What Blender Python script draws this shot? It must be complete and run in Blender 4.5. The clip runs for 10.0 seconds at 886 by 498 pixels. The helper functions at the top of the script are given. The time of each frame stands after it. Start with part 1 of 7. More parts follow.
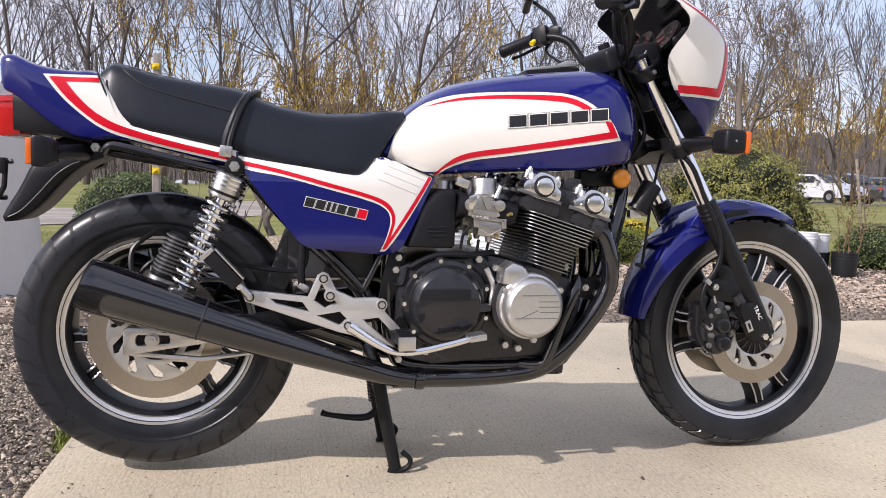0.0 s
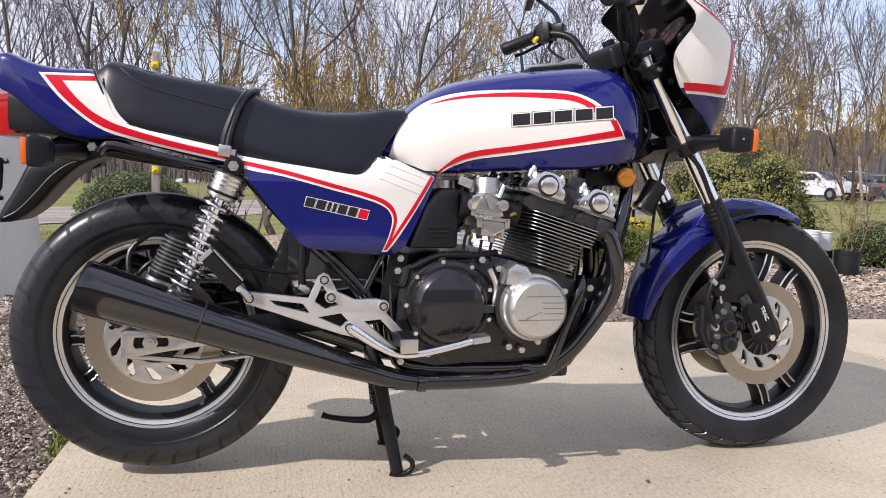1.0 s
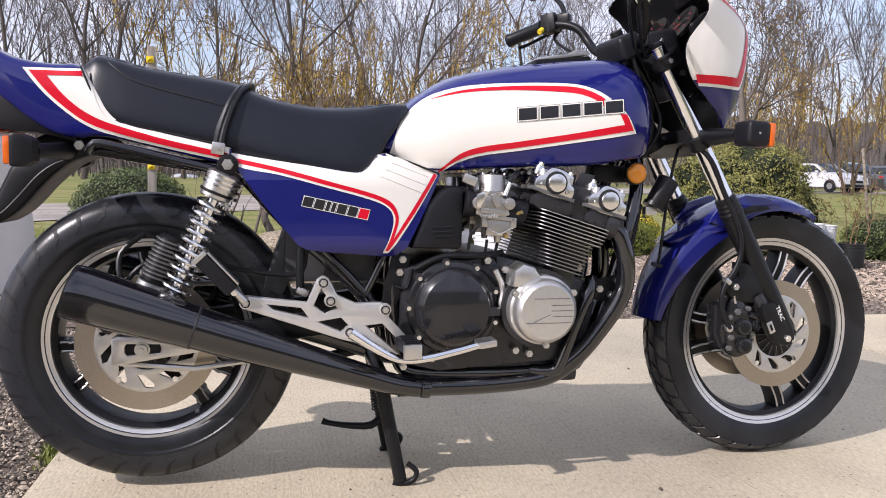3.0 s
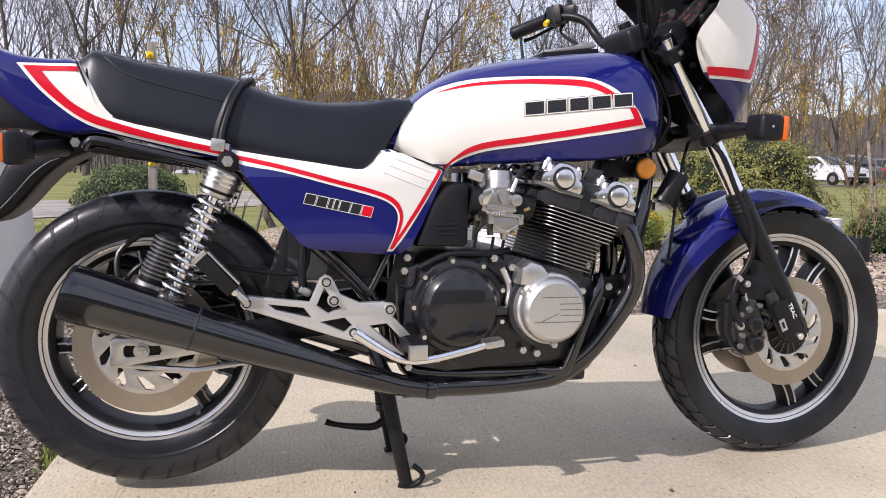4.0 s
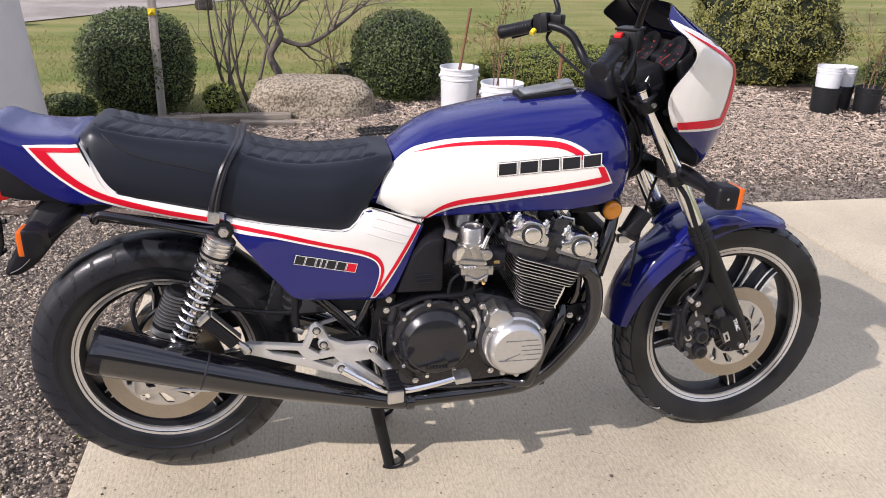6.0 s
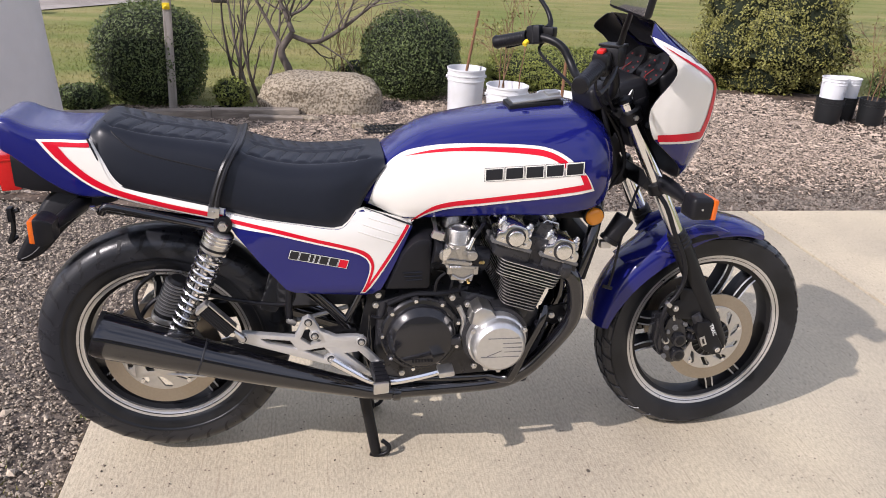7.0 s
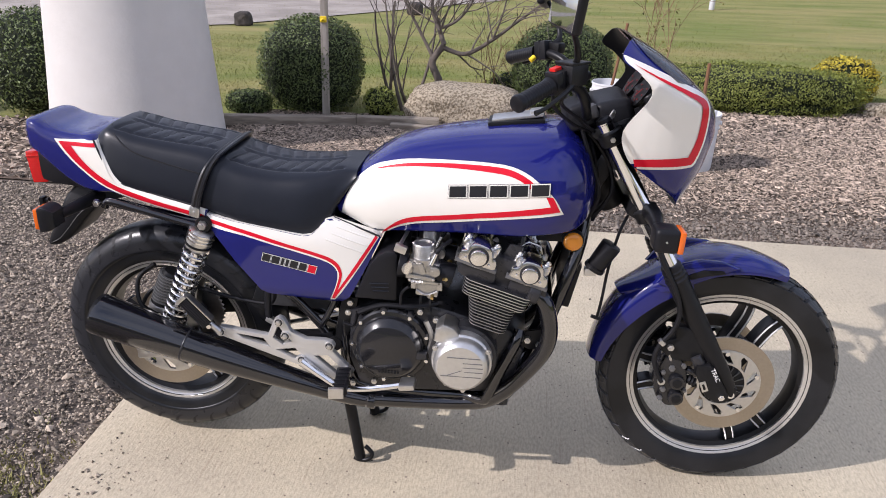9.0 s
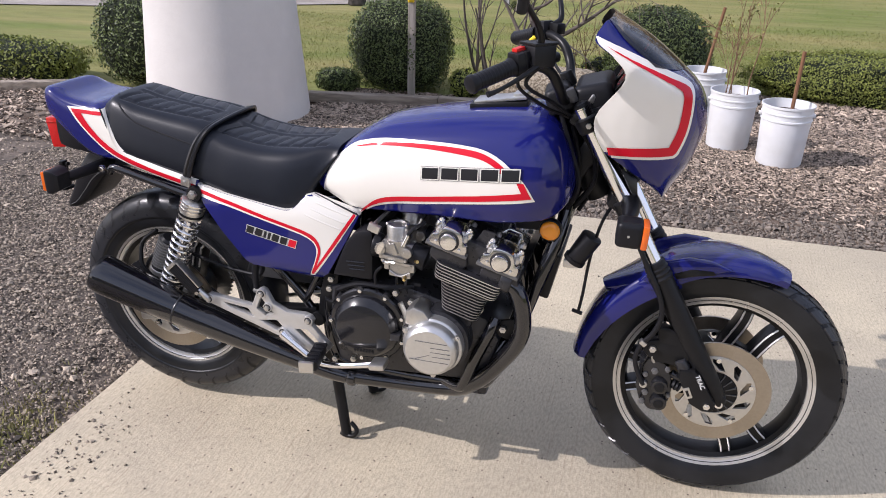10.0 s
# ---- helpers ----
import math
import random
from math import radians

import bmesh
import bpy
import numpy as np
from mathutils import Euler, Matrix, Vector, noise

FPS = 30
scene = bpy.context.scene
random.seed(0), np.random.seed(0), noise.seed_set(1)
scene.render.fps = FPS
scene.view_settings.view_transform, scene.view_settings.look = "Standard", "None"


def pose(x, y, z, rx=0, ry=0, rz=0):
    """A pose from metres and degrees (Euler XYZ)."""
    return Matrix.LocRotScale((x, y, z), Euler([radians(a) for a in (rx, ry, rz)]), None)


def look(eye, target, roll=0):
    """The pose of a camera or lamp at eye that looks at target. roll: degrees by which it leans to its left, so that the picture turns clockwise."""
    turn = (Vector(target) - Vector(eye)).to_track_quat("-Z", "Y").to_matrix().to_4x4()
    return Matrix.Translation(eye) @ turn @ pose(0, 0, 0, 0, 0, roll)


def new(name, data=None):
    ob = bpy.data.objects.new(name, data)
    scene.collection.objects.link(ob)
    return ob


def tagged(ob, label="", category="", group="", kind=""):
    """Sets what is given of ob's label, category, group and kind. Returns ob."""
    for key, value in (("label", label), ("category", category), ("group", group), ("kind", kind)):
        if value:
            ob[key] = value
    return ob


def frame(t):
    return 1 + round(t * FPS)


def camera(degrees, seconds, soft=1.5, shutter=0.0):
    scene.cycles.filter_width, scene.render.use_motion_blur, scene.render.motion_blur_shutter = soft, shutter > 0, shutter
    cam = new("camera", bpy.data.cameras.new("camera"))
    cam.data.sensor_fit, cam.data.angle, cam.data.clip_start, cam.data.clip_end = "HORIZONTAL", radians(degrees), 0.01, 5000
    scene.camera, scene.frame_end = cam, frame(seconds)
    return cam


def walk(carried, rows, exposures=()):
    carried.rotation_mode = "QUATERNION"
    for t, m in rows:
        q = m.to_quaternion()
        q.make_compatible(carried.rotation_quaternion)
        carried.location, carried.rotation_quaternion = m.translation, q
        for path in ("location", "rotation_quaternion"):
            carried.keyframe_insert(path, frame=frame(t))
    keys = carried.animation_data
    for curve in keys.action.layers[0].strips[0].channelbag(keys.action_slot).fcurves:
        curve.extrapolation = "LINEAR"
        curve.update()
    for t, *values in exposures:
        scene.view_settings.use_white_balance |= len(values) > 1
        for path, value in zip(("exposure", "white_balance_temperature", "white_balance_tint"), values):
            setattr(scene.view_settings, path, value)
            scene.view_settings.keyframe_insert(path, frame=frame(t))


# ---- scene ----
cam = camera(59.0, 10.0, soft=0.95)
PATH = [
    (0, (0.268, -1.922, 0.689), (0.677, 0.029, 0.526), 1.6),
    (0.5, (0.267, -1.91, 0.688), (0.676, 0.041, 0.526), 1.6),
    (1, (0.269, -1.894, 0.692), (0.677, 0.057, 0.524), 1.5),
    (1.5, (0.271, -1.878, 0.695), (0.68, 0.072, 0.522), 1.4),
    (2, (0.273, -1.862, 0.699), (0.681, 0.088, 0.52), 1.4),
    (2.5, (0.273, -1.844, 0.7), (0.682, 0.105, 0.518), 1.3),
    (4, (0.274, -1.782, 0.703), (0.679, 0.166, 0.506), 0.9),
    (4.5, (0.261, -1.765, 0.781), (0.664, 0.176, 0.51), 0.9),
    (5, (0.247, -1.732, 1.025), (0.661, 0.15, 0.489), 1.4),
    (5.5, (0.306, -1.764, 1.264), (0.666, 0.058, 0.522), 1.4),
    (7, (0.37, -1.908, 1.393), (0.704, -0.095, 0.618), 3.4),
    (7.5, (0.498, -1.924, 1.425), (0.719, -0.092, 0.651), 3.1),
    (8, (0.602, -1.933, 1.435), (0.712, -0.089, 0.67), 3.0),
    (8.5, (0.754, -1.926, 1.432), (0.73, -0.078, 0.667), 2.5),
    (9, (0.953, -1.913, 1.425), (0.763, -0.078, 0.654), 1.5),
    (9.5, (1.122, -1.877, 1.411), (0.787, -0.068, 0.625), 1.1),
    (10, (1.296, -1.819, 1.418), (0.808, -0.059, 0.603), 1.1),
]
walk(cam, [(t, look(eye, target, roll)) for t, eye, target, roll in PATH], [(0.0, 0.31, 6260, 20), (4.8, 0.37, 6220, 20), (5.5, 0.35, 6240, 20), (7.0, 0.31, 6260, 20), (9.0, 0.26, 6110, 20), (10.0, 0.26, 6090, 20)])

# ---- world ----
from mathutils.bvhtree import BVHTree

world = bpy.data.worlds.new("sky")
scene.world = world
world.use_nodes = True
wn = world.node_tree.nodes
sky = wn.new("ShaderNodeTexSky")
sky.sky_type, sky.sun_disc = "NISHITA", False
SUN_DIR = Vector((-1.18, -0.63, 1.0)).normalized()      # towards the sun
sky.sun_elevation = math.asin(SUN_DIR.z)
sky.sun_rotation = math.atan2(SUN_DIR.x, SUN_DIR.y)
sky.air_density, sky.dust_density = 1.0, 2.0
wn["Background"].inputs[1].default_value = 0.142
# thin broken cloud: the sky mixed with a soft white
tc, cl_n, cl_r, cl_m = wn.new("ShaderNodeTexCoord"), wn.new("ShaderNodeTexNoise"), wn.new("ShaderNodeValToRGB"), wn.new("ShaderNodeMix")
cl_n.inputs["Scale"].default_value, cl_n.inputs["Detail"].default_value = 3.0, 6.0
cl_r.color_ramp.elements[0].position, cl_r.color_ramp.elements[1].position = 0.32, 0.56
cl_m.data_type = "RGBA"
cl_m.inputs[7].default_value = (4.75, 5.1, 5.75, 1)
wl = world.node_tree.links
wl.new(tc.outputs["Generated"], cl_n.inputs["Vector"])
wl.new(cl_n.outputs["Fac"], cl_r.inputs["Fac"])
wl.new(cl_r.outputs["Color"], cl_m.inputs[0])
wl.new(sky.outputs["Color"], cl_m.inputs[6])
wl.new(cl_m.outputs[2], wn["Background"].inputs[0])
sun = new("sun", bpy.data.lights.new("sun", "SUN"))
sun.data.energy, sun.data.angle, sun.data.color = 3.5, radians(0.6), (1.0, 0.95, 0.88)
sun.matrix_world = look(SUN_DIR * 30, (0, 0, 0))
scene.view_settings.exposure = 0.0

# ---- materials ----


def mat(name, base, rough=0.5, metal=0.0, var=0.0, scale=8.0, bump=0.0, bump_scale=60.0, second=None, spread=(0.4, 0.6), coat=0.0,
        rand=0.0, island=0.0, alpha=None, trans=0.0, ior=1.45, detail=5.0, spec=0.5, rough_var=0.0, stretch=None):
    """A surface: base colour, mottled towards `second` at `scale`, fine grain at `bump_scale`."""
    m = bpy.data.materials.new(name)
    m.use_nodes = True
    n, l = m.node_tree.nodes, m.node_tree.links
    b = n["Principled BSDF"]
    b.inputs["Roughness"].default_value, b.inputs["Metallic"].default_value = rough, metal
    b.inputs["Coat Weight"].default_value, b.inputs["Coat Roughness"].default_value = coat, 0.04
    b.inputs["Transmission Weight"].default_value, b.inputs["IOR"].default_value = trans, ior
    b.inputs["Specular IOR Level"].default_value = spec
    co = n.new("ShaderNodeTexCoord").outputs["Object"]
    if stretch:
        mp = n.new("ShaderNodeMapping")
        mp.inputs["Scale"].default_value = stretch
        l.new(co, mp.inputs["Vector"])
        co = mp.outputs["Vector"]

    def noise_at(s, d=detail):
        t = n.new("ShaderNodeTexNoise")
        t.inputs["Scale"].default_value, t.inputs["Detail"].default_value = s, d
        l.new(co, t.inputs["Vector"])
        return t.outputs["Fac"]

    colour = None
    base4 = (*base, 1)
    b.inputs["Base Color"].default_value = base4
    if second is not None:
        r = n.new("ShaderNodeValToRGB")
        r.color_ramp.elements[0].position, r.color_ramp.elements[1].position = spread
        r.color_ramp.elements[0].color, r.color_ramp.elements[1].color = base4, (*second, 1)
        l.new(noise_at(scale), r.inputs["Fac"])
        colour = r.outputs["Color"]
    if var or rand or island:
        h = n.new("ShaderNodeHueSaturation")
        if colour:
            l.new(colour, h.inputs["Color"])
        else:
            h.inputs["Color"].default_value = base4
        total = None
        for amount, src in ((var, None), (rand, "rand"), (island, "island")):
            if not amount:
                continue
            if src is None:
                f = noise_at(scale * 5.3)
            elif src == "rand":
                f = n.new("ShaderNodeObjectInfo").outputs["Random"]
            else:
                f = n.new("ShaderNodeNewGeometry").outputs["Random Per Island"]
            k = n.new("ShaderNodeMath")
            k.operation = "MULTIPLY_ADD"
            k.inputs[1].default_value, k.inputs[2].default_value = 2 * amount, 1 - amount
            l.new(f, k.inputs[0])
            if total is None:
                total = k.outputs[0]
            else:
                k2 = n.new("ShaderNodeMath")
                k2.operation = "MULTIPLY"
                l.new(total, k2.inputs[0]), l.new(k.outputs[0], k2.inputs[1])
                total = k2.outputs[0]
        l.new(total, h.inputs["Value"])
        colour = h.outputs["Color"]
    if colour:
        l.new(colour, b.inputs["Base Color"])
    if rough_var:
        k = n.new("ShaderNodeMath")
        k.operation = "MULTIPLY_ADD"
        k.inputs[1].default_value, k.inputs[2].default_value = 2 * rough_var, max(rough - rough_var, 0.02)
        l.new(noise_at(scale * 2.1), k.inputs[0])
        l.new(k.outputs[0], b.inputs["Roughness"])
    if bump:
        bn = n.new("ShaderNodeBump")
        bn.inputs["Strength"].default_value, bn.inputs["Distance"].default_value = bump, 0.6 / bump_scale
        l.new(noise_at(bump_scale, 6), bn.inputs["Height"])
        l.new(bn.outputs["Normal"], b.inputs["Normal"])
    return m


M = {}
M["blue"] = mat("blue_paint", (0.0085, 0.0108, 0.122), 0.26, 0.0, var=0.06, scale=3, coat=0.95, rough_var=0.03, spec=0.12)
M["white"] = mat("cream_white_paint", (0.80, 0.77, 0.70), 0.3, var=0.03, scale=4, coat=0.8)
M["red"] = mat("red_stripe", (0.60, 0.006, 0.022), 0.4, var=0.05, scale=5, coat=0.35, spec=0.15)
M["decal_black"] = mat("black_decal", (0.012, 0.012, 0.014), 0.4, var=0.1)
M["vinyl"] = mat("black_vinyl", (0.0075, 0.0092, 0.0145), 0.35, spec=0.42, bump=0.12, bump_scale=420, var=0.15, scale=10, rough_var=0.06)
M["strap_vinyl"] = mat("glossy_strap_vinyl", (0.008, 0.008, 0.010), 0.36, coat=0.05, bump=0.1, bump_scale=300, var=0.15)
M["seam"] = mat("seat_seam", (0.008, 0.008, 0.01), 0.6, var=0.1)
M["rubber"] = mat("tyre_rubber", (0.008, 0.009, 0.011), 0.33, spec=0.42, bump=0.15, bump_scale=260, second=(0.016, 0.017, 0.020), scale=9, rough_var=0.08)
M["tread_rubber"] = mat("worn_tread_rubber", (0.015, 0.016, 0.019), 0.29, spec=0.5, bump=0.12, bump_scale=260, second=(0.024, 0.025, 0.029), scale=7, var=0.1, rough_var=0.08)
M["gloss"] = mat("gloss_black", (0.006, 0.006, 0.008), 0.10, coat=1.0, var=0.1, rough_var=0.05)
M["black"] = mat("satin_black", (0.009, 0.009, 0.010), 0.36, spec=0.28, var=0.2, scale=14, rough_var=0.1)
M["engine"] = mat("engine_black", (0.024, 0.024, 0.027), 0.30, bump=0.12, bump_scale=300, var=0.2, scale=20, rough_var=0.1)
M["engine_grey"] = mat("worn_fin_edge", (0.30, 0.29, 0.28), 0.36, 0.8, var=0.2, scale=30)
M["rim_bright"] = mat("bright_machined_rim", (0.62, 0.61, 0.59), 0.30, 0.75, var=0.06, scale=20, rough_var=0.08)
M["fin_dark"] = mat("dark_cast_fin", (0.15, 0.15, 0.15), 0.38, 0.4, var=0.15, scale=20)
M["cover_black"] = mat("gloss_cover_black", (0.012, 0.012, 0.014), 0.24, var=0.12, scale=12, coat=0.5, spec=0.4, rough_var=0.05)
M["cam"] = mat("cam_cover_metal", (0.66, 0.65, 0.63), 0.21, 1.0, var=0.06, scale=26, bump=0.04, bump_scale=300, rough_var=0.06)
M["plastic"] = mat("black_plastic", (0.010, 0.010, 0.012), 0.40, spec=0.28, bump=0.15, bump_scale=500, var=0.12)
M["alu"] = mat("cast_aluminium", (0.62, 0.61, 0.59), 0.38, 1.0, var=0.12, scale=18, bump=0.1, bump_scale=350, rough_var=0.1)
M["polish"] = mat("polished_aluminium", (0.80, 0.79, 0.77), 0.22, 1.0, var=0.06, scale=14, rough_var=0.08)
M["alloy"] = mat("satin_cast_alloy", (0.60, 0.595, 0.58), 0.33, 0.85, var=0.10, scale=18, bump=0.06, bump_scale=300, rough_var=0.08)
M["silver"] = mat("silver_paint", (0.58, 0.575, 0.56), 0.33, 0.6, var=0.06, scale=16, rough_var=0.08)
M["chrome"] = mat("chrome", (0.85, 0.85, 0.86), 0.10, 1.0, var=0.03, scale=12, rough_var=0.04)
M["disc"] = mat("brake_disc_steel", (0.39, 0.34, 0.275), 0.33, 0.9, var=0.12, scale=30, rough_var=0.08)
M["carb"] = mat("dull_carburettor_metal", (0.47, 0.455, 0.43), 0.36, 0.95, var=0.22, scale=40, bump=0.15, bump_scale=300, rough_var=0.1)
M["brass"] = mat("brass_fitting", (0.55, 0.40, 0.16), 0.35, 1.0, var=0.1, scale=30)
M["grey_box"] = mat("dusty_grey_plastic", (0.050, 0.050, 0.053), 0.5, var=0.25, scale=14, bump=0.1, bump_scale=200)
M["amber"] = mat("amber_lens", (0.75, 0.26, 0.01), 0.22, coat=0.6, bump=0.2, bump_scale=240)
M["orange"] = mat("orange_lens", (0.70, 0.13, 0.01), 0.22, coat=0.6, bump=0.2, bump_scale=240)
M["redlens"] = mat("red_lens", (0.52, 0.012, 0.010), 0.2, coat=0.6, bump=0.2, bump_scale=200)
M["redplastic"] = mat("red_plastic", (0.6, 0.02, 0.015), 0.35)
M["dial_red"] = mat("dial_red_mark", (0.20, 0.02, 0.02), 0.4)
M["yellow"] = mat("yellow_tape", (0.85, 0.62, 0.02), 0.5, var=0.1)
M["screen"] = mat("smoked_screen", (0.07, 0.052, 0.042), 0.10, trans=0.95, spec=0.35)
M["mirror"] = mat("mirror_glass", (0.55, 0.57, 0.60), 0.06, 1.0)
M["dial"] = mat("dial_face", (0.02, 0.018, 0.018), 0.4, var=0.2)
M["text_white"] = mat("white_lettering", (0.75, 0.75, 0.74), 0.5)
M["concrete"] = mat("broom_concrete", (0.565, 0.487, 0.345), 0.85, second=(0.45, 0.388, 0.285), scale=1.3, spread=(0.36, 0.64), var=0.10,
                    bump=0.35, bump_scale=150, rough_var=0.05)
M["joint"] = mat("joint_dirt", (0.055, 0.045, 0.036), 0.95, var=0.2)
M["gravel_bed"] = mat("grey_gravel_ground", (0.155, 0.125, 0.10), 0.95, second=(0.095, 0.077, 0.062), scale=5, var=0.25, bump=0.8, bump_scale=45)
M["stone"] = mat("gravel_stone", (0.30, 0.25, 0.192), 0.9, island=0.9, var=0.1, scale=30)
M["stone_dark"] = mat("dark_gravel_stone", (0.19, 0.16, 0.13), 0.9, island=0.5, var=0.1, scale=30)
M["mulch_bed"] = mat("mulch_ground", (0.15, 0.108, 0.078), 0.95, second=(0.06, 0.041, 0.028), scale=6, var=0.25, bump=0.8, bump_scale=50)
M["chip"] = mat("wood_chip", (0.33, 0.266, 0.208), 0.9, island=0.97, var=0.1, scale=40)
M["lawn"] = mat("lawn", (0.140, 0.172, 0.034), 0.95, second=(0.27, 0.235, 0.088), scale=0.9, spread=(0.34, 0.68), var=0.26, bump=0.9, bump_scale=26, detail=9, stretch=(0.45, 1.5, 1))
M["blade"] = mat("grass_blade", (0.150, 0.190, 0.038), 0.8, island=0.35, second=(0.27, 0.24, 0.088), scale=0.9, spread=(0.36, 0.64), detail=8, stretch=(0.45, 1.5, 1))
M["road"] = mat("gravel_drive", (0.36, 0.32, 0.28), 0.95, second=(0.26, 0.23, 0.2), scale=1.2, var=0.15, bump=0.5, bump_scale=30)
M["column"] = mat("white_stucco", (0.66, 0.63, 0.59), 0.75, var=0.03, scale=3, bump=0.12, bump_scale=40, second=(0.60, 0.57, 0.53), spread=(0.3, 0.8))
M["unseen_siding"] = mat("unseen_wall_siding", (0.44, 0.415, 0.38), 0.8, var=0.08, scale=2, second=(0.38, 0.355, 0.325), spread=(0.3, 0.7))
M["timber"] = mat("weathered_timber", (0.34, 0.29, 0.23), 0.9, second=(0.2, 0.165, 0.13), scale=5, var=0.15, bump=0.6, bump_scale=60, stretch=(0.25, 6, 6))
M["bark"] = mat("grey_bark", (0.145, 0.12, 0.10), 0.9, var=0.2, scale=6, bump=0.5, bump_scale=60, rand=0.25)
M["bark_far"] = mat("far_grey_wood", (0.085, 0.072, 0.066), 0.95, island=0.4)
M["bark_dark"] = mat("brown_young_bark", (0.135, 0.095, 0.062), 0.9, var=0.2, scale=4)
M["post_wood"] = mat("grey_post_wood", (0.40, 0.36, 0.31), 0.9, second=(0.28, 0.25, 0.21), scale=6, var=0.15, bump=0.5, bump_scale=60, stretch=(6, 6, 0.3))
M["bark_dim"] = mat("distant_wood", (0.125, 0.107, 0.101), 0.95, second=(0.18, 0.16, 0.152), scale=0.8, spread=(0.35, 0.65), var=0.3, stretch=(4, 1, 0.35))
M["bark_red"] = mat("brown_twig", (0.20, 0.115, 0.065), 0.85, island=0.3)
M["dry_leaf"] = mat("dry_brown_leaf", (0.30, 0.185, 0.06), 0.8, island=0.4)
M["catkin"] = mat("yellow_spring_leaf", (0.29, 0.20, 0.05), 0.8, island=0.4)
M["rock_dark"] = mat("dark_field_rock", (0.075, 0.065, 0.058), 0.95, second=(0.04, 0.035, 0.03), scale=12, var=0.2, bump=0.6, bump_scale=40)
M["boulder"] = mat("aggregate_boulder", (0.40, 0.34, 0.25), 0.9, second=(0.17, 0.135, 0.09), scale=60, spread=(0.45, 0.58), var=0.3, bump=1.0, bump_scale=42)
M["leaf"] = mat("box_leaf", (0.088, 0.118, 0.034), 0.48, island=0.55)
M["leaf_bright"] = mat("hedge_leaf", (0.18, 0.205, 0.038), 0.55, island=0.5)
M["leaf_olive"] = mat("olive_shrub_leaf", (0.20, 0.195, 0.05), 0.5, island=0.55)
M["bark_wood"] = mat("grey_brown_trunk", (0.075, 0.062, 0.056), 0.95, var=0.25, scale=3)
M["leaf_gold"] = mat("golden_leaf", (0.42, 0.34, 0.03), 0.6, island=0.35)
M["shade_core"] = mat("shrub_inner_shade", (0.014, 0.02, 0.008), 0.95, var=0.3)
M["bucket"] = mat("white_bucket_plastic", (0.74, 0.75, 0.76), 0.4, second=(0.64, 0.64, 0.62), scale=4, spread=(0.45, 0.8), var=0.05, rough_var=0.08)
M["pot"] = mat("black_pot_plastic", (0.014, 0.015, 0.016), 0.45, var=0.2)
M["soil"] = mat("pot_soil", (0.05, 0.035, 0.025), 0.95, var=0.3, bump=0.8, bump_scale=60)
M["wood_stick"] = mat("brown_stick", (0.20, 0.10, 0.05), 0.8, var=0.2, scale=20)
M["car_white"] = mat("car_silver_white", (0.62, 0.63, 0.65), 0.3, coat=0.8, var=0.03)
M["car_grey"] = mat("car_dark_grey", (0.06, 0.06, 0.065), 0.3, coat=0.8, var=0.05)
M["car_blue"] = mat("car_slate", (0.10, 0.12, 0.15), 0.3, coat=0.8, var=0.05)
M["car_glass"] = mat("car_glass", (0.02, 0.024, 0.028), 0.08, coat=0.4)
M["cable"] = mat("power_cable", (0.16, 0.16, 0.17), 0.6)

# broom lines and small pits in the concrete
cm = M["concrete"]
n, l = cm.node_tree.nodes, cm.node_tree.links
tc2, mp, st, vo, lt, mul = (n.new(k) for k in ("ShaderNodeTexCoord", "ShaderNodeMapping", "ShaderNodeTexNoise", "ShaderNodeTexVoronoi", "ShaderNodeMath", "ShaderNodeMix"))
mp.inputs["Rotation"].default_value = (0, 0, radians(-19))
mp.inputs["Scale"].default_value = (170, 4, 1)
st.inputs["Scale"].default_value, st.inputs["Detail"].default_value = 1.0, 3.0
l.new(tc2.outputs["Object"], mp.inputs["Vector"])
l.new(mp.outputs["Vector"], st.inputs["Vector"])
b2 = n.new("ShaderNodeBump")
b2.inputs["Strength"].default_value, b2.inputs["Distance"].default_value = 0.25, 0.003
l.new(st.outputs["Fac"], b2.inputs["Height"])
old = n["Principled BSDF"].inputs["Normal"].links[0].from_socket
l.new(old, b2.inputs["Normal"])
l.new(b2.outputs["Normal"], n["Principled BSDF"].inputs["Normal"])
vo.inputs["Scale"].default_value, vo.inputs["Randomness"].default_value = 34.0, 1.0
l.new(tc2.outputs["Object"], vo.inputs["Vector"])
lt.operation, lt.inputs[1].default_value = "LESS_THAN", 0.098
l.new(vo.outputs["Distance"], lt.inputs[0])
mul.data_type = "RGBA"
old = n["Principled BSDF"].inputs["Base Color"].links[0].from_socket
l.new(lt.outputs[0], mul.inputs[0])
l.new(old, mul.inputs[6])
mul.inputs[7].default_value = (0.17, 0.13, 0.10, 1)
sr, mx2 = n.new("ShaderNodeValToRGB"), n.new("ShaderNodeMix")
sr.color_ramp.elements[0].position, sr.color_ramp.elements[1].position = 0.56, 0.74
sr.color_ramp.elements[1].color = (0.42, 0.42, 0.42, 1)
l.new(st.outputs["Fac"], sr.inputs["Fac"])
mx2.data_type = "RGBA"
l.new(sr.outputs["Color"], mx2.inputs[0])
l.new(mul.outputs[2], mx2.inputs[6])
mx2.inputs[7].default_value = (0.32, 0.245, 0.17, 1)
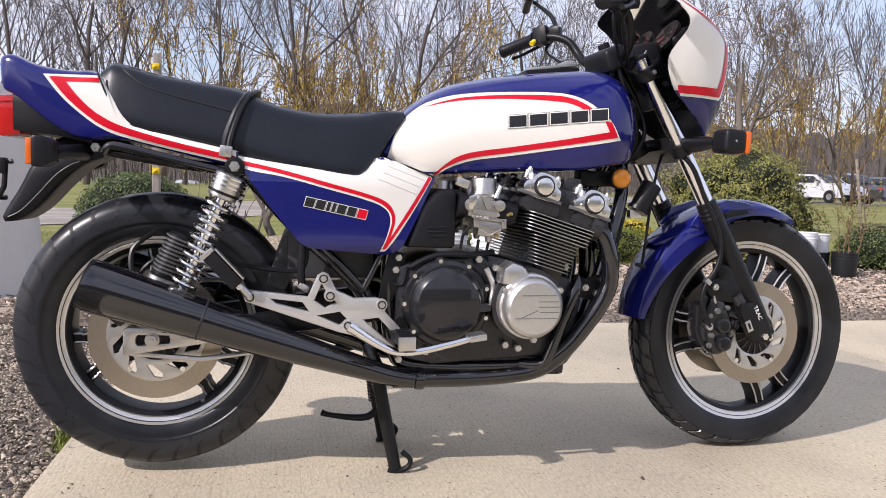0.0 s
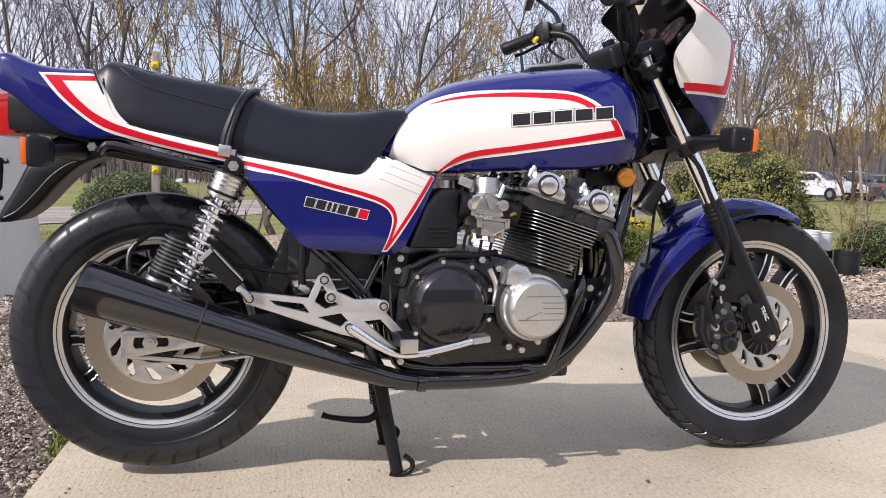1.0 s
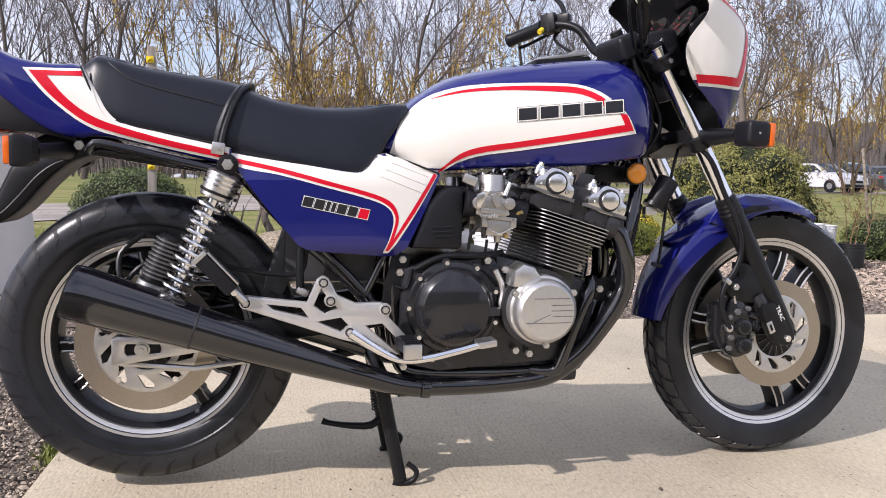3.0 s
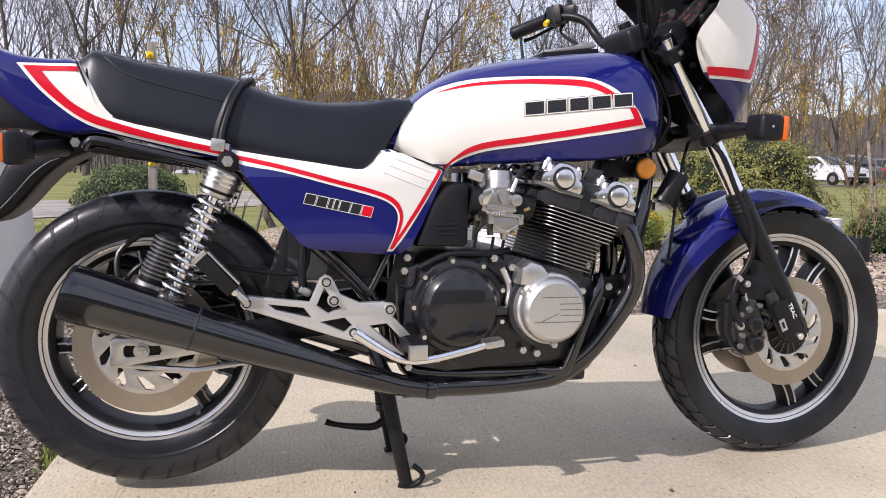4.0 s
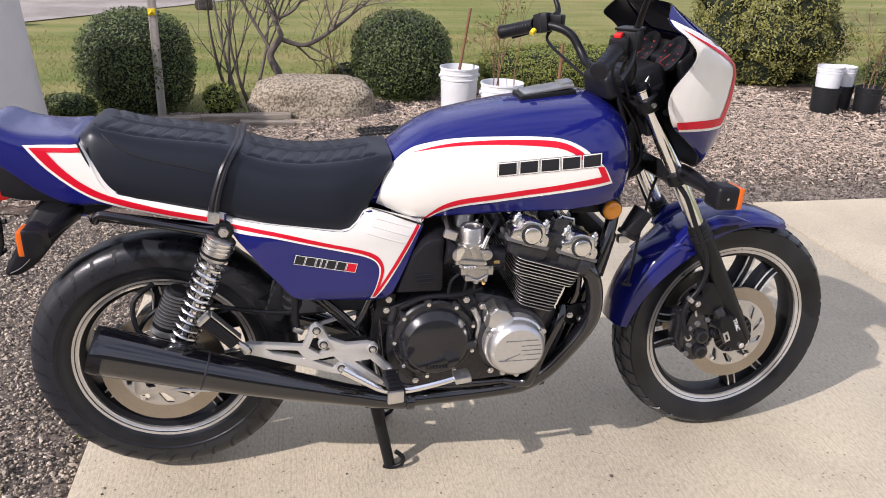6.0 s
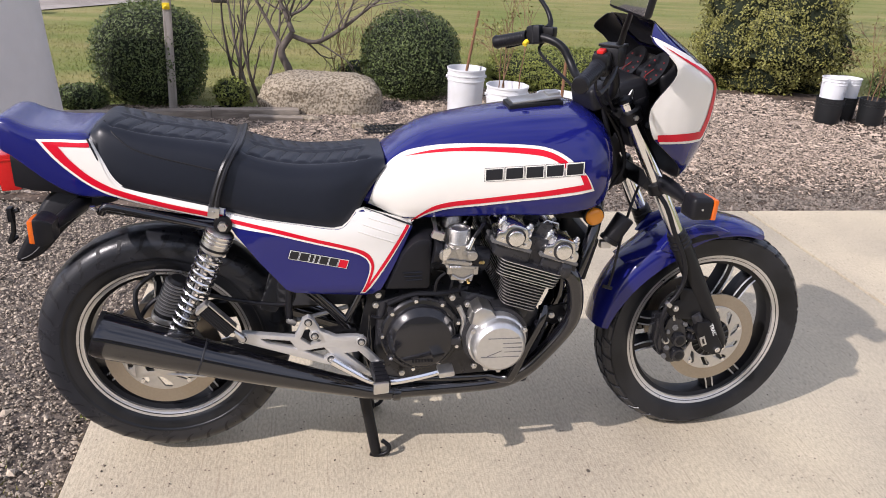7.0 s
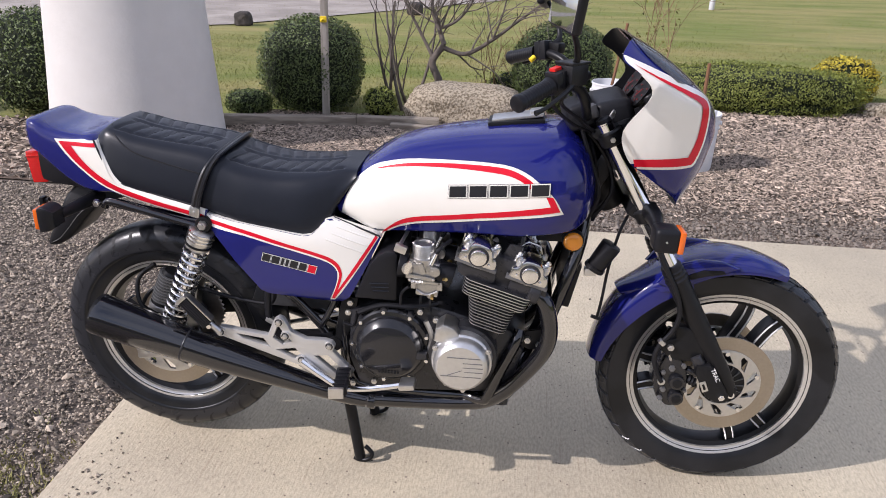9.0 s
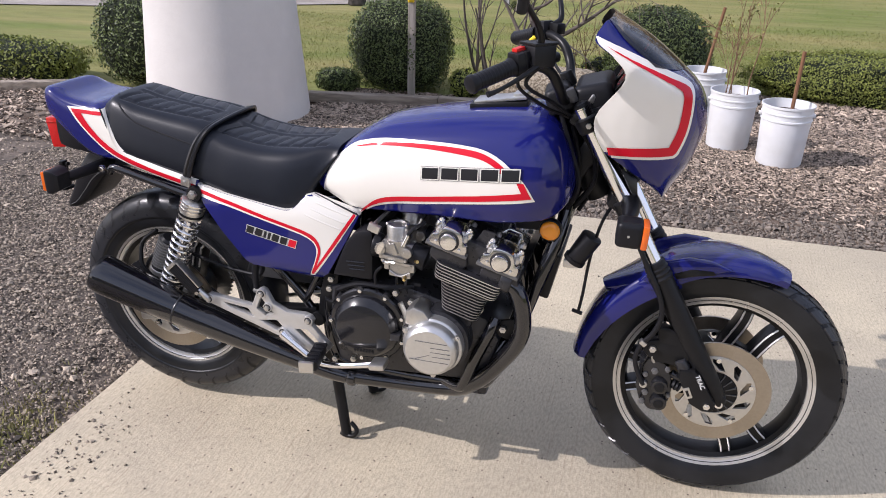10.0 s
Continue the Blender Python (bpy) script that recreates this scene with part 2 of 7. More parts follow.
# fine pitting that follows the broom strokes
mp2, gr, gm, hs = (n.new(k) for k in ("ShaderNodeMapping", "ShaderNodeTexNoise", "ShaderNodeMapRange", "ShaderNodeHueSaturation"))
mp2.inputs["Rotation"].default_value = (0, 0, radians(-19))
mp2.inputs["Scale"].default_value = (150, 55, 1)
gr.inputs["Scale"].default_value, gr.inputs["Detail"].default_value, gr.inputs["Roughness"].default_value = 1.0, 5.0, 0.65
l.new(tc2.outputs["Object"], mp2.inputs["Vector"])
l.new(mp2.outputs["Vector"], gr.inputs["Vector"])
gm.inputs[1].default_value, gm.inputs[2].default_value, gm.inputs[3].default_value, gm.inputs[4].default_value = 0.30, 0.60, 0.72, 1.08
l.new(gr.outputs["Fac"], gm.inputs[0])
l.new(gm.outputs[0], hs.inputs["Value"])
l.new(mx2.outputs[2], hs.inputs["Color"])
l.new(hs.outputs["Color"], n["Principled BSDF"].inputs["Base Color"])

# ---- helpers of this scene ----


def base_inverse(parent):
    return parent.matrix_basis.inverted() if parent.parent is None else Matrix()


def to_mesh(name, bm, material, sharp=38):
    me = bpy.data.meshes.new(name)
    bmesh.ops.recalc_face_normals(bm, faces=bm.faces)
    bm.to_mesh(me)
    bm.free()
    me.shade_smooth()
    me.set_sharp_from_angle(angle=radians(sharp))
    me.materials.append(material)
    return me


def part(name, bm, material, parent=None, label="", sharp=38):
    """A bmesh as one mesh object, under a thing or a part."""
    me = bm if isinstance(bm, bpy.types.Mesh) else to_mesh(name, bm, material, sharp)
    ob = new(name, me)
    if parent is not None:
        ob.parent = parent
        ob.matrix_parent_inverse = base_inverse(parent)
    return tagged(ob, label)


def thing(name, at, label, category, group=""):
    ob = new(name)
    ob.matrix_basis = Matrix.Translation(at)
    ob.empty_display_size = 0.1
    return tagged(ob, label, category, group)


def spline(pts, n=6, closed=False):
    """A smooth curve through the points."""
    p = [Vector(q) for q in pts]
    k, out = len(p), []
    for i in range(k if closed else k - 1):
        a, b, c, d = (p[(i + j) % k] if closed else p[min(max(i + j, 0), k - 1)] for j in (-1, 0, 1, 2))
        for s in range(n):
            t = s / n
            out.append(0.5 * (2 * b + (c - a) * t + (2 * a - 5 * b + 4 * c - d) * t * t + (3 * b - a - 3 * c + d) * t ** 3))
    if not closed:
        out.append(p[-1].copy())
    return out


def rings_to(bm, rings, cap=True, loop=False):
    rows = [[bm.verts.new(v) for v in r] for r in rings]
    k = len(rows[0])
    for a, b in zip(rows, rows[1:] + ([rows[0]] if loop else [])):
        for i in range(k):
            bm.faces.new((a[i], a[(i + 1) % k], b[(i + 1) % k], b[i]))
    if cap and not loop:
        for r in (rows[0], rows[-1]):
            bm.faces.new(r)
    return bm


def tube(pts, r, seg=10, smooth=0, closed=False, bm=None, flat=1.0):
    """A round bar along the points; r one radius or one for each point."""
    radii = list(r) if isinstance(r, (list, tuple)) else [r] * len(pts)
    if smooth:
        radii = [v.x for v in spline([(q, 0, 0) for q in radii], smooth, closed)]
        pts = spline(pts, smooth, closed)
    pts = [Vector(q) for q in pts]
    bm, rings, k, up = bm or bmesh.new(), [], len(pts), None
    for i, p in enumerate(pts):
        a, b = (pts[i - 1], pts[(i + 1) % k]) if closed else (pts[max(i - 1, 0)], pts[min(i + 1, k - 1)])
        d = (b - a).normalized()
        if up is None:
            up = Vector((0, 0, 1)) if abs(d.z) < 0.9 else Vector((1, 0, 0))
        side = d.cross(up).normalized()
        up = side.cross(d).normalized()
        rings.append([p + radii[i] * (math.cos(t) * side + flat * math.sin(t) * up) for t in (2 * math.pi * j / seg for j in range(seg))])
    return rings_to(bm, rings, True, closed)


def cyl(p0, p1, r0, r1=None, seg=20, bev=0.0, bm=None):
    """A round bar between two points with turned edges."""
    p0, p1 = Vector(p0), Vector(p1)
    r1 = r0 if r1 is None else r1
    d = (p1 - p0).normalized()
    if bev:
        return tube([p0, p0 + d * bev * 0.3, p0 + d * bev, p1 - d * bev, p1 - d * bev * 0.3, p1], [r0 - bev, r0 - bev * 0.3, r0, r1, r1 - bev * 0.3, r1 - bev], seg, bm=bm)
    return tube([p0, p1], [r0, r1], seg, bm=bm)


def lathe(profile, centre, seg=72, closed=True, bm=None, axis="y", arc=None):
    """A profile of (radius, offset along the axis) turned round it."""
    bm, c, rings = bm or bmesh.new(), Vector(centre), []
    for j in range(seg):
        t = 2 * math.pi * j / seg
        u, v = math.cos(t), math.sin(t)
        if axis == "y":
            rings.append([c + Vector((r * u, a, r * v)) for r, a in profile])
        elif axis == "z":
            rings.append([c + Vector((r * u, r * v, a)) for r, a in profile])
        else:
            rings.append([c + Vector((a, r * u, r * v)) for r, a in profile])
    if closed:
        return rings_to(bm, rings, loop=True)
    rows = [[bm.verts.new(v) for v in r] for r in rings]
    for i in range(seg):
        a, b = rows[i], rows[(i + 1) % seg]
        for j in range(len(profile) - 1):
            bm.faces.new((a[j], a[j + 1], b[j + 1], b[j]))
    bmesh.ops.remove_doubles(bm, verts=bm.verts, dist=1e-6)
    return bm


def box(centre, size, bev=0.004, rot=None, bm=None, segs=2, taper=None):
    bm2 = bmesh.new()
    bmesh.ops.create_cube(bm2, size=1)
    for v in bm2.verts:
        v.co = Vector((v.co.x * size[0], v.co.y * size[1], v.co.z * size[2]))
        if taper and v.co.z > 0:
            v.co.x *= taper[0]
            v.co.y *= taper[1]
    if bev:
        bmesh.ops.bevel(bm2, geom=bm2.edges[:], offset=bev, segments=segs, profile=0.6, affect="EDGES")
    m = Matrix.Translation(centre) @ (Euler([radians(a) for a in rot]).to_matrix().to_4x4() if rot else Matrix())
    bmesh.ops.transform(bm2, matrix=m, verts=bm2.verts)
    return merge(bm, bm2)


def merge(bm, other):
    if bm is None:
        return other
    me = bpy.data.meshes.new("tmp")
    other.to_mesh(me)
    other.free()
    bm.from_mesh(me)
    bpy.data.meshes.remove(me)
    return bm


def plate(outline, y0, y1, bev=0.0015, holes=(), place=None):
    """A flat plate cut to an outline in (x, z), between two depths y."""
    cu = bpy.data.curves.new("tmp", "CURVE")
    cu.dimensions, cu.fill_mode, cu.extrude, cu.bevel_depth, cu.offset, cu.bevel_resolution = "2D", "BOTH", max(abs(y1 - y0) / 2 - bev, 0.0002), bev, -bev, 1
    for loop in (outline, *holes):
        sp = cu.splines.new("POLY")
        sp.points.add(len(loop) - 1)
        for q, (a, b) in zip(sp.points, ((v[0], v[1]) for v in loop)):
            q.co = (a, b, 0, 1)
        sp.use_cyclic_u = True
    ob = bpy.data.objects.new("tmp", cu)
    scene.collection.objects.link(ob)
    me = bpy.data.meshes.new_from_object(ob)
    bpy.data.objects.remove(ob)
    bpy.data.curves.remove(cu)
    bm = bmesh.new()
    bm.from_mesh(me)
    bpy.data.meshes.remove(me)
    for v in bm.verts:
        v.co = Vector((v.co.x, (y0 + y1) / 2 + v.co.z, v.co.y))
        if place:
            v.co = place(v.co)
    bmesh.ops.remove_doubles(bm, verts=bm.verts, dist=1e-5)
    return bm


def sheet(outline, step=0.012):
    """An outline in (x, z), filled and cut into a fine grid."""
    bm = bmesh.new()
    bm.faces.new([bm.verts.new((v[0], 0, v[1])) for v in outline])
    xs, zs = [v[0] for v in outline], [v[1] for v in outline]
    for lo, hi, no in ((min(xs), max(xs), (1, 0, 0)), (min(zs), max(zs), (0, 0, 1))):
        q = lo + step
        while q < hi:
            bmesh.ops.bisect_plane(bm, geom=bm.verts[:] + bm.edges[:] + bm.faces[:], plane_co=(q * no[0], 0, q * no[2]), plane_no=no)
            q += step
    return bm


def curvy(outline, corner=0.85, n=4):
    """A closed outline rounded through its points, with its sharp corners kept."""
    p = [Vector((q[0], q[1])) for q in outline]
    k, out = len(p), []
    sharp = []
    for i in range(k):
        a, b = p[i] - p[i - 1], p[(i + 1) % k] - p[i]
        sharp.append(a.length < 1e-6 or b.length < 1e-6 or abs(a.angle(b)) > corner)
    for i in range(k):
        a, b, c, d = p[i - 1], p[i], p[(i + 1) % k], p[(i + 2) % k]
        seg = (c - b).length
        m0 = (c - b) if sharp[i] else ((c - a) / max((c - b).length + (b - a).length, 1e-6) * seg)
        m1 = (c - b) if sharp[(i + 1) % k] else ((d - b) / max((d - c).length + (c - b).length, 1e-6) * seg)
        for s in range(n):
            t = s / n
            q = (2 * t ** 3 - 3 * t * t + 1) * b + (t ** 3 - 2 * t * t + t) * m0 + (3 * t * t - 2 * t ** 3) * c + (t ** 3 - t * t) * m1
            out.append((q.x, q.y))
    return out


def on_side(outline, tree, off=0.0012, side=-1, step=0.012, fallback=0.15, thick=0.0):
    """A painted stripe or badge laid on the flank of a body."""
    bm = sheet(curvy(outline) if len(outline) > 6 else outline, step)
    for v in bm.verts:
        hit, nor = tree.ray_cast(Vector((v.co.x, side * 1.0, v.co.z)), Vector((0, -side, 0)))[:2]
        if hit is None:
            hit, nor = tree.find_nearest(Vector((v.co.x, side * fallback, v.co.z)))[:2]
        nor = nor if nor.y * side > 0 else -nor
        nor = (nor + Vector((0, side * 0.25, 0))).normalized()
        v.co.y = hit.y
        v.co += nor * off
    return bm


def tree_of(me):
    bm = bmesh.new()
    bm.from_mesh(me)
    t = BVHTree.FromBMesh(bm)
    bm.free()
    return t


def quick(verts, faces, name, material, parent=None, label="", smooth=False):
    me = bpy.data.meshes.new(name)
    me.from_pydata(verts, [], faces)
    if smooth:
        me.shade_smooth()
    me.materials.append(material)
    return part(name, me, material, parent, label)


# ---- ground ----


def flat(name, outline, z, material, label, step=None, wob=0.0, kind="structure"):
    """A patch of ground with an outline in (x, y)."""
    bm = bmesh.new()
    bm.faces.new([bm.verts.new((x, y, z)) for x, y in outline])
    if step:
        xs, ys = [q[0] for q in outline], [q[1] for q in outline]
        for lo, hi, no in ((min(xs), max(xs), (1, 0, 0)), (min(ys), max(ys), (0, 1, 0))):
            q = lo + step
            while q < hi:
                bmesh.ops.bisect_plane(bm, geom=bm.verts[:] + bm.edges[:] + bm.faces[:], plane_co=(q * no[0], q * no[1], 0), plane_no=no)
                q += step
        for v in bm.verts:
            v.co.z += wob * (noise.noise(v.co * 1.7) + 0.5 * noise.noise(v.co * 5.1))
    return tagged(part(name, bm, material), label, kind=kind)


# one sheet to the horizon, rising gently beyond the garden
def rise(x, y):
    k = max(0.0, min(1.0, (math.hypot(x - 1, y) - 14) / 26))
    return -0.035 + 0.33 * k * k * (3 - 2 * k)


bm = bmesh.new()
radii = [0.5, 1, 2, 3, 4.5, 6, 8, 11, 15, 20, 28, 40, 60, 90, 140, 250, 500, 1200, 2500]
rows = []
for r in radii:
    rows.append([bm.verts.new((1 + r * math.cos(t), r * math.sin(t), rise(1 + r * math.cos(t), r * math.sin(t)))) for t in (2 * math.pi * i / 72 for i in range(72))])
mid = bm.verts.new((1, 0, -0.035))
for i in range(72):
    bm.faces.new((mid, rows[0][i], rows[0][(i + 1) % 72]))
for a, b in zip(rows, rows[1:]):
    for i in range(72):
        bm.faces.new((a[i], b[i], b[(i + 1) % 72], a[(i + 1) % 72]))
ground = tagged(part("ground", bm, M["lawn"]), "patchy spring lawn running to the trees", kind="structure")

# concrete apron in three slabs with narrow joints
def slab(x0, x1, y0, y1):
    bm = box(((x0 + x1) / 2, (y0 + y1) / 2, -0.05), (x1 - x0, y1 - y0, 0.10), 0.006)
    return bm


apron = tagged(part("pavement", slab(-0.265, 2.747, -2.6, 1.84), M["concrete"]), "pale broom-finished concrete slab", kind="structure")
tagged(part("pavement", slab(2.764, 6.0, -2.6, 1.84), M["concrete"]), "pale broom-finished concrete slab", kind="structure")
tagged(part("pavement", slab(-0.265, 2.747, -6.0, -2.61), M["concrete"]), "pale broom-finished concrete slab", kind="structure")
tagged(part("pavement", slab(2.764, 6.0, -6.0, -2.61), M["concrete"]), "pale broom-finished concrete slab", kind="structure")
tagged(part("pavement_joint", box((1.5, -2.6, -0.052), (9, 0.012, 0.08), 0), M["joint"]), "dark joint between slabs", kind="structure")
tagged(part("pavement_joint", box((2.7555, -1.5, -0.056), (0.019, 6.6, 0.08), 0), M["joint"]), "dark joint between slabs", kind="structure")

flat("gravel_bed", [(-9, -6), (-0.262, -6), (-0.262, 1.0), (-0.262, 1.86), (-1.2, 2.3), (-2.4, 2.2), (-4.5, 2.6), (-9, 2.4)], -0.026, M["gravel_bed"], "grey gravel beside the slab", 0.22, 0.010)
flat("mulch_bed", [(-0.27, 1.835), (9.5, 1.835), (9.5, 4.6), (6.5, 5.0), (4.6, 5.35), (3.2, 5.0), (2.2, 4.75), (1.6, 4.75), (0.9, 4.45), (0.3, 4.05), (-0.3, 3.92), (-1.4, 3.78), (-2.6, 3.6), (-3.6, 3.3), (-5.5, 3.2), (-5.5, 2.5), (-2.4, 2.15), (-1.2, 2.1)], -0.016, M["mulch_bed"], "bark mulch bed", 0.22, 0.014)
drive = flat("drive", [(-30, 3.5), (-12, 6.2), (-5.8, 8.0), (-3.4, 9.4), (-1.6, 11.9), (0.5, 15), (4, 20), (12, 26), (22, 30), (36, 33), (60, 36), (60, 44), (36, 41), (20, 37), (8, 30), (0, 23), (-4, 16), (-7, 12.5), (-14, 10), (-30, 8)], -0.020, M["road"], "pale gravel drive across the lawn", 1.5)
for v in drive.data.vertices:
    v.co.z = rise(v.co.x, v.co.y) + 0.015

# round porch column
col = tagged(part("column", lathe([(0.0, -0.03), (0.57, -0.03), (0.567, 0.0), (0.546, 0.25), (0.522, 0.55), (0.489, 1.0), (0.476, 1.17), (0.466, 1.19), (0.0, 1.20)], (-1.685, 3.13, 0), 64, False, axis="z"), M["column"]), "thick white tapered stucco pier", kind="structure")

# made-up wall and eave behind the viewpoint, unseen, added to dim reflections
tagged(part("wall_south", box((0.5, -13.25, 1.5), (22, 0.25, 3.1), 0.01), M["unseen_siding"]), "plain unseen wall added behind the viewpoint to dim reflections", kind="structure")
tagged(part("roof_eave", box((0.5, -12.85, 3.12), (22.6, 1.4, 0.14), 0.01), M["unseen_siding"]), "plain unseen eave added on top of the unseen wall", kind="structure")
# ---- motorcycle ----
REAR, FRONT = Vector((0.0, 0.0, 0.336)), Vector((1.505, 0.0, 0.318))
bike = thing("motorcycle", (0.76, 0, 0), "blue, white and red motorcycle on its centre stand on concrete", "motorcycle")


def body(stations, shape, n=5, m=4):
    """A closed body through stations (x, top, bottom, half width) with one cross-section shape (y/w, share of height)."""
    st = spline([(*s[:3],) for s in stations], n)
    ww = spline([(s[3], 0, 0) for s in stations], n)
    half = [(v.x, v.y) for v in spline([(a, b, 0) for a, b in shape], m)]
    rings = []
    for s, w in zip(st, ww):
        right = [Vector((s.x, -a * w.x, s.z + b * (s.y - s.z))) for a, b in half]
        left = [Vector((v.x, -v.y, v.z)) for v in reversed(right[1:-1])]
        rings.append(right + left)
    bm = rings_to(bmesh.new(), rings)
    bmesh.ops.remove_doubles(bm, verts=bm.verts, dist=1e-5)
    return bm


def both(name, outline, target, material, parent, off, label="", step=0.012):
    """A stripe on the right flank and its twin on the left."""
    for side in (-1, 1):
        part(name, on_side(outline, target, off, side, step), material, parent, label)


def bolt(p, r=0.007, d=(0, -1, 0), h=0.006, parent=None, material=None):
    d = Vector(d)
    bm = cyl(Vector(p), Vector(p) + d * h, r, r * 0.9, 6)
    cyl(Vector(p) + d * h * 0.1, Vector(p) + d * h * 1.35, r * 0.6, r * 0.45, 10, bm=bm)
    return part("bolt", bm, material or M["alu"], parent or bike)


# fuel tank
TANK = [(0.500, 0.80, 0.745, 0.112), (0.545, 0.854, 0.730, 0.126), (0.60, 0.898, 0.712, 0.140), (0.66, 0.929, 0.716, 0.150), (0.75, 0.951, 0.722, 0.161),
        (0.85, 0.968, 0.728, 0.172), (0.95, 0.980, 0.731, 0.184), (1.03, 0.984, 0.743, 0.187), (1.08, 0.966, 0.752, 0.170), (1.110, 0.930, 0.772, 0.138), (1.128, 0.880, 0.800, 0.09)]
tank = part("fuel_tank", body(TANK, [(0, 1), (0.34, 0.985), (0.62, 0.93), (0.82, 0.82), (0.94, 0.66), (1.0, 0.45), (0.995, 0.25), (0.93, 0.08), (0.8, 0), (0, 0)], 6), M["blue"], bike,
            "glossy dark blue fuel tank with a white panel", 60)
T_TANK = tree_of(tank.data)
both("white_panel", [(0.510, 0.750), (0.526, 0.800), (0.546, 0.834), (0.575, 0.862), (0.61, 0.882), (0.68, 0.900), (0.80, 0.909), (0.90, 0.910), (0.94, 0.904), (0.975, 0.889), (1.003, 0.868),
                     (1.030, 0.843), (1.053, 0.805), (1.0, 0.795), (0.92, 0.782), (0.785, 0.760), (0.70, 0.747), (0.655, 0.731), (0.628, 0.715), (0.612, 0.706)], T_TANK, M["white"], tank, 0.0016, step=0.007)
both("red_stripe", [(0.592, 0.866), (0.65, 0.885), (0.71, 0.895), (0.80, 0.902), (0.90, 0.903), (0.937, 0.897), (0.97, 0.882), (0.992, 0.864), (0.975, 0.861), (0.953, 0.876),
                    (0.925, 0.886), (0.89, 0.890), (0.80, 0.892), (0.71, 0.888), (0.65, 0.880)], T_TANK, M["red"], tank, 0.0026, step=0.007)
both("red_stripe", [(1.026, 0.846), (1.045, 0.811), (0.92, 0.789), (0.785, 0.767), (0.70, 0.753), (0.655, 0.737), (0.613, 0.708), (0.619, 0.717), (0.66, 0.751), (0.70, 0.766), (0.785, 0.780),
                    (0.92, 0.803), (1.022, 0.823), (1.010, 0.846)], T_TANK, M["red"], tank, 0.0026, step=0.007)
# the maker's badge: five plain blocks with a pale edge
for i in range(5):
    a, b = 0.784 + i * 0.0480, 0.784 + i * 0.0480 + 0.0400

    def row(q, h):
        return 0.8245 + (q - 0.781) * 0.108 + h

    for grow, mt, off in ((0.0030, "decal_black", 0.0032), (0.0022, "white", 0.0036), (-0.0002, "decal_black", 0.0040)):
        both("badge_block", [(a - grow, row(a, -grow)), (b + grow, row(b, -grow)), (b + grow, row(b, 0.026 + grow)), (a - grow, row(a, 0.026 + grow))], T_TANK, M[mt], tank, off)
part("tank_seam", tube([(0.497, -0.140, 0.7465), (0.555, -0.148, 0.728), (0.614, -0.150, 0.7065)], 0.0022, 6), M["seam"], tank)
cap = part("filler_cap", box((0.930, 0, 0.976), (0.140, 0.080, 0.020), 0.006, (0, -6, 0)), M["black"], tank)
part("cap_lid", box((0.932, 0, 0.9905), (0.126, 0.064, 0.008), 0.003, (0, -9, 0)), M["alu"], cap, "brushed metal filler lid")
part("cap_key_cover", box((0.978, 0, 1.002), (0.034, 0.040, 0.014), 0.004, (0, -9, 0)), M["alu"], cap)

# seat
SEAT = [(-0.112, 0.918, 0.885, 0.112), (-0.088, 0.937, 0.83, 0.130), (-0.05, 0.932, 0.795, 0.141), (0.0, 0.919, 0.779, 0.147), (0.09, 0.906, 0.761, 0.151), (0.17, 0.895, 0.745, 0.154),
        (0.225, 0.874, 0.731, 0.160), (0.275, 0.859, 0.716, 0.166), (0.35, 0.849, 0.702, 0.168), (0.42, 0.851, 0.692, 0.166), (0.465, 0.856, 0.704, 0.154), (0.505, 0.862, 0.775, 0.130), (0.548, 0.860, 0.838, 0.112)]
SEAT_SHAPE = [(0, 1), (0.38, 0.99), (0.62, 0.95), (0.77, 0.87), (0.86, 0.72), (0.94, 0.42), (0.985, 0.16), (0.96, 0.03), (0.85, 0), (0, 0)]
# quilting lines of the two seat steps: edge lines, inner lines and slanted ribs between
QUILT = []
for x0, x1, wide in ((-0.055, 0.172, 0.084), (0.235, 0.500, 0.090)):
    for side in (-1, 1):
        QUILT.append([(x0 - 0.012 + (x1 - x0 + 0.02) * i / 12, side * (wide + 0.004 - 0.010 * (i / 12) ** 2)) for i in range(13)])
        QUILT.append([(x0 + (x1 - x0) * i / 10, side * 0.012) for i in range(11)])
        for j in range(int((x1 - x0) / 0.036) + 1):
            q = x0 + 0.036 * j
            QUILT.append([(q + 0.010, side * 0.013), (q + 0.004, side * 0.036), (q - 0.004, side * 0.060), (q - 0.010, side * wide)])



def quilt_depth(x, y):
    """How far the cover is drawn in at a point by the nearest stitched line."""
    best = 1.0
    for line in QUILT:
        for p, q in zip(line, line[1:]):
            dx, dy = q[0] - p[0], q[1] - p[1]
            k = max(0.0, min(1.0, ((x - p[0]) * dx + (y - p[1]) * dy) / (dx * dx + dy * dy)))
            best = min(best, math.hypot(x - p[0] - k * dx, y - p[1] - k * dy))
    return 0.0046 * math.exp(-(best / 0.0050) ** 2)


bm = body(SEAT, SEAT_SHAPE, 14, 8)
for v in bm.verts:
    if abs(v.co.y) < 0.10 and v.co.z > 0.83:
        v.co.z -= quilt_depth(v.co.x, v.co.y)
seat = part("seat", bm, M["vinyl"], bike, "black vinyl two-step seat with quilted top", 70)
T_SEAT = tree_of(seat.data)


def on_top(x, y, off=-0.0001):
    hit = T_SEAT.ray_cast(Vector((x, y, 2)), Vector((0, 0, -1)))[0]
    return (hit if hit is not None else Vector((x, y, 0.85))) + Vector((0, 0, off))


def seam(xy, r=0.0011):
    part("seam", tube([on_top(x, y) for x, y in xy], r, 6), M["seam"], seat)


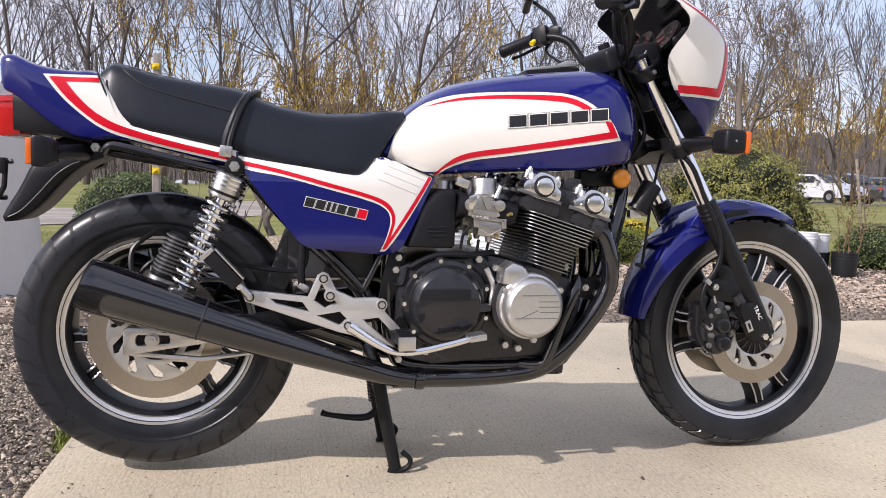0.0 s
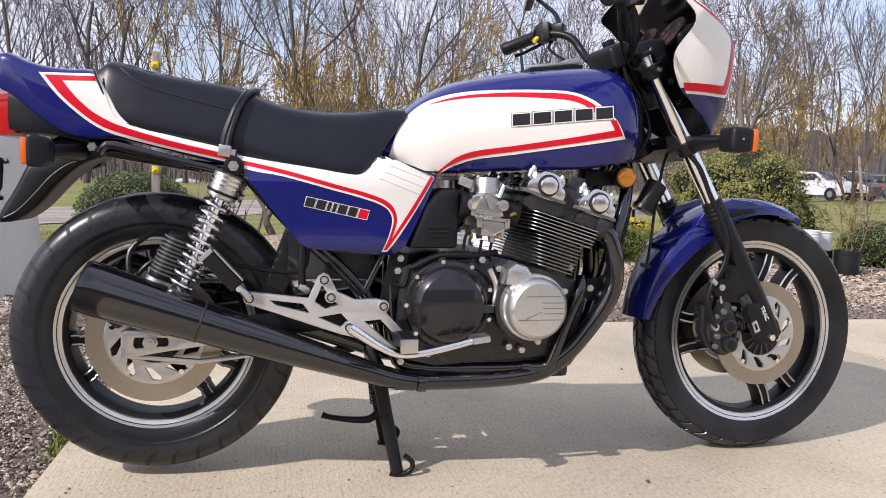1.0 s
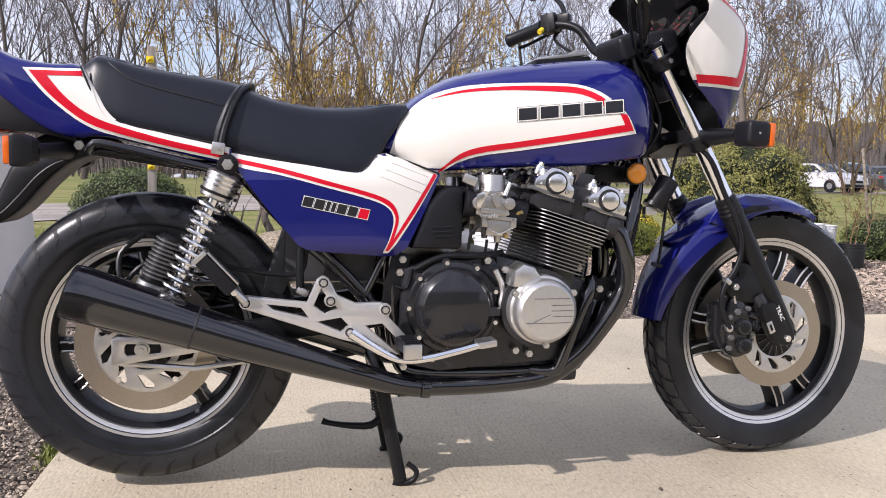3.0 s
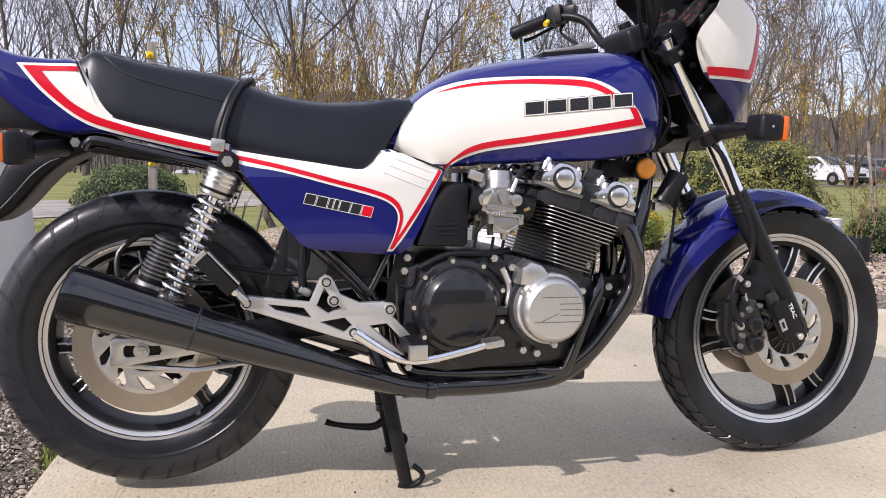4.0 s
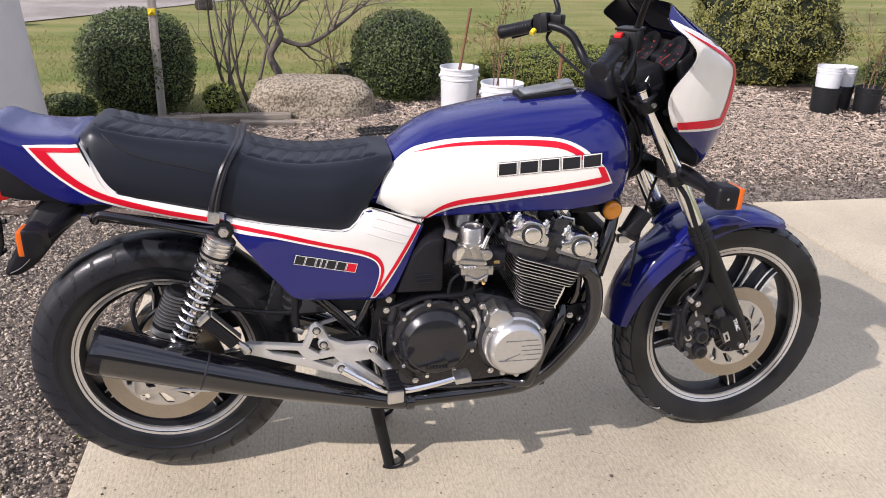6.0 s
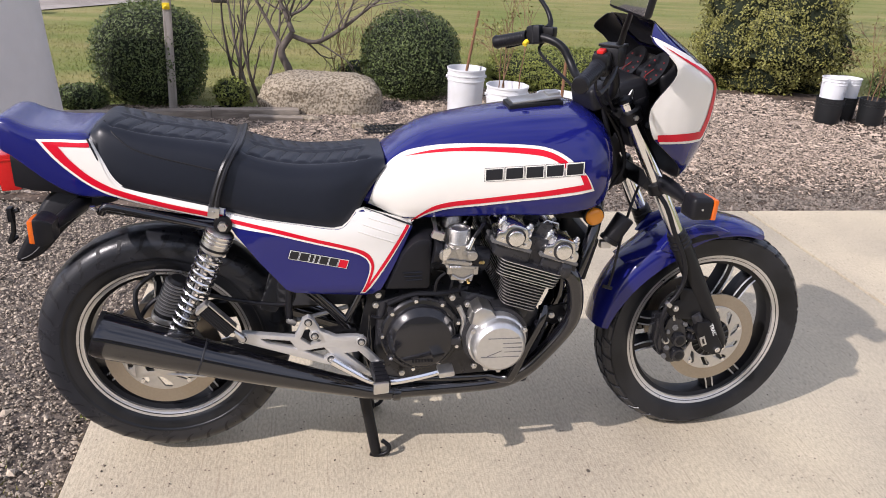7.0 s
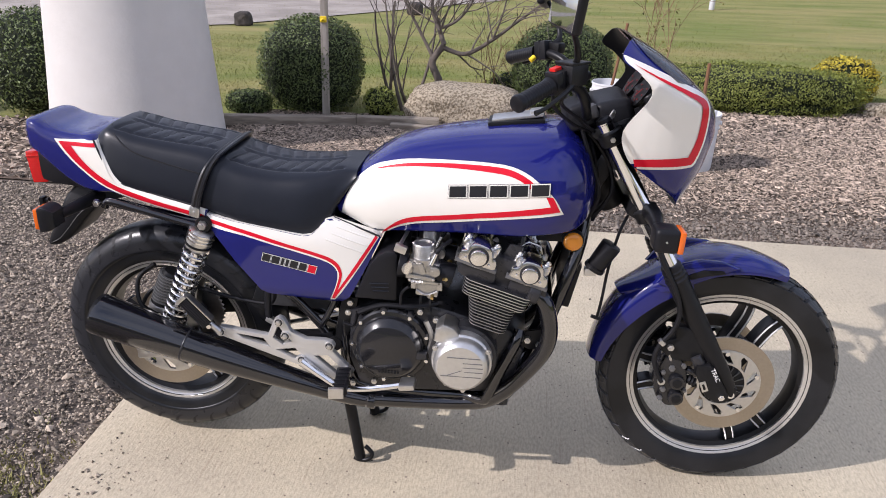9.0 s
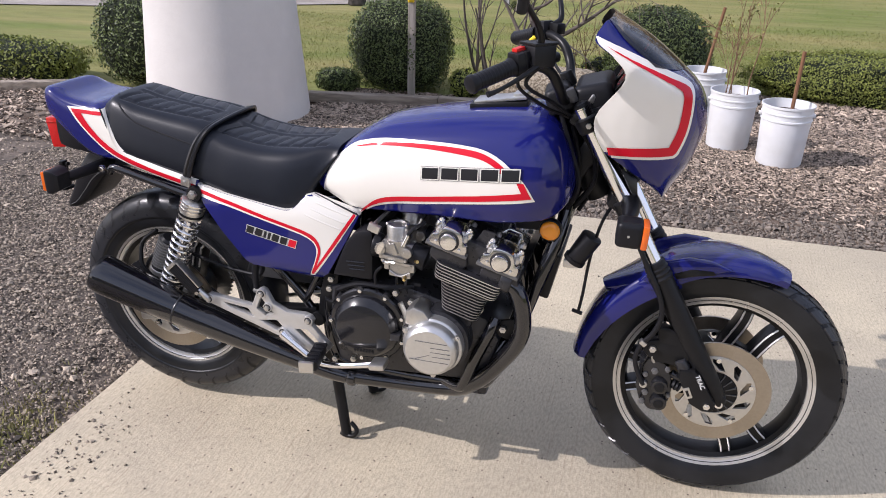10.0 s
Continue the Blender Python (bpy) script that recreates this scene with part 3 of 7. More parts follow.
for s in (-1, 1):
    part("piping", tube([T_SEAT.find_nearest(q)[0] for q in (Vector((x, s * y, z)) for x, y, z in
         ((-0.085, 0.075, 0.941), (-0.06, 0.107, 0.910), (-0.02, 0.126, 0.884), (0.04, 0.135, 0.866), (0.10, 0.139, 0.852), (0.16, 0.142, 0.838)))], 0.0022, 6, 5), M["seam"], seat)
for line in QUILT:
    fine = []
    for p, q in zip(line, line[1:]):
        fine += [(p[0] + (q[0] - p[0]) * k / 4, p[1] + (q[1] - p[1]) * k / 4) for k in range(4)]
    seam(fine + line[-1:], 0.0006)
# grab strap over the seat with a metal clip
strap_mid = [(0.152, -0.166, 0.752), (0.160, -0.160, 0.79), (0.178, -0.145, 0.842), (0.196, -0.122, 0.874), (0.206, -0.08, 0.886), (0.209, 0, 0.889),
             (0.206, 0.08, 0.886), (0.196, 0.122, 0.874), (0.178, 0.145, 0.842), (0.160, 0.160, 0.79), (0.152, 0.166, 0.752)]
rings = []
for i, p in enumerate(spline(strap_mid, 5)):
    n = Vector((0, p.y, (p.z - 0.80) * 1.2)).normalized()
    w = Vector((0.5, 0, 0.12)).normalized() * 0.013
    rings.append([p - w, p - w * 0.8 + n * 0.004, p - w * 0.35 + n * 0.0052, p + n * 0.0022, p + w * 0.35 + n * 0.0052, p + w * 0.8 + n * 0.004, p + w, p + w * 0.9 - n * 0.006, p - w * 0.9 - n * 0.006])
strap = part("grab_strap", rings_to(bmesh.new(), rings), M["strap_vinyl"], bike, "black vinyl grab strap")
for s in (-1, 1):
    part("strap_clip", box((0.153, s * 0.171, 0.748), (0.026, 0.008, 0.024), 0.002, (0, 8, 0)), M["alu"], strap, "bare metal clip")
    bolt((0.153, s * 0.175, 0.748), 0.0045, (0, s, 0), 0.003, strap)

# tail unit
TAIL = [(-0.318, 0.932, 0.905, 0.07), (-0.308, 0.940, 0.868, 0.092), (-0.285, 0.941, 0.855, 0.102), (-0.25, 0.926, 0.828, 0.110), (-0.21, 0.917, 0.797, 0.116), (-0.165, 0.914, 0.772, 0.121),
        (-0.12, 0.912, 0.765, 0.128), (-0.085, 0.87, 0.768, 0.135), (-0.04, 0.805, 0.762, 0.143), (0.04, 0.782, 0.744, 0.151), (0.12, 0.766, 0.726, 0.156), (0.178, 0.754, 0.714, 0.160)]
tail = part("tail_cowl", body(TAIL, [(0, 1), (0.5, 0.995), (0.78, 0.975), (0.93, 0.90), (0.99, 0.72), (1.0, 0.45), (0.97, 0.15), (0.90, 0.0), (0.6, 0), (0, 0)], 5), M["blue"], bike,
            "glossy blue tail cowl with ducktail lip", 60)
T_TAIL = tree_of(tail.data)
tail.data.materials.append(M["white"])
for f in tail.data.polygons:
    if f.center.x > -0.112 and f.center.z > 0.779 + 1.2 * max(0.0, -0.06 - f.center.x) - 0.17 * max(0.0, f.center.x):
        f.material_index = 1
both("white_panel", [(-0.223, 0.899), (-0.112, 0.900), (-0.092, 0.862), (-0.078, 0.826), (-0.06, 0.801), (-0.03, 0.792), (0.04, 0.777), (0.174, 0.7500), (0.174, 0.7220), (0.04, 0.749), (-0.07, 0.775),
                     (-0.105, 0.789), (-0.140, 0.812), (-0.185, 0.852)], T_TAIL, M["white"], tail, 0.0014, step=0.005)
both("red_stripe", [(-0.211, 0.894), (-0.112, 0.894), (-0.110, 0.885), (-0.177, 0.8845), (-0.148, 0.850), (-0.113, 0.820), (-0.064, 0.7955), (0.04, 0.7660), (0.172, 0.7386), (0.172, 0.7275), (0.04, 0.7545),
                    (-0.068, 0.7815), (-0.105, 0.796), (-0.135, 0.816), (-0.175, 0.851)], T_TAIL, M["red"], tail, 0.0026, step=0.005)
part("seat_trim", tube([(-0.113, -0.123, 0.905), (-0.094, -0.130, 0.858), (-0.078, -0.1325, 0.823), (-0.058, -0.137, 0.802), (0.04, -0.145, 0.780), (0.15, -0.152, 0.757)], 0.0022, 6, 4), M["seam"], tail)
part("tail_housing", body([(-0.290, 0.862, 0.782, 0.088), (-0.25, 0.852, 0.775, 0.098), (-0.20, 0.83, 0.772, 0.103), (-0.13, 0.80, 0.757, 0.10)],
     [(0, 1), (0.8, 1), (0.97, 0.93), (1, 0.5), (0.97, 0.05), (0.85, 0), (0, 0)], 3), M["plastic"], bike, "black plastic lamp housing")
lamp = part("tail_light", box((-0.303, 0, 0.812), (0.045, 0.168, 0.086), 0.006, (0, -6, 0)), M["redlens"], bike, "red plastic tail light")
part("lens_rib", box((-0.303, 0, 0.842), (0.049, 0.172, 0.004), 0.001, (0, -6, 0)), M["redlens"], lamp)

# side covers
COVER = [(0.166, 0.742), (0.25, 0.729), (0.34, 0.717), (0.425, 0.705), (0.445, 0.708), (0.462, 0.722), (0.478, 0.744), (0.497, 0.747), (0.607, 0.711), (0.616, 0.703), (0.585, 0.635), (0.560, 0.585), (0.540, 0.547), (0.520, 0.531), (0.495, 0.528),
         (0.36, 0.539), (0.330, 0.543), (0.312, 0.553), (0.252, 0.625), (0.20, 0.693)]


def cover_y(x, z):
    front = max(0.0, min(1.0, (x - 0.40 - 0.55 * (0.70 - z)) / 0.20)) if z > 0.5 else 0.0
    low = max(0.0, (0.56 - z) / 0.03)
    return 0.180 - 0.030 * front * front - 0.012 * low * low - 0.018 * max(0.0, (z - 0.69) / 0.06) - 0.009 * max(0.0, (0.25 - x) / 0.08)


for s in (-1, 1):
    bm = sheet(COVER, 0.012)
    for v in bm.verts:
        v.co.y = s * cover_y(v.co.x, v.co.z)
    ext = bmesh.ops.extrude_face_region(bm, geom=bm.faces[:])
    for v in ext["geom"]:
        if isinstance(v, bmesh.types.BMVert):
            v.co.y -= s * 0.018
    cover = part("side_cover", bm, M["blue"], bike, "blue and white side cover with a red stripe", 50)
    T_COVER = tree_of(cover.data)
    cover.data.materials.append(M["white"])
    for f in cover.data.polygons:
        if f.center.z > 0.69 and f.normal.z > 0.4:
            f.material_index = 1
    for nm, mt, off, out in (
            ("white_panel", "white", 0.001, [(0.1665, 0.7417), (0.25, 0.7287), (0.34, 0.7167), (0.425, 0.7047), (0.445, 0.7077), (0.462, 0.7217), (0.478, 0.7437), (0.497, 0.7467), (0.606, 0.7108), (0.610, 0.702), (0.56, 0.62), (0.503, 0.538), (0.489, 0.536),
                                             (0.505, 0.575), (0.511, 0.61), (0.50, 0.631), (0.468, 0.647), (0.374, 0.672), (0.275, 0.697), (0.186, 0.714)]),
            ("red_stripe", "red", 0.0018, [(0.178, 0.731), (0.275, 0.711), (0.374, 0.686), (0.472, 0.660), (0.508, 0.642), (0.522, 0.612), (0.514, 0.575), (0.502, 0.546), (0.494, 0.541), (0.507, 0.574),
                                           (0.515, 0.61), (0.502, 0.634), (0.468, 0.652), (0.374, 0.677), (0.275, 0.702), (0.182, 0.721)]),
            ("red_stripe", "red", 0.0018, [(0.495, 0.541), (0.501, 0.541), (0.557, 0.621), (0.608, 0.702), (0.602, 0.707), (0.550, 0.626)])):
        part(nm, on_side(out, T_COVER, off, s), M[mt], cover)
    # model badge: plain blocks, the last one red
    x0 = 0.318
    for i, wd in enumerate((0.0235, 0.0235, 0.0115, 0.0115, 0.0225, 0.0225, 0.0235)):
        a, b = x0 + 0.0012, x0 + wd - 0.0024
        x0 += wd
        for grow, mt, off in ((0.0020, "decal_black", 0.0011), (0.0013, "text_white", 0.0014), (0.0, "red" if i == 6 else "decal_black", 0.0018)):
            quad = [(u + 0.0060 * h, 0.6355 - (u - 0.318) * 0.205 + h * 0.0195 + (grow if h else -grow)) for u, h in ((a - grow, 0), (b + grow, 0), (b + grow, 1), (a - grow, 1))]
            part("badge_block", on_side(quad, T_COVER, off, s, 0.03), M[mt], cover)
    for i in range(3):
        a, b = Vector((0.508 - i * 0.0125, 0.728 - i * 0.0145)), Vector((0.588 - i * 0.009, 0.700 - i * 0.0165))
        pts = [T_COVER.ray_cast(Vector((q.x, s, q.y)), Vector((0, -s, 0)))[0] for q in (a, a.lerp(b, 0.5), b)]
        part("vent_groove", tube([q + Vector((0, s * 0.001, 0)) for q in pts if q is not None], 0.0019, 6), M["white"], cover)

# ---- wheels ----


def wheel(name, c, R, half, rim_r, base_angle, label, groove):
    w = part(name, lathe([(0.058, -0.062), (0.066, -0.05), (0.066, 0.05), (0.058, 0.062), (0.018, 0.062), (0.018, -0.062)], c, 36), M["black"], bike, label)
    k = half
    prof = [(rim_r - 0.006, 0.74 * k), (rim_r + 0.006, 0.86 * k), (rim_r + 0.022, 0.95 * k), (rim_r + 0.05, 1.0 * k), (R - 0.024, 0.94 * k), (R - 0.011, 0.72 * k), (R - 0.005, 0.42 * k), (R - 0.0045, 0)]
    if groove[2] == "slash":
        prof = [(rim_r - 0.006, 0.74 * k), (rim_r + 0.004, 0.86 * k), (rim_r + 0.018, 0.93 * k), (rim_r + 0.027, 0.95 * k), (rim_r + 0.030, 0.985 * k), (rim_r + 0.036, 1.0 * k), (R - 0.036, 0.965 * k), (R - 0.017, 0.80 * k), (R - 0.005, 0.50 * k), (R - 0.0005, 0)]
    prof = [(v.x, v.y) for v in spline([(a, b, 0) for a, b in prof], 3)]
    tyre = part("tyre", lathe(prof + [(r, -a) for r, a in reversed(prof[:-1])] + [(rim_r - 0.02, -0.6 * k), (rim_r - 0.02, 0.6 * k)], c, 110), M["rubber"], w, "black rubber tyre with worn tread", 50)
    tyre.data.materials.append(M["tread_rubber"])
    for f in tyre.data.polygons:
        if math.hypot(f.center.x - c.x, f.center.z - c.z) > (R - 0.060 if groove[2] == "slash" else R - 0.024):
            f.material_index = 1
    # tread blocks with open grooves between
    verts, faces = [], []

    def patch(t0, t1, a0, a1, skew0, skew1, steps=5):
        """A raised block of tread between two shares of the crown."""
        start = len(verts)
        for i in range(steps + 1):
            s = a0 + (a1 - a0) * i / steps
            q = abs(s)
            r = R - 0.0035 - 0.0205 * q ** 2.6
            y = k * 0.97 * (1 if s > 0 else -1) * q ** 0.92
            sk = skew0 + (skew1 - skew0) * i / steps
            for t in (t0 + sk, t1 + sk):
                for lift in (-0.001, 0.0052 * (1.0 - 0.25 * q)):
                    rr = r + lift
                    verts.append((c.x + rr * math.cos(t), c.y + y * (1 + lift * 4), c.z + rr * math.sin(t)))
        for i in range(steps):
            o = start + i * 4
            n = o + 4
            faces.extend([(o + 1, o + 3, n + 3, n + 1), (o, o + 1, n + 1, n), (o + 3, o + 2, n + 2, n + 3)])
        faces.append((start, start + 2, start + 3, start + 1))
        e = start + steps * 4
        faces.append((e, e + 1, e + 3, e + 2))

    if groove[2] == "slash":
        groove = (0, *groove[1:])
    floor = [(R - 0.0022 - 0.0205 * q ** 2.6, 0.97 * k * q ** 0.92) for q in (0.0, 0.15, 0.3, 0.45, 0.6, 0.75, 0.88, 0.94)]
    # groove floor coloured darker than the blocks, for the shade between them
    if groove[0]:
        part("tread_base", lathe([(r, a) for r, a in reversed(floor)] + [(r, -a) for r, a in floor[1:]], c, 96, False), M["seam"], tyre)
    n = groove[0]
    for i in range(n):
        t, d = 2 * math.pi * i / n, 2 * math.pi / n
        g = groove[1] / R
        for s in (-1, 1):
            sh = 0.5 * d * (s > 0)
            if groove[2] == "zigzag":
                patch(t + sh, t + sh + d - g, s * 0.56, s * 0.97, 0, d * 0.35, 3)
                patch(t + sh + 0.4 * d, t + sh + 1.4 * d - g, s * 0.09, s * 0.46, 0, d * 0.25, 3)
            else:
                patch(t + sh, t + sh + d - g, s * 0.50, s * 0.93, 0, d * 0.22, 4)
                patch(t + sh, t + sh + d + 0.0005, s * 0.05, s * 0.50, 0, 0, 3)
    if groove[2] == "slash":
        # short slanted sipes as near-black strips on the shoulder, standing for their shade
        cut, quads = [], []
        skin = tree_of(tyre.data)
        for i in range(34):
            for sd in (-1, 1):
                t = 2 * math.pi * (i + 0.5 * (sd > 0)) / 34
                o = len(cut)
                for f in (0.0, 0.2, 0.4, 0.6, 0.8, 1.0):
                    rad, off = R - 0.002 - 0.046 * f, k * (0.775 + 0.185 * f ** 0.75) + 0.0006
                    half = 0.0062 * (1 - 0.6 * f)
                    for q in (-half, half):
                        u = t + (q + 0.016 * f + (0.009 if f > 0.8 else 0)) / rad
                        x, z = c.x + rad * math.cos(u), c.z + rad * math.sin(u)
                        hit = skin.ray_cast(Vector((x, c.y + sd, z)), Vector((0, -sd, 0)))[0]
                        cut.append((x, (hit.y if hit is not None else c.y + sd * off) + sd * 0.0012, z))
                quads += [(o + 2 * j, o + 2 * j + 1, o + 2 * j + 3, o + 2 * j + 2) for j in range(5)]
        tagged(quick(cut, quads, "shoulder_sipe", M["seam"], tyre), kind="stuff")
    else:
        tr = bpy.data.meshes.new("tread")
        tr.from_pydata(verts, [], faces)
        tr.materials.append(M["tread_rubber"])
        tagged(part("tread", tr, M["rubber"], tyre), kind="stuff")
    # rim: black barrel, polished flanges
    b = k * 0.70
    part("rim", lathe([(rim_r - 0.012, b * 0.96), (rim_r - 0.03, b * 0.72), (rim_r - 0.036, 0), (rim_r - 0.03, -b * 0.72), (rim_r - 0.012, -b * 0.96), (rim_r - 0.004, -b), (rim_r - 0.004, b)], c, 96), M["black"], w, "black cast rim")
    for s in (-1, 1):
        lip = part("rim_flange", lathe([(rim_r - 0.019, s * b * 0.86), (rim_r - 0.0185, s * b * 1.03), (rim_r - 0.009, s * b * 1.08), (rim_r - 0.0075, s * b * 1.12), (rim_r + 0.006, s * b * 1.17), (rim_r + 0.009, s * b * 1.05), (rim_r, s * b * 0.9)], c, 96), M["rim_bright"], w, "polished metal rim flange")
        part("flange_line", lathe([(rim_r - 0.0095, s * b * 1.06), (rim_r - 0.0095, s * b * 1.10), (rim_r - 0.0078, s * b * 1.115), (rim_r - 0.0078, s * b * 1.06)], c, 96), M["black"], lip)
    # three pairs of parallel arms with bright edges
    for j in range(3):
        th = radians(base_angle + 120 * j)
        u, v = Vector((math.cos(th), 0, math.sin(th))), Vector((-math.sin(th), 0, math.cos(th)))
        for side in (-1, 1):
            def at(r, o, y):
                return c + u * r + v * (o * side) + Vector((0, y, 0))
            path = [(0.045, 0.030), (0.10, 0.034), (0.16, 0.037), (rim_r - 0.055, 0.041), (rim_r - 0.026, 0.050)]
            rings = []
            for r, o in [(q.x, q.y) for q in spline([(r, o, 0) for r, o in path], 4)]:
                hw, hd = 0.0145, 0.022
                rings.append([at(r, o - hw, -hd), at(r, o + hw, -hd), at(r, o + hw * 1.15, 0), at(r, o + hw, hd), at(r, o - hw, hd), at(r, o - hw * 1.15, 0)])
            arm = part("spoke", rings_to(bmesh.new(), rings), M["black"], w)
            for off in (-0.0105, 0.0105):
                for ys in (-1, 1):
                    line = [at(q.x, q.y + off, ys * 0.0225) for q in spline([(r, o, 0) for r, o in path[1:]], 4)]
                    part("spoke_edge", tube(line, 0.0036, 6, flat=0.7), M["rim_bright"], arm, "polished edge")
        part("spoke_web", box(c + u * 0.075, (0.09, 0.03, 0.075), 0.006, (0, -math.degrees(th), 0)), M["black"], w)
    return w


def disc(parent, c, y, r_out, r_in, name="brake_disc"):
    d = part(name, lathe([(r_in, y - 0.003), (r_out, y - 0.003), (r_out, y + 0.003), (r_in, y + 0.003)], c, 72), M["disc"], parent, "worn tan steel brake disc")
    holes = []
    for i in range(10):
        t = 2 * math.pi * i / 10
        holes.append([(c.x + math.cos(t + a) * r, c.z + math.sin(t + a) * r) for a, r in ((0, r_in - 0.031), (0.20, r_in - 0.032), (0.46, r_in - 0.012), (0.44, r_in - 0.003), (0.26, r_in - 0.006))])
    ring = [(c.x + math.cos(2 * math.pi * i / 60) * (r_in + 0.004), c.z + math.sin(2 * math.pi * i / 60) * (r_in + 0.004)) for i in range(60)]
    inner = [(c.x + math.cos(2 * math.pi * i / 40) * 0.058, c.z + math.sin(2 * math.pi * i / 40) * 0.058) for i in range(40)]
    car = part("disc_carrier", plate(ring, y - 0.0055, y + 0.002, 0.001, holes + [inner]), M["alu"], d, "silver slotted disc carrier")
    for i in range(5):
        t = 2 * math.pi * i / 5 + 0.3
        part("rivet", cyl((c.x + math.cos(t) * (r_in - 0.006), y - 0.009, c.z + math.sin(t) * (r_in - 0.006)), (c.x + math.cos(t) * (r_in - 0.006), y - 0.003, c.z + math.sin(t) * (r_in - 0.006)), 0.006, 0.005, 12), M["polish"], d)
    for i in range(16):
        t = 2 * math.pi * i / 16
        part("hub_vane", box((c.x + math.cos(t) * 0.043, y - 0.006, c.z + math.sin(t) * 0.043), (0.026, 0.008, 0.002), 0.0, (0, -math.degrees(t), 0)), M["fin_dark"], d)
    part("disc_hub", lathe([(0.022, y - 0.012), (0.030, y - 0.010), (0.058, y - 0.0035), (0.059, y + 0.03), (0.022, y + 0.03)], c, 36), M["black"], d)
    return d


rear_wheel = wheel("rear_wheel", REAR, 0.3195, 0.066, 0.2210, 80, "rear wheel with polished rim and black arms", (46, 0.0045, "slash"))
front_wheel = wheel("front_wheel", FRONT, 0.318, 0.052, 0.242, 61, "front wheel with polished rim and black arms", (36, 0.0125, "zigzag"))
disc(rear_wheel, REAR, -0.085, 0.146, 0.103)
for s in (-1, 1):
    disc(front_wheel, FRONT, s * 0.072, 0.136, 0.096)
part("wheel_axle", cyl((0, -0.165, 0.336), (0, 0.165, 0.336), 0.012, seg=16), M["alu"], bike)
STEER = 3.5
front_axle = part("wheel_axle", cyl((1.515, -0.128, 0.314), (1.515, 0.128, 0.314), 0.010, seg=16, bev=0.002), M["chrome"], bike)

# ---- rear end ----
for s in (-1, 1):
    arm = part("swingarm", box((0.24, s * 0.125, 0.365), (0.50, 0.034, 0.052), 0.008, (0, -7, 0)), M["black"], bike)
    part("axle_plate", plate([(-0.060, 0.306), (-0.054, 0.302), (0.030, 0.315), (0.120, 0.328), (0.128, 0.336), (0.115, 0.346), (0.04, 0.357), (-0.050, 0.364), (-0.060, 0.358)], s * 0.130, s * 0.154, 0.003, [[(-0.034, 0.330), (-0.030, 0.324), (0.034, 0.328), (0.037, 0.335), (0.034, 0.345), (-0.030, 0.347), (-0.034, 0.342)]]), M["alu"], arm, "cast aluminium axle plate")
    part("adjuster", box((0.0, s * 0.140, 0.337), (0.072, 0.010, 0.028), 0.002), M["black"], arm)
    part("axle_washer", cyl((0, s * 0.146, 0.336), (0, s * 0.157, 0.336), 0.0155, seg=20), M["alu"], arm)
    bolt((0, s * 0.157, 0.336), 0.0125, (0, s, 0), 0.010, arm)
    # shock absorber
    top, low = Vector((0.172, s * 0.158, 0.716)), Vector((0.030, s * 0.150, 0.372))
    d = (low - top).normalized()
    shock = part("shock_absorber", cyl(top + d * 0.03, low, 0.012, seg=14), M["chrome"], bike, "chrome spring shock absorber")
    part("top_eye", cyl(top - Vector((0, 0.016, 0)), top + Vector((0, 0.016, 0)), 0.021, seg=20, bev=0.003), M["black"], shock)
    bolt(top + Vector((0, s * 0.016, 0)), 0.0125, (0, s, 0), 0.010, shock)
    part("top_cap", tube([top + d * q for q in (0.018, 0.022, 0.05, 0.054, 0.072, 0.075)], [0.025, 0.0325, 0.0325, 0.0325, 0.0315, 0.028], 26), M["alu"], shock)
    for q in (0.026, 0.036, 0.046, 0.062):
        part("cap_ring", tube([top + d * (q - 0.0035), top + d * (q - 0.002), top + d * (q + 0.002), top + d * (q + 0.0035)], [0.0315, 0.0348, 0.0348, 0.0315], 26), M["polish"] if q < 0.06 else M["black"], shock)
    p1, p2 = d.cross(Vector((0, 1, 0))).normalized(), Vector((0, 1, 0))
    coil = []
    for i in range(11 * 14 + 1):
        t = 2 * math.pi * i / 14
        coil.append(top + d * (0.078 + 0.222 * i / 154) + 0.0285 * (math.cos(t) * p1 + math.sin(t) * p2))
    part("coil_spring", tube(coil, 0.0048, 8), M["polish"], shock, "chrome coil spring")
    part("spring_seat", tube([top + d * q for q in (0.296, 0.30, 0.315, 0.325)], [0.03, 0.034, 0.034, 0.022], 20), M["black"], shock)
    part("lower_eye", cyl(low - Vector((0, 0.016, 0)), low + Vector((0, 0.016, 0)), 0.02, seg=20, bev=0.003), M["black"], shock)
    # finned reservoir behind the spring
    a, b = Vector((0.062, s * 0.136, 0.567)), Vector((0.014, s * 0.136, 0.455))
    e = (b - a).normalized()
    res = part("shock_reservoir", tube([a, a + e * 0.006, b - e * 0.022, b - e * 0.02, b], [0.021, 0.0265, 0.0265, 0.030, 0.0265], 24), M["black"], shock, "black finned reservoir")
    for i in range(10):
        q = a + e * (0.010 + 0.0086 * i)
        part("fin", tube([q, q + e * 0.0012, q + e * 0.0034, q + e * 0.0046], [0.027, 0.0322, 0.0322, 0.027], 24), M["fin_dark"], res)
    part("reservoir_ring", tube([b - e * 0.020, b - e * 0.018, b - e * 0.006, b - e * 0.004], [0.029, 0.032, 0.032, 0.029], 24), M["alu"], res)
    part("hose", tube([b, b + Vector((-0.02, 0, -0.015)), (-0.04, s * 0.14, 0.47), (-0.045, s * 0.12, 0.53), (0.0, s * 0.11, 0.57)], 0.006, 8, 4), M["black"], shock)
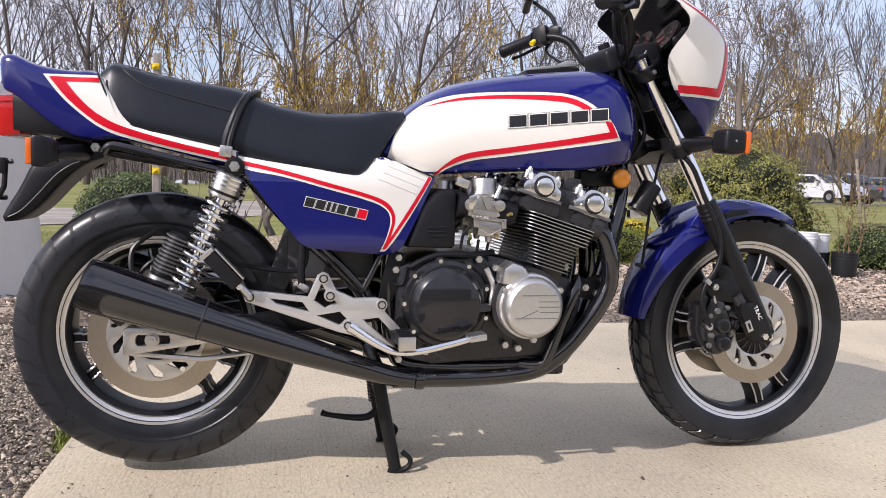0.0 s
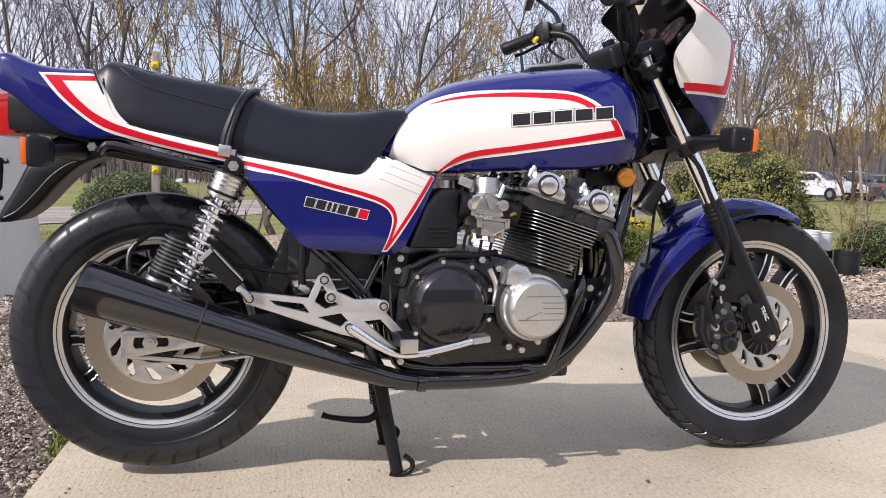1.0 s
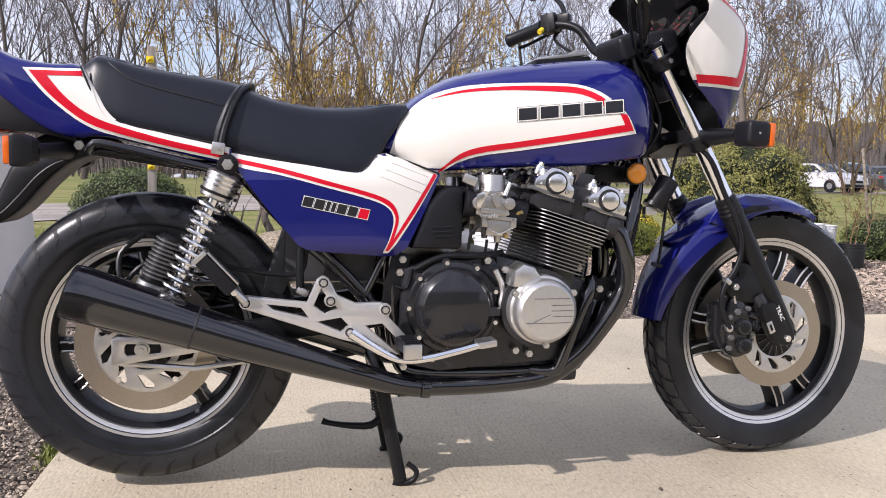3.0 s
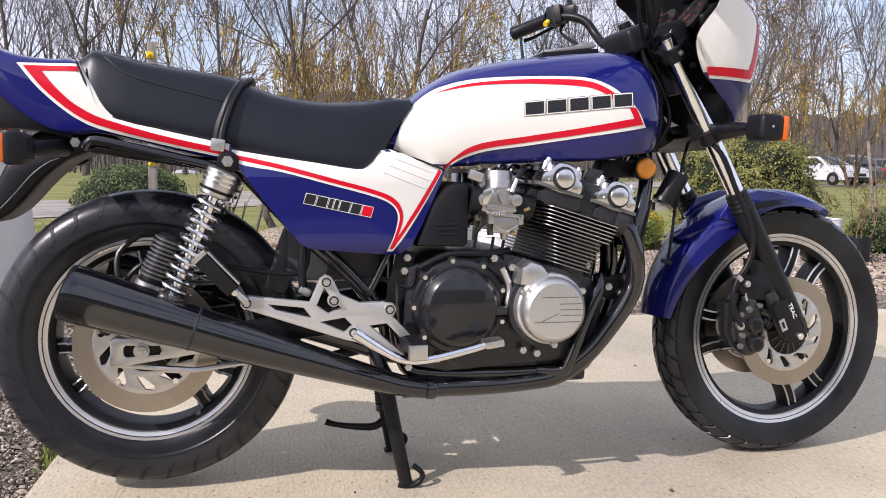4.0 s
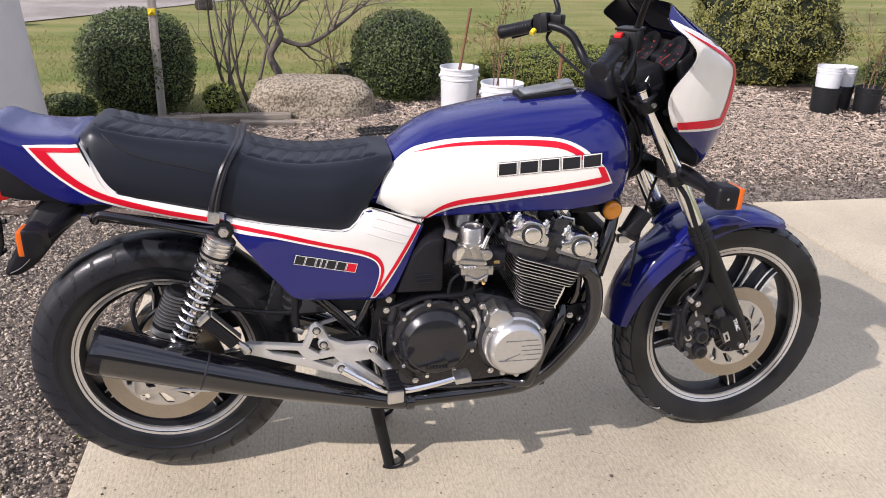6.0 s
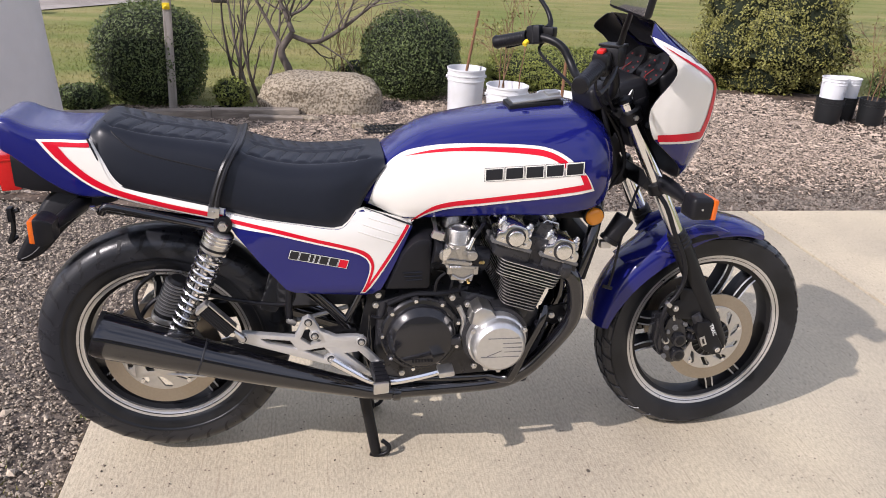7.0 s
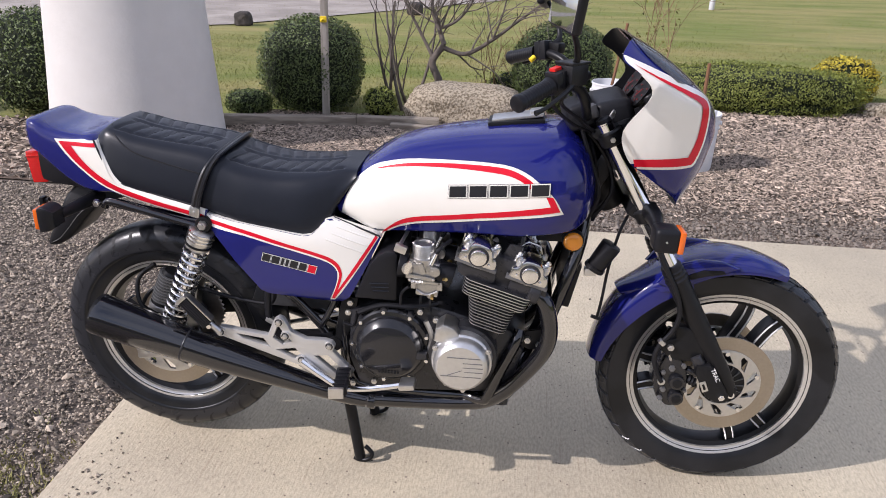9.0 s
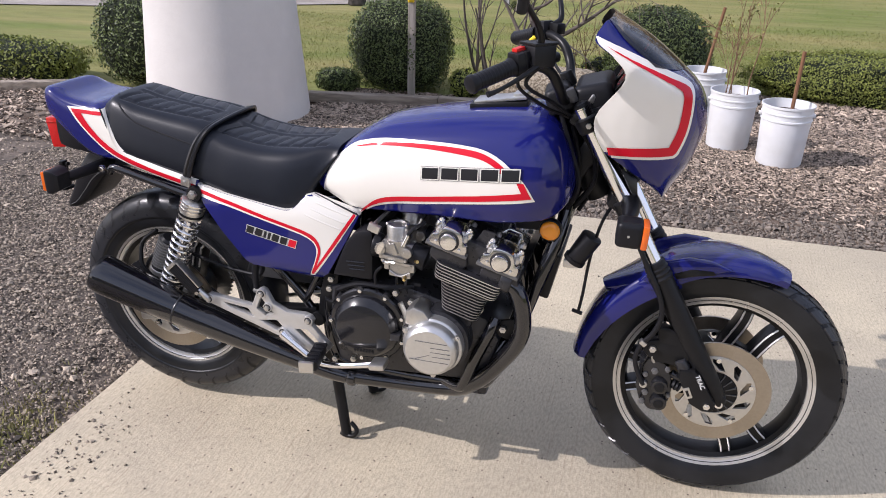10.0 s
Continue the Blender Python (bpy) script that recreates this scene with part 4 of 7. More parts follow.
# rear caliper, hose and torque arm
cal = part("rear_caliper", box((-0.085, -0.09, 0.405), (0.085, 0.062, 0.06), 0.012, (0, 40, 0)), M["engine"], bike, "black rear brake caliper")
part("caliper_cap", cyl((-0.09, -0.121, 0.40), (-0.09, -0.134, 0.40), 0.02, 0.018, 20), M["engine"], cal)
part("torque_arm", tube([(-0.05, -0.118, 0.30), (0.10, -0.12, 0.285), (0.3, -0.12, 0.31)], 0.006, 8), M["alu"], bike)
part("brake_hose", tube([(-0.05, -0.12, 0.44), (-0.01, -0.125, 0.50), (0.06, -0.11, 0.52), (0.20, -0.12, 0.495), (0.30, -0.125, 0.485), (0.325, -0.125, 0.50), (0.33, -0.13, 0.54)], 0.0055, 8, 5), M["plastic"], bike)
sprocket = []
for i in range(84):
    t, r = 2 * math.pi * i / 84, (0.098 if i % 2 else 0.090)
    sprocket.append((math.cos(t) * r, 0.336 + math.sin(t) * r))
part("sprocket", plate(sprocket, 0.085, 0.092, 0.001), M["alu"], rear_wheel)
chain = [(-0.0, 0.434), (0.25, 0.44), (0.50, 0.445), (0.53, 0.41), (0.50, 0.375), (0.25, 0.305), (0.0, 0.238), (-0.07, 0.268), (-0.098, 0.336), (-0.07, 0.404)]
part("drive_chain", tube([(x, 0.0885, z) for x, z in chain], 0.0065, 6, 4, True), M["alu"], bike)
part("chain_guard", box((0.22, 0.09, 0.462), (0.36, 0.03, 0.006), 0.002, (0, -1, 0)), M["black"], bike)

# rear mudguard, number plate bracket and signals
LEAF = [(-0.318, 0.583), (-0.290, 0.587), (-0.250, 0.614), (-0.200, 0.670), (-0.155, 0.710), (-0.12, 0.726), (-0.09, 0.734), (-0.055, 0.750), (-0.08, 0.768), (-0.13, 0.772), (-0.20, 0.772), (-0.245, 0.735), (-0.288, 0.655), (-0.322, 0.596)]


def plump(v):
    """The flanks draw in towards the rear tip and the upper edge."""
    tip = max(0.0, (-0.16 - v.x) / 0.16)
    return Vector((v.x, v.y * (1 - 0.16 * tip) * (1 - 0.25 * max(0.0, (v.z - 0.70) / 0.07)), v.z))


mud = part("rear_mudguard", plate(curvy(LEAF, 1.2), -0.082, 0.082, 0.012, (), plump), M["plastic"], bike, "black plastic rear mudguard", 50)
part("edge_line", tube([(-0.308, -0.0705, 0.594), (-0.280, -0.0755, 0.610), (-0.245, -0.0795, 0.646), (-0.212, -0.082, 0.684), (-0.182, -0.0815, 0.708), (-0.160, -0.079, 0.718)], 0.0011, 6, 4), M["fin_dark"], mud)
part("plate_bracket", tube([(-0.300, -0.06, 0.715), (-0.315, -0.06, 0.71), (-0.318, -0.06, 0.66), (-0.330, -0.06, 0.635), (-0.325, -0.03, 0.635)], 0.006, 8), M["black"], bike)
part("plate_bracket", box((-0.318, -0.06, 0.705), (0.012, 0.022, 0.034), 0.003), M["black"], bike)
for s in (-1, 1):
    sig = part("rear_signal", body([(-0.208, 0.762, 0.705, 0.027), (-0.200, 0.764, 0.703, 0.029), (-0.184, 0.761, 0.706, 0.028), (-0.170, 0.752, 0.714, 0.023)], [(0, 1), (0.8, 1), (1, 0.9), (1, 0.1), (0.8, 0), (0, 0)], 3), M["plastic"], bike, "black turn signal with orange lens")
    for v in sig.data.vertices:
        v.co.y += s * 0.228
    part("lens", box((-0.213, s * 0.228, 0.7335), (0.014, 0.052, 0.052), 0.004), M["orange"], sig, "orange lens")
    part("stalk", cyl((-0.180, s * 0.208, 0.734), (-0.150, s * 0.06, 0.738), 0.013, 0.019, 12), M["plastic"], sig)
    bolt((-0.112, s * 0.148, 0.748), 0.0105, (0, s, 0), 0.008, None, M["polish"])
    part("grab_rail", tube([(-0.098, s * 0.140, 0.735), (-0.085, s * 0.144, 0.752), (-0.05, s * 0.147, 0.748), (0.04, s * 0.150, 0.728), (0.15, s * 0.154, 0.704)], 0.0095, 10, 3), M["gloss"], bike)

# ---- exhaust ----
for s in (-1, 1):
    ax = [(-0.118, 0.466, 0.212), (-0.095, 0.458, 0.212), (0.02, 0.419, 0.207), (0.106, 0.390, 0.203), (0.112, 0.388, 0.203), (0.20, 0.357, 0.197), (0.34, 0.309, 0.184), (0.46, 0.268, 0.170), (0.52, 0.248, 0.163), (0.575, 0.2375, 0.159)]
    rr = [0.0530, 0.0545, 0.0500, 0.0452, 0.0440, 0.0405, 0.0325, 0.0255, 0.0230, 0.0214]
    pts = [Vector((x, s * y, z)) for x, z, y in ax]
    muf = part("silencer", tube(pts, rr, 40, 3), M["gloss"], bike, "gloss black tapered silencer")
    d = (pts[0] - pts[1]).normalized()
    part("silencer_tip", tube([pts[0] + d * q for q in (-0.004, 0.006, 0.006, -0.05)], [0.0540, 0.0525, 0.046, 0.044], 40), M["black"], muf)
    part("seam_ring", tube([pts[3], pts[3].lerp(pts[4], 0.5), pts[4]], [0.0448, 0.0458, 0.0444], 40), M["engine"], muf)
    part("clamp_band", tube([Vector((0.580, s * 0.159, 0.2368)), Vector((0.583, s * 0.159, 0.2365)), Vector((0.597, s * 0.1588, 0.2358)), Vector((0.600, s * 0.1588, 0.2356))], [0.0216, 0.0232, 0.0232, 0.0216], 24), M["gloss"], muf)
    for k, y in ((0, 0.175), (1, 0.062)):
        lead = [(0.985, y, 0.598), (1.018, y * 1.02, 0.584), (1.038 - 0.010 * k, y * 1.03, 0.538), (1.044 - 0.014 * k, y * 1.02, 0.475), (1.028 - 0.016 * k, y, 0.422), (0.981 - 0.016 * k, 0.168 - 0.055 * k, 0.350),
                (0.936 - 0.012 * k, 0.163 - 0.055 * k, 0.297), (0.890, 0.148 - 0.055 * k, 0.257), (0.83, 0.138 - 0.055 * k, 0.240), (0.70, 0.140 - 0.04 * k, 0.233), (0.53, 0.160, 0.240)]
        hd = part("header_pipe", tube([(x, s * yy, z) for x, yy, z in lead], 0.0212, 18, 5), M["gloss"], bike, "gloss black exhaust header pipe")
        part("pipe_flange", cyl((0.985, s * y, 0.604), (1.012, s * y, 0.596), 0.032, seg=20, bev=0.004), M["engine"], hd)

# ---- frame ----
for s in (-1, 1):
    part("frame_tube", tube([(1.115, s * 0.03, 0.80), (1.105, s * 0.09, 0.70), (1.065, s * 0.125, 0.575), (1.01, s * 0.13, 0.40), (0.965, s * 0.13, 0.30), (0.90, s * 0.13, 0.262), (0.60, s * 0.13, 0.262), (0.53, s * 0.13, 0.30), (0.515, s * 0.13, 0.45), (0.53, s * 0.12, 0.60), (0.56, s * 0.08, 0.74)], 0.0165, 14, 4), M["gloss"], bike)
    part("frame_tube", tube([(0.972, s * 0.150, 0.475), (0.963, s * 0.164, 0.448), (0.930, s * 0.166, 0.368), (0.902, s * 0.164, 0.288), (0.886, s * 0.158, 0.266), (0.84, s * 0.135, 0.262)], 0.0155, 14, 4), M["gloss"], bike)
    part("seat_rail", tube([(-0.10, s * 0.118, 0.742), (0.10, s * 0.130, 0.714), (0.18, s * 0.135, 0.712), (0.34, s * 0.12, 0.70), (0.56, s * 0.07, 0.72)], 0.0125, 12, 4), M["gloss"], bike)
    part("frame_tube", tube([(0.20, s * 0.128, 0.69), (0.30, s * 0.128, 0.58), (0.42, s * 0.128, 0.47), (0.49, s * 0.128, 0.38)], 0.011, 12, 3), M["gloss"], bike)
    part("frame_tube", tube([(0.36, s * 0.135, 0.545), (0.42, s * 0.14, 0.485), (0.46, s * 0.14, 0.44)], 0.009, 10), M["gloss"], bike)
    part("frame_tube", tube([(0.505, s * 0.135, 0.545), (0.475, s * 0.14, 0.48), (0.455, s * 0.14, 0.44)], 0.009, 10), M["gloss"], bike)
part("frame_spine", tube([(1.12, 0, 0.86), (0.90, 0, 0.80), (0.60, 0, 0.74), (0.50, 0, 0.70)], 0.024, 14, 4), M["gloss"], bike)
part("steering_head", cyl((1.085, 0, 0.945), (1.185, 0, 0.775), 0.034, seg=22, bev=0.004), M["black"], bike)
part("battery_box", box((0.385, 0, 0.575), (0.20, 0.20, 0.22), 0.012), M["grey_box"], bike, "dusty grey battery box")
part("inner_mudguard", box((0.30, 0, 0.55), (0.05, 0.15, 0.24), 0.015, (0, 20, 0)), M["grey_box"], bike, "dusty grey inner mudguard")
part("swingarm_pivot", cyl((0.49, -0.15, 0.392), (0.49, 0.15, 0.392), 0.020, seg=18, bev=0.003), M["black"], bike)
for p in ((0.536, -0.149, 0.520), (0.530, -0.149, 0.492)):
    bolt(p, 0.009, (0, -1, 0), 0.008)
part("frame_lug", plate([(0.515, 0.535), (0.555, 0.53), (0.545, 0.46), (0.515, 0.40), (0.49, 0.40), (0.50, 0.47)], -0.146, -0.128, 0.003), M["black"], bike)

# ---- engine ----
engine = part("engine", plate([(0.535, 0.500), (0.60, 0.525), (0.75, 0.530), (0.80, 0.520), (0.95, 0.475), (0.985, 0.42), (0.965, 0.345), (0.91, 0.288), (0.62, 0.270), (0.555, 0.285), (0.53, 0.36)], -0.158, 0.165, 0.012), M["engine"], bike, "black four-cylinder engine with finned cylinders", 40)
AX, PE = Vector((0.292, 0, 0.956)), Vector((0.956, 0, -0.292))
BASE = Vector((0.872, 0, 0.470))


def block(lo, hi, hp, hy, bev=0.006, shift=0.0):
    c = BASE + AX * (lo + hi) / 2 + PE * shift
    return box(c, (2 * hp, 2 * hy, hi - lo), bev, (0, 17, 0))


part("cylinder_block", block(0.0, 0.175, 0.030, 0.185, 0.01, 0.014), M["engine"], engine)
part("oil_sump", box((0.755, 0, 0.262), (0.40, 0.27, 0.06), 0.014), M["engine"], engine)


def fin_outline(hp, hy):
    pts = []
    for cx, cy, a0 in ((hp - 0.02, hy - 0.02, 0), (-hp + 0.02, hy - 0.02, 90), (-hp + 0.02, -hy + 0.02, 180), (hp - 0.02, -hy + 0.02, 270)):
        for i in range(5):
            t = radians(a0 + 22.5 * i)
            pts.append((cx + 0.02 * math.cos(t), cy + 0.02 * math.sin(t)))
    return pts


for i in range(15):
    h = 0.033 + 0.0080 * i
    hp = 0.0575 + 0.0006 * i if i < 9 else 0.080 + 0.0012 * (i - 9)
    hy = 0.204 + (0.004 if i > 9 else 0)
    cut = 0.020 * (1 - i / 9) if i < 9 else 0.0
    out = fin_outline(hp - cut / 2, hy)
    c = BASE + AX * h + PE * (cut / 2 - 0.003)
    rings = [[c + PE * (a * f) + Vector((0, b * f, 0)) + AX * dz for a, b in out] for f, dz in ((0.97, 0), (1.0, 0.0005), (1.0, 0.0025), (0.97, 0.0030))]
    fin = part("cooling_fin", rings_to(bmesh.new(), rings), M["engine"], engine, sharp=60)
    rings = [[c + PE * (a * f) + Vector((0, b * f, 0)) + AX * dz for a, b in out] for f, dz in ((1.0005, 0.0002), (1.004, 0.0005), (1.004, 0.0024), (1.0005, 0.0028))]
    part("fin_edge", rings_to(bmesh.new(), rings, cap=False), M["alu"] if i > 8 else M["engine_grey"], fin, "bare metal fin edge")
part("cylinder_head", block(0.150, 0.222, 0.070, 0.186, 0.008), M["engine"], engine)
for y in (-0.165, -0.055, 0.055, 0.165):
    part("head_fin", plate([(0.905, 0.665), (0.935, 0.715), (0.965, 0.71), (0.955, 0.66)], y - 0.004, y + 0.004, 0.001), M["engine"], engine)
def cam_outline(c):
    """Rounded crown, stepped shoulders and short flanks, tilted with the cylinders."""
    local = ((-0.049, -0.024), (-0.052, -0.010), (-0.047, 0.003), (-0.035, 0.010), (-0.029, 0.022), (-0.017, 0.031), (0.017, 0.031), (0.029, 0.022), (0.035, 0.010), (0.047, 0.003), (0.052, -0.010), (0.049, -0.024), (0.030, -0.031), (-0.030, -0.031))
    return [(c[0] + 0.93 * u * PE.x + w * AX.x, c[1] + 0.93 * u * PE.z + w * AX.z) for u, w in local]


for cap_c in ((0.862, 0.692), (0.986, 0.655)):
    out = cam_outline(cap_c)
    mx, mz = sum(q[0] for q in out) / len(out), sum(q[1] for q in out) / len(out)
    cc = part("cam_cover", plate([(mx + (a - mx) * 0.84, mz - 0.004 + (b - mz) * 0.80) for a, b in out], -0.13, 0.13, 0.004), M["cam"], engine, "bare aluminium cam cover")
    for s in (-1, 1):
        part("cover_end", plate(curvy(out, 1.1), s * 0.136, s * 0.204, 0.0075), M["cam"], cc)
        base = [(cap_c[0] + u * PE.x + w * AX.x, cap_c[1] + u * PE.z + w * AX.z) for u, w in ((-0.052, -0.029), (-0.052, -0.021), (0.052, -0.021), (0.052, -0.029))]
        part("cover_flange", plate(base, s * 0.130, s * 0.205, 0.002), M["fin_dark"], cc)
        # black ring round the end cap, coloured as the shade of a recess
        part("cap_groove", tube([(cap_c[0], s * 0.2005, cap_c[1]), (cap_c[0], s * 0.2050, cap_c[1])], 0.0252, 24), M["engine"], cc)
        for u in (-0.030, 0.030):
            q = Vector((cap_c[0], s * 0.2055, cap_c[1])) + PE * u - AX * 0.012
            bolt(q, 0.0042, (0, s, 0), 0.003, cc, M["polish"])
        for u in (-0.036, 0.036):
            q = Vector((cap_c[0], s * 0.172, cap_c[1])) + PE * u + AX * 0.018
            part("cover_boss", cyl(q - AX * 0.012, q + AX * 0.010, 0.0125, 0.011, 16, 0.002), M["cam"], cc)
            bolt(q + AX * 0.010, 0.007, AX, 0.006, cc, M["polish"])
    low = [(a, b - 0.036) for a, b in out]
    part("cam_housing", plate(low, -0.196, 0.196, 0.006), M["engine"], engine)
    for s in (-1, 1):
        part("cam_end_cap", cyl((cap_c[0], s * 0.200, cap_c[1]), (cap_c[0], s * 0.2150, cap_c[1]), 0.0208, 0.0200, 24, 0.003), M["polish"], cc, "polished round end cap")
    for y in (-0.19, -0.10, 0.0, 0.10, 0.19):
        for i in (3, 8):
            bolt((out[i][0], y, out[i][1] - 0.002), 0.008, (0.25, 0, 0.97), 0.010, cc)
        part("cover_ridge", tube([(out[3][0] + 0.006, y + 0.03, out[3][1]), (out[5][0], y + 0.03, out[5][1] - 0.004), (out[6][0], y + 0.03, out[6][1] - 0.004), (out[8][0] - 0.006, y + 0.03, out[8][1])], 0.0035, 8), M["cam"], cc)
# clutch cover
CL = Vector((0.645, 0, 0.418))
clutch = part("clutch_cover", lathe([(0.060, -0.14), (0.102, -0.14), (0.103, -0.178), (0.099, -0.183), (0.0895, -0.185), (0.0880, -0.190), (0.0868, -0.196), (0.0850, -0.1985), (0.0730, -0.2125), (0.0705, -0.2143), (0.0, -0.215)], CL, 64, False), M["cover_black"], engine, "black round clutch cover")
part("cover_step", plate([(0.70, 0.425), (0.742, 0.420), (0.742, 0.404), (0.70, 0.402)], -0.213, -0.17, 0.003), M["engine"], clutch)
for i in range(9):
    t = radians(20 + i * 40)
    p = CL + Vector((math.cos(t) * 0.099, -0.176, math.sin(t) * 0.099))
    part("bolt_boss", cyl(p + Vector((0, 0.02, 0)), p - Vector((0, 0.006, 0)), 0.011, 0.010, 14), M["engine"], clutch)
    bolt(p - Vector((0, 0.006, 0)), 0.0058, (0, -1, 0), 0.005, clutch, M["polish"])
for i in range(7):
    part("script_bar", box((0.622 + i * 0.008, -0.2155, 0.362), (0.005, 0.0012, 0.007), 0.0), M["black"], clutch)
# alternator cover
AL = Vector((0.832, 0, 0.418))
alt = part("alternator_cover", lathe([(0.055, -0.17), (0.0755, -0.17), (0.0760, -0.228), (0.0745, -0.231), (0.0705, -0.233), (0.0695, -0.246), (0.0655, -0.257), (0.058, -0.2635), (0.0, -0.266)], AL, 64, False), M["alloy"], engine, "satin silver alternator cover with ribs")
# dark grey lines drawn for the thin shadows along the cover's ribs
for i, (x0, x1, dz) in enumerate(((0.800, 0.892, 0.030), (0.838, 0.896, 0.016), (0.838, 0.898, 0.004), (0.842, 0.896, -0.008), (0.784, 0.892, -0.022))):
    part("cover_rib", tube([(x0, -0.2655, AL.z + dz), (min(x1, AL.x + math.sqrt(max(0.056 ** 2 - dz * dz, 0))), -0.2648, AL.z + dz)], 0.0009, 6), M["fin_dark"], alt)
part("cover_rib", tube([(0.800, -0.2655, AL.z - 0.020), (0.836, -0.266, AL.z - 0.004)], 0.0009, 6), M["fin_dark"], alt)
part("starter_boss", plate([(0.760, 0.470), (0.765, 0.505), (0.785, 0.520), (0.81, 0.512), (0.828, 0.49), (0.80, 0.46)], -0.235, -0.165, 0.01), M["alu"], engine)
for i in range(3):
    t = radians((150, 30, 275)[i])
    bolt(AL + Vector((math.cos(t) * 0.076, -0.233, math.sin(t) * 0.076)), 0.008, (0, -1, 0), 0.008, alt)
part("crank_flange", lathe([(0.06, -0.16), (0.086, -0.16), (0.086, -0.205), (0.06, -0.205)], AL, 48), M["engine"], engine)
for p in ((0.935, -0.16, 0.502), (0.965, -0.15, 0.44), (0.790, -0.168, 0.318), (0.822, -0.168, 0.310), (0.60, -0.168, 0.305), (0.54, -0.152, 0.285), (0.76, -0.17, 0.50), (0.77, -0.17, 0.47), (0.72, -0.17, 0.52)):
    bolt(p, 0.009, (0, -1, 0), 0.010)
part("wiring", tube([(0.735, -0.185, 0.50), (0.752, -0.188, 0.46), (0.748, -0.19, 0.42), (0.762, -0.185, 0.39)], 0.007, 8, 4), M["alu"], engine)
part("wiring", tube([(0.56, -0.165, 0.50), (0.62, -0.17, 0.528), (0.70, -0.17, 0.53), (0.76, -0.15, 0.535)], 0.007, 8, 4), M["plastic"], engine)
part("wiring", tube([(0.52, -0.155, 0.462), (0.545, -0.158, 0.46), (0.555, -0.16, 0.50)], 0.004, 8, 4), M["plastic"], engine)
# carburettors
for y in (-0.170, -0.058, 0.058, 0.170):
    cb = part("carburettor", box((0.722, y, 0.638), (0.070, 0.056, 0.044), 0.004, (0, 8, 0)), M["carb"], bike, "bare cast carburettor")
    part("vacuum_cap", lathe([(0.0, 0.704), (0.018, 0.704), (0.019, 0.707), (0.0265, 0.707), (0.0285, 0.704), (0.0285, 0.674), (0.0295, 0.672), (0.0325, 0.671), (0.0325, 0.665), (0.0295, 0.664), (0.0295, 0.652), (0.0, 0.652)], (0.727, y, 0), 28, False, axis="z"), M["carb"], cb)
    part("float_bowl", box((0.738, y, 0.592), (0.056, 0.050, 0.036), 0.005, (0, 5, 0)), M["carb"], cb)
    part("bowl_rim", box((0.736, y, 0.614), (0.072, 0.060, 0.008), 0.002, (0, 5, 0)), M["carb"], cb)
    part("drain", cyl((0.742, y, 0.574), (0.742, y, 0.560), 0.009, 0.007, 12), M["carb"], cb)
    part("intake_boot", cyl((0.665, y, 0.645), (0.685, y, 0.642), 0.031, 0.029, 24, 0.003), M["plastic"], cb)
    part("intake_boot", cyl((0.760, y, 0.634), (0.800, y, 0.622), 0.029, 0.031, 24, 0.003), M["plastic"], cb)
    for a, b in ((-0.03, 0.012), (0.03, 0.010), (-0.025, -0.018), (0.032, -0.014)):
        bolt((0.722 + a, y - 0.030, 0.638 + b), 0.005, (0, -1, 0), 0.005, cb)
    part("body_tube", cyl((0.690, y, 0.643), (0.768, y, 0.633), 0.0265, seg=24, bev=0.003), M["carb"], cb)
    part("side_web", box((0.722, y - 0.0325, 0.628), (0.058, 0.007, 0.010), 0.0015, (0, 8, 0)), M["carb"], cb)
    part("side_web", box((0.726, y - 0.0325, 0.652), (0.012, 0.009, 0.030), 0.0015, (0, -22, 0)), M["carb"], cb)
    part("bowl_lug", box((0.705, y - 0.024, 0.606), (0.012, 0.012, 0.022), 0.002), M["carb"], cb)
    part("bowl_lug", box((0.770, y - 0.024, 0.604), (0.012, 0.012, 0.022), 0.002), M["carb"], cb)
    part("fuel_joint", cyl((0.748, y - 0.030, 0.662), (0.760, y - 0.026, 0.690), 0.006, 0.005, 10), M["polish"], cb)
    part("choke_body", cyl((0.690, y - 0.034, 0.646), (0.690, y - 0.02, 0.646), 0.014, seg=16, bev=0.002), M["carb"], cb)
    part("jet_cover", cyl((0.758, y - 0.036, 0.645), (0.758, y - 0.02, 0.645), 0.013, seg=16, bev=0.002), M["carb"], cb)
    for a, b in ((-0.024, 0.0), (0.024, 0.0)):
        bolt((0.727 + a, y - 0.012, 0.7065), 0.0036, (0, 0, 1), 0.004, cb, M["polish"])
    part("float_bowl_ring", tube([(0.712, y - 0.0275, 0.592), (0.738, y - 0.0285, 0.580), (0.764, y - 0.0275, 0.592)], 0.0024, 6, 3), M["carb"], cb)
    part("drain_screw", cyl((0.752, y - 0.026, 0.578), (0.752, y - 0.036, 0.574), 0.0045, 0.004, 10), M["brass"], cb, "brass drain screw")
    part("choke_arm", plate([(0.684, 0.664), (0.700, 0.672), (0.704, 0.660), (0.692, 0.636), (0.684, 0.638)], y - 0.040, y - 0.037, 0.0008), M["polish"], cb)
    sp = [(0.700 + 0.030 * i / 60, y - 0.040 + 0.0042 * math.cos(i * 0.9), 0.618 + 0.0042 * math.sin(i * 0.9)) for i in range(61)]
    part("return_spring", tube(sp, 0.0010, 5), M["polish"], cb)
    part("adjuster_screw", cyl((0.774, y - 0.020, 0.622), (0.786, y - 0.036, 0.628), 0.0048, 0.0042, 10), M["brass"], cb)
    part("fuel_hose", tube([(0.760, y - 0.026, 0.690), (0.772, y - 0.020, 0.706), (0.790, y + 0.01, 0.712)], 0.0048, 8, 4), M["plastic"], cb)
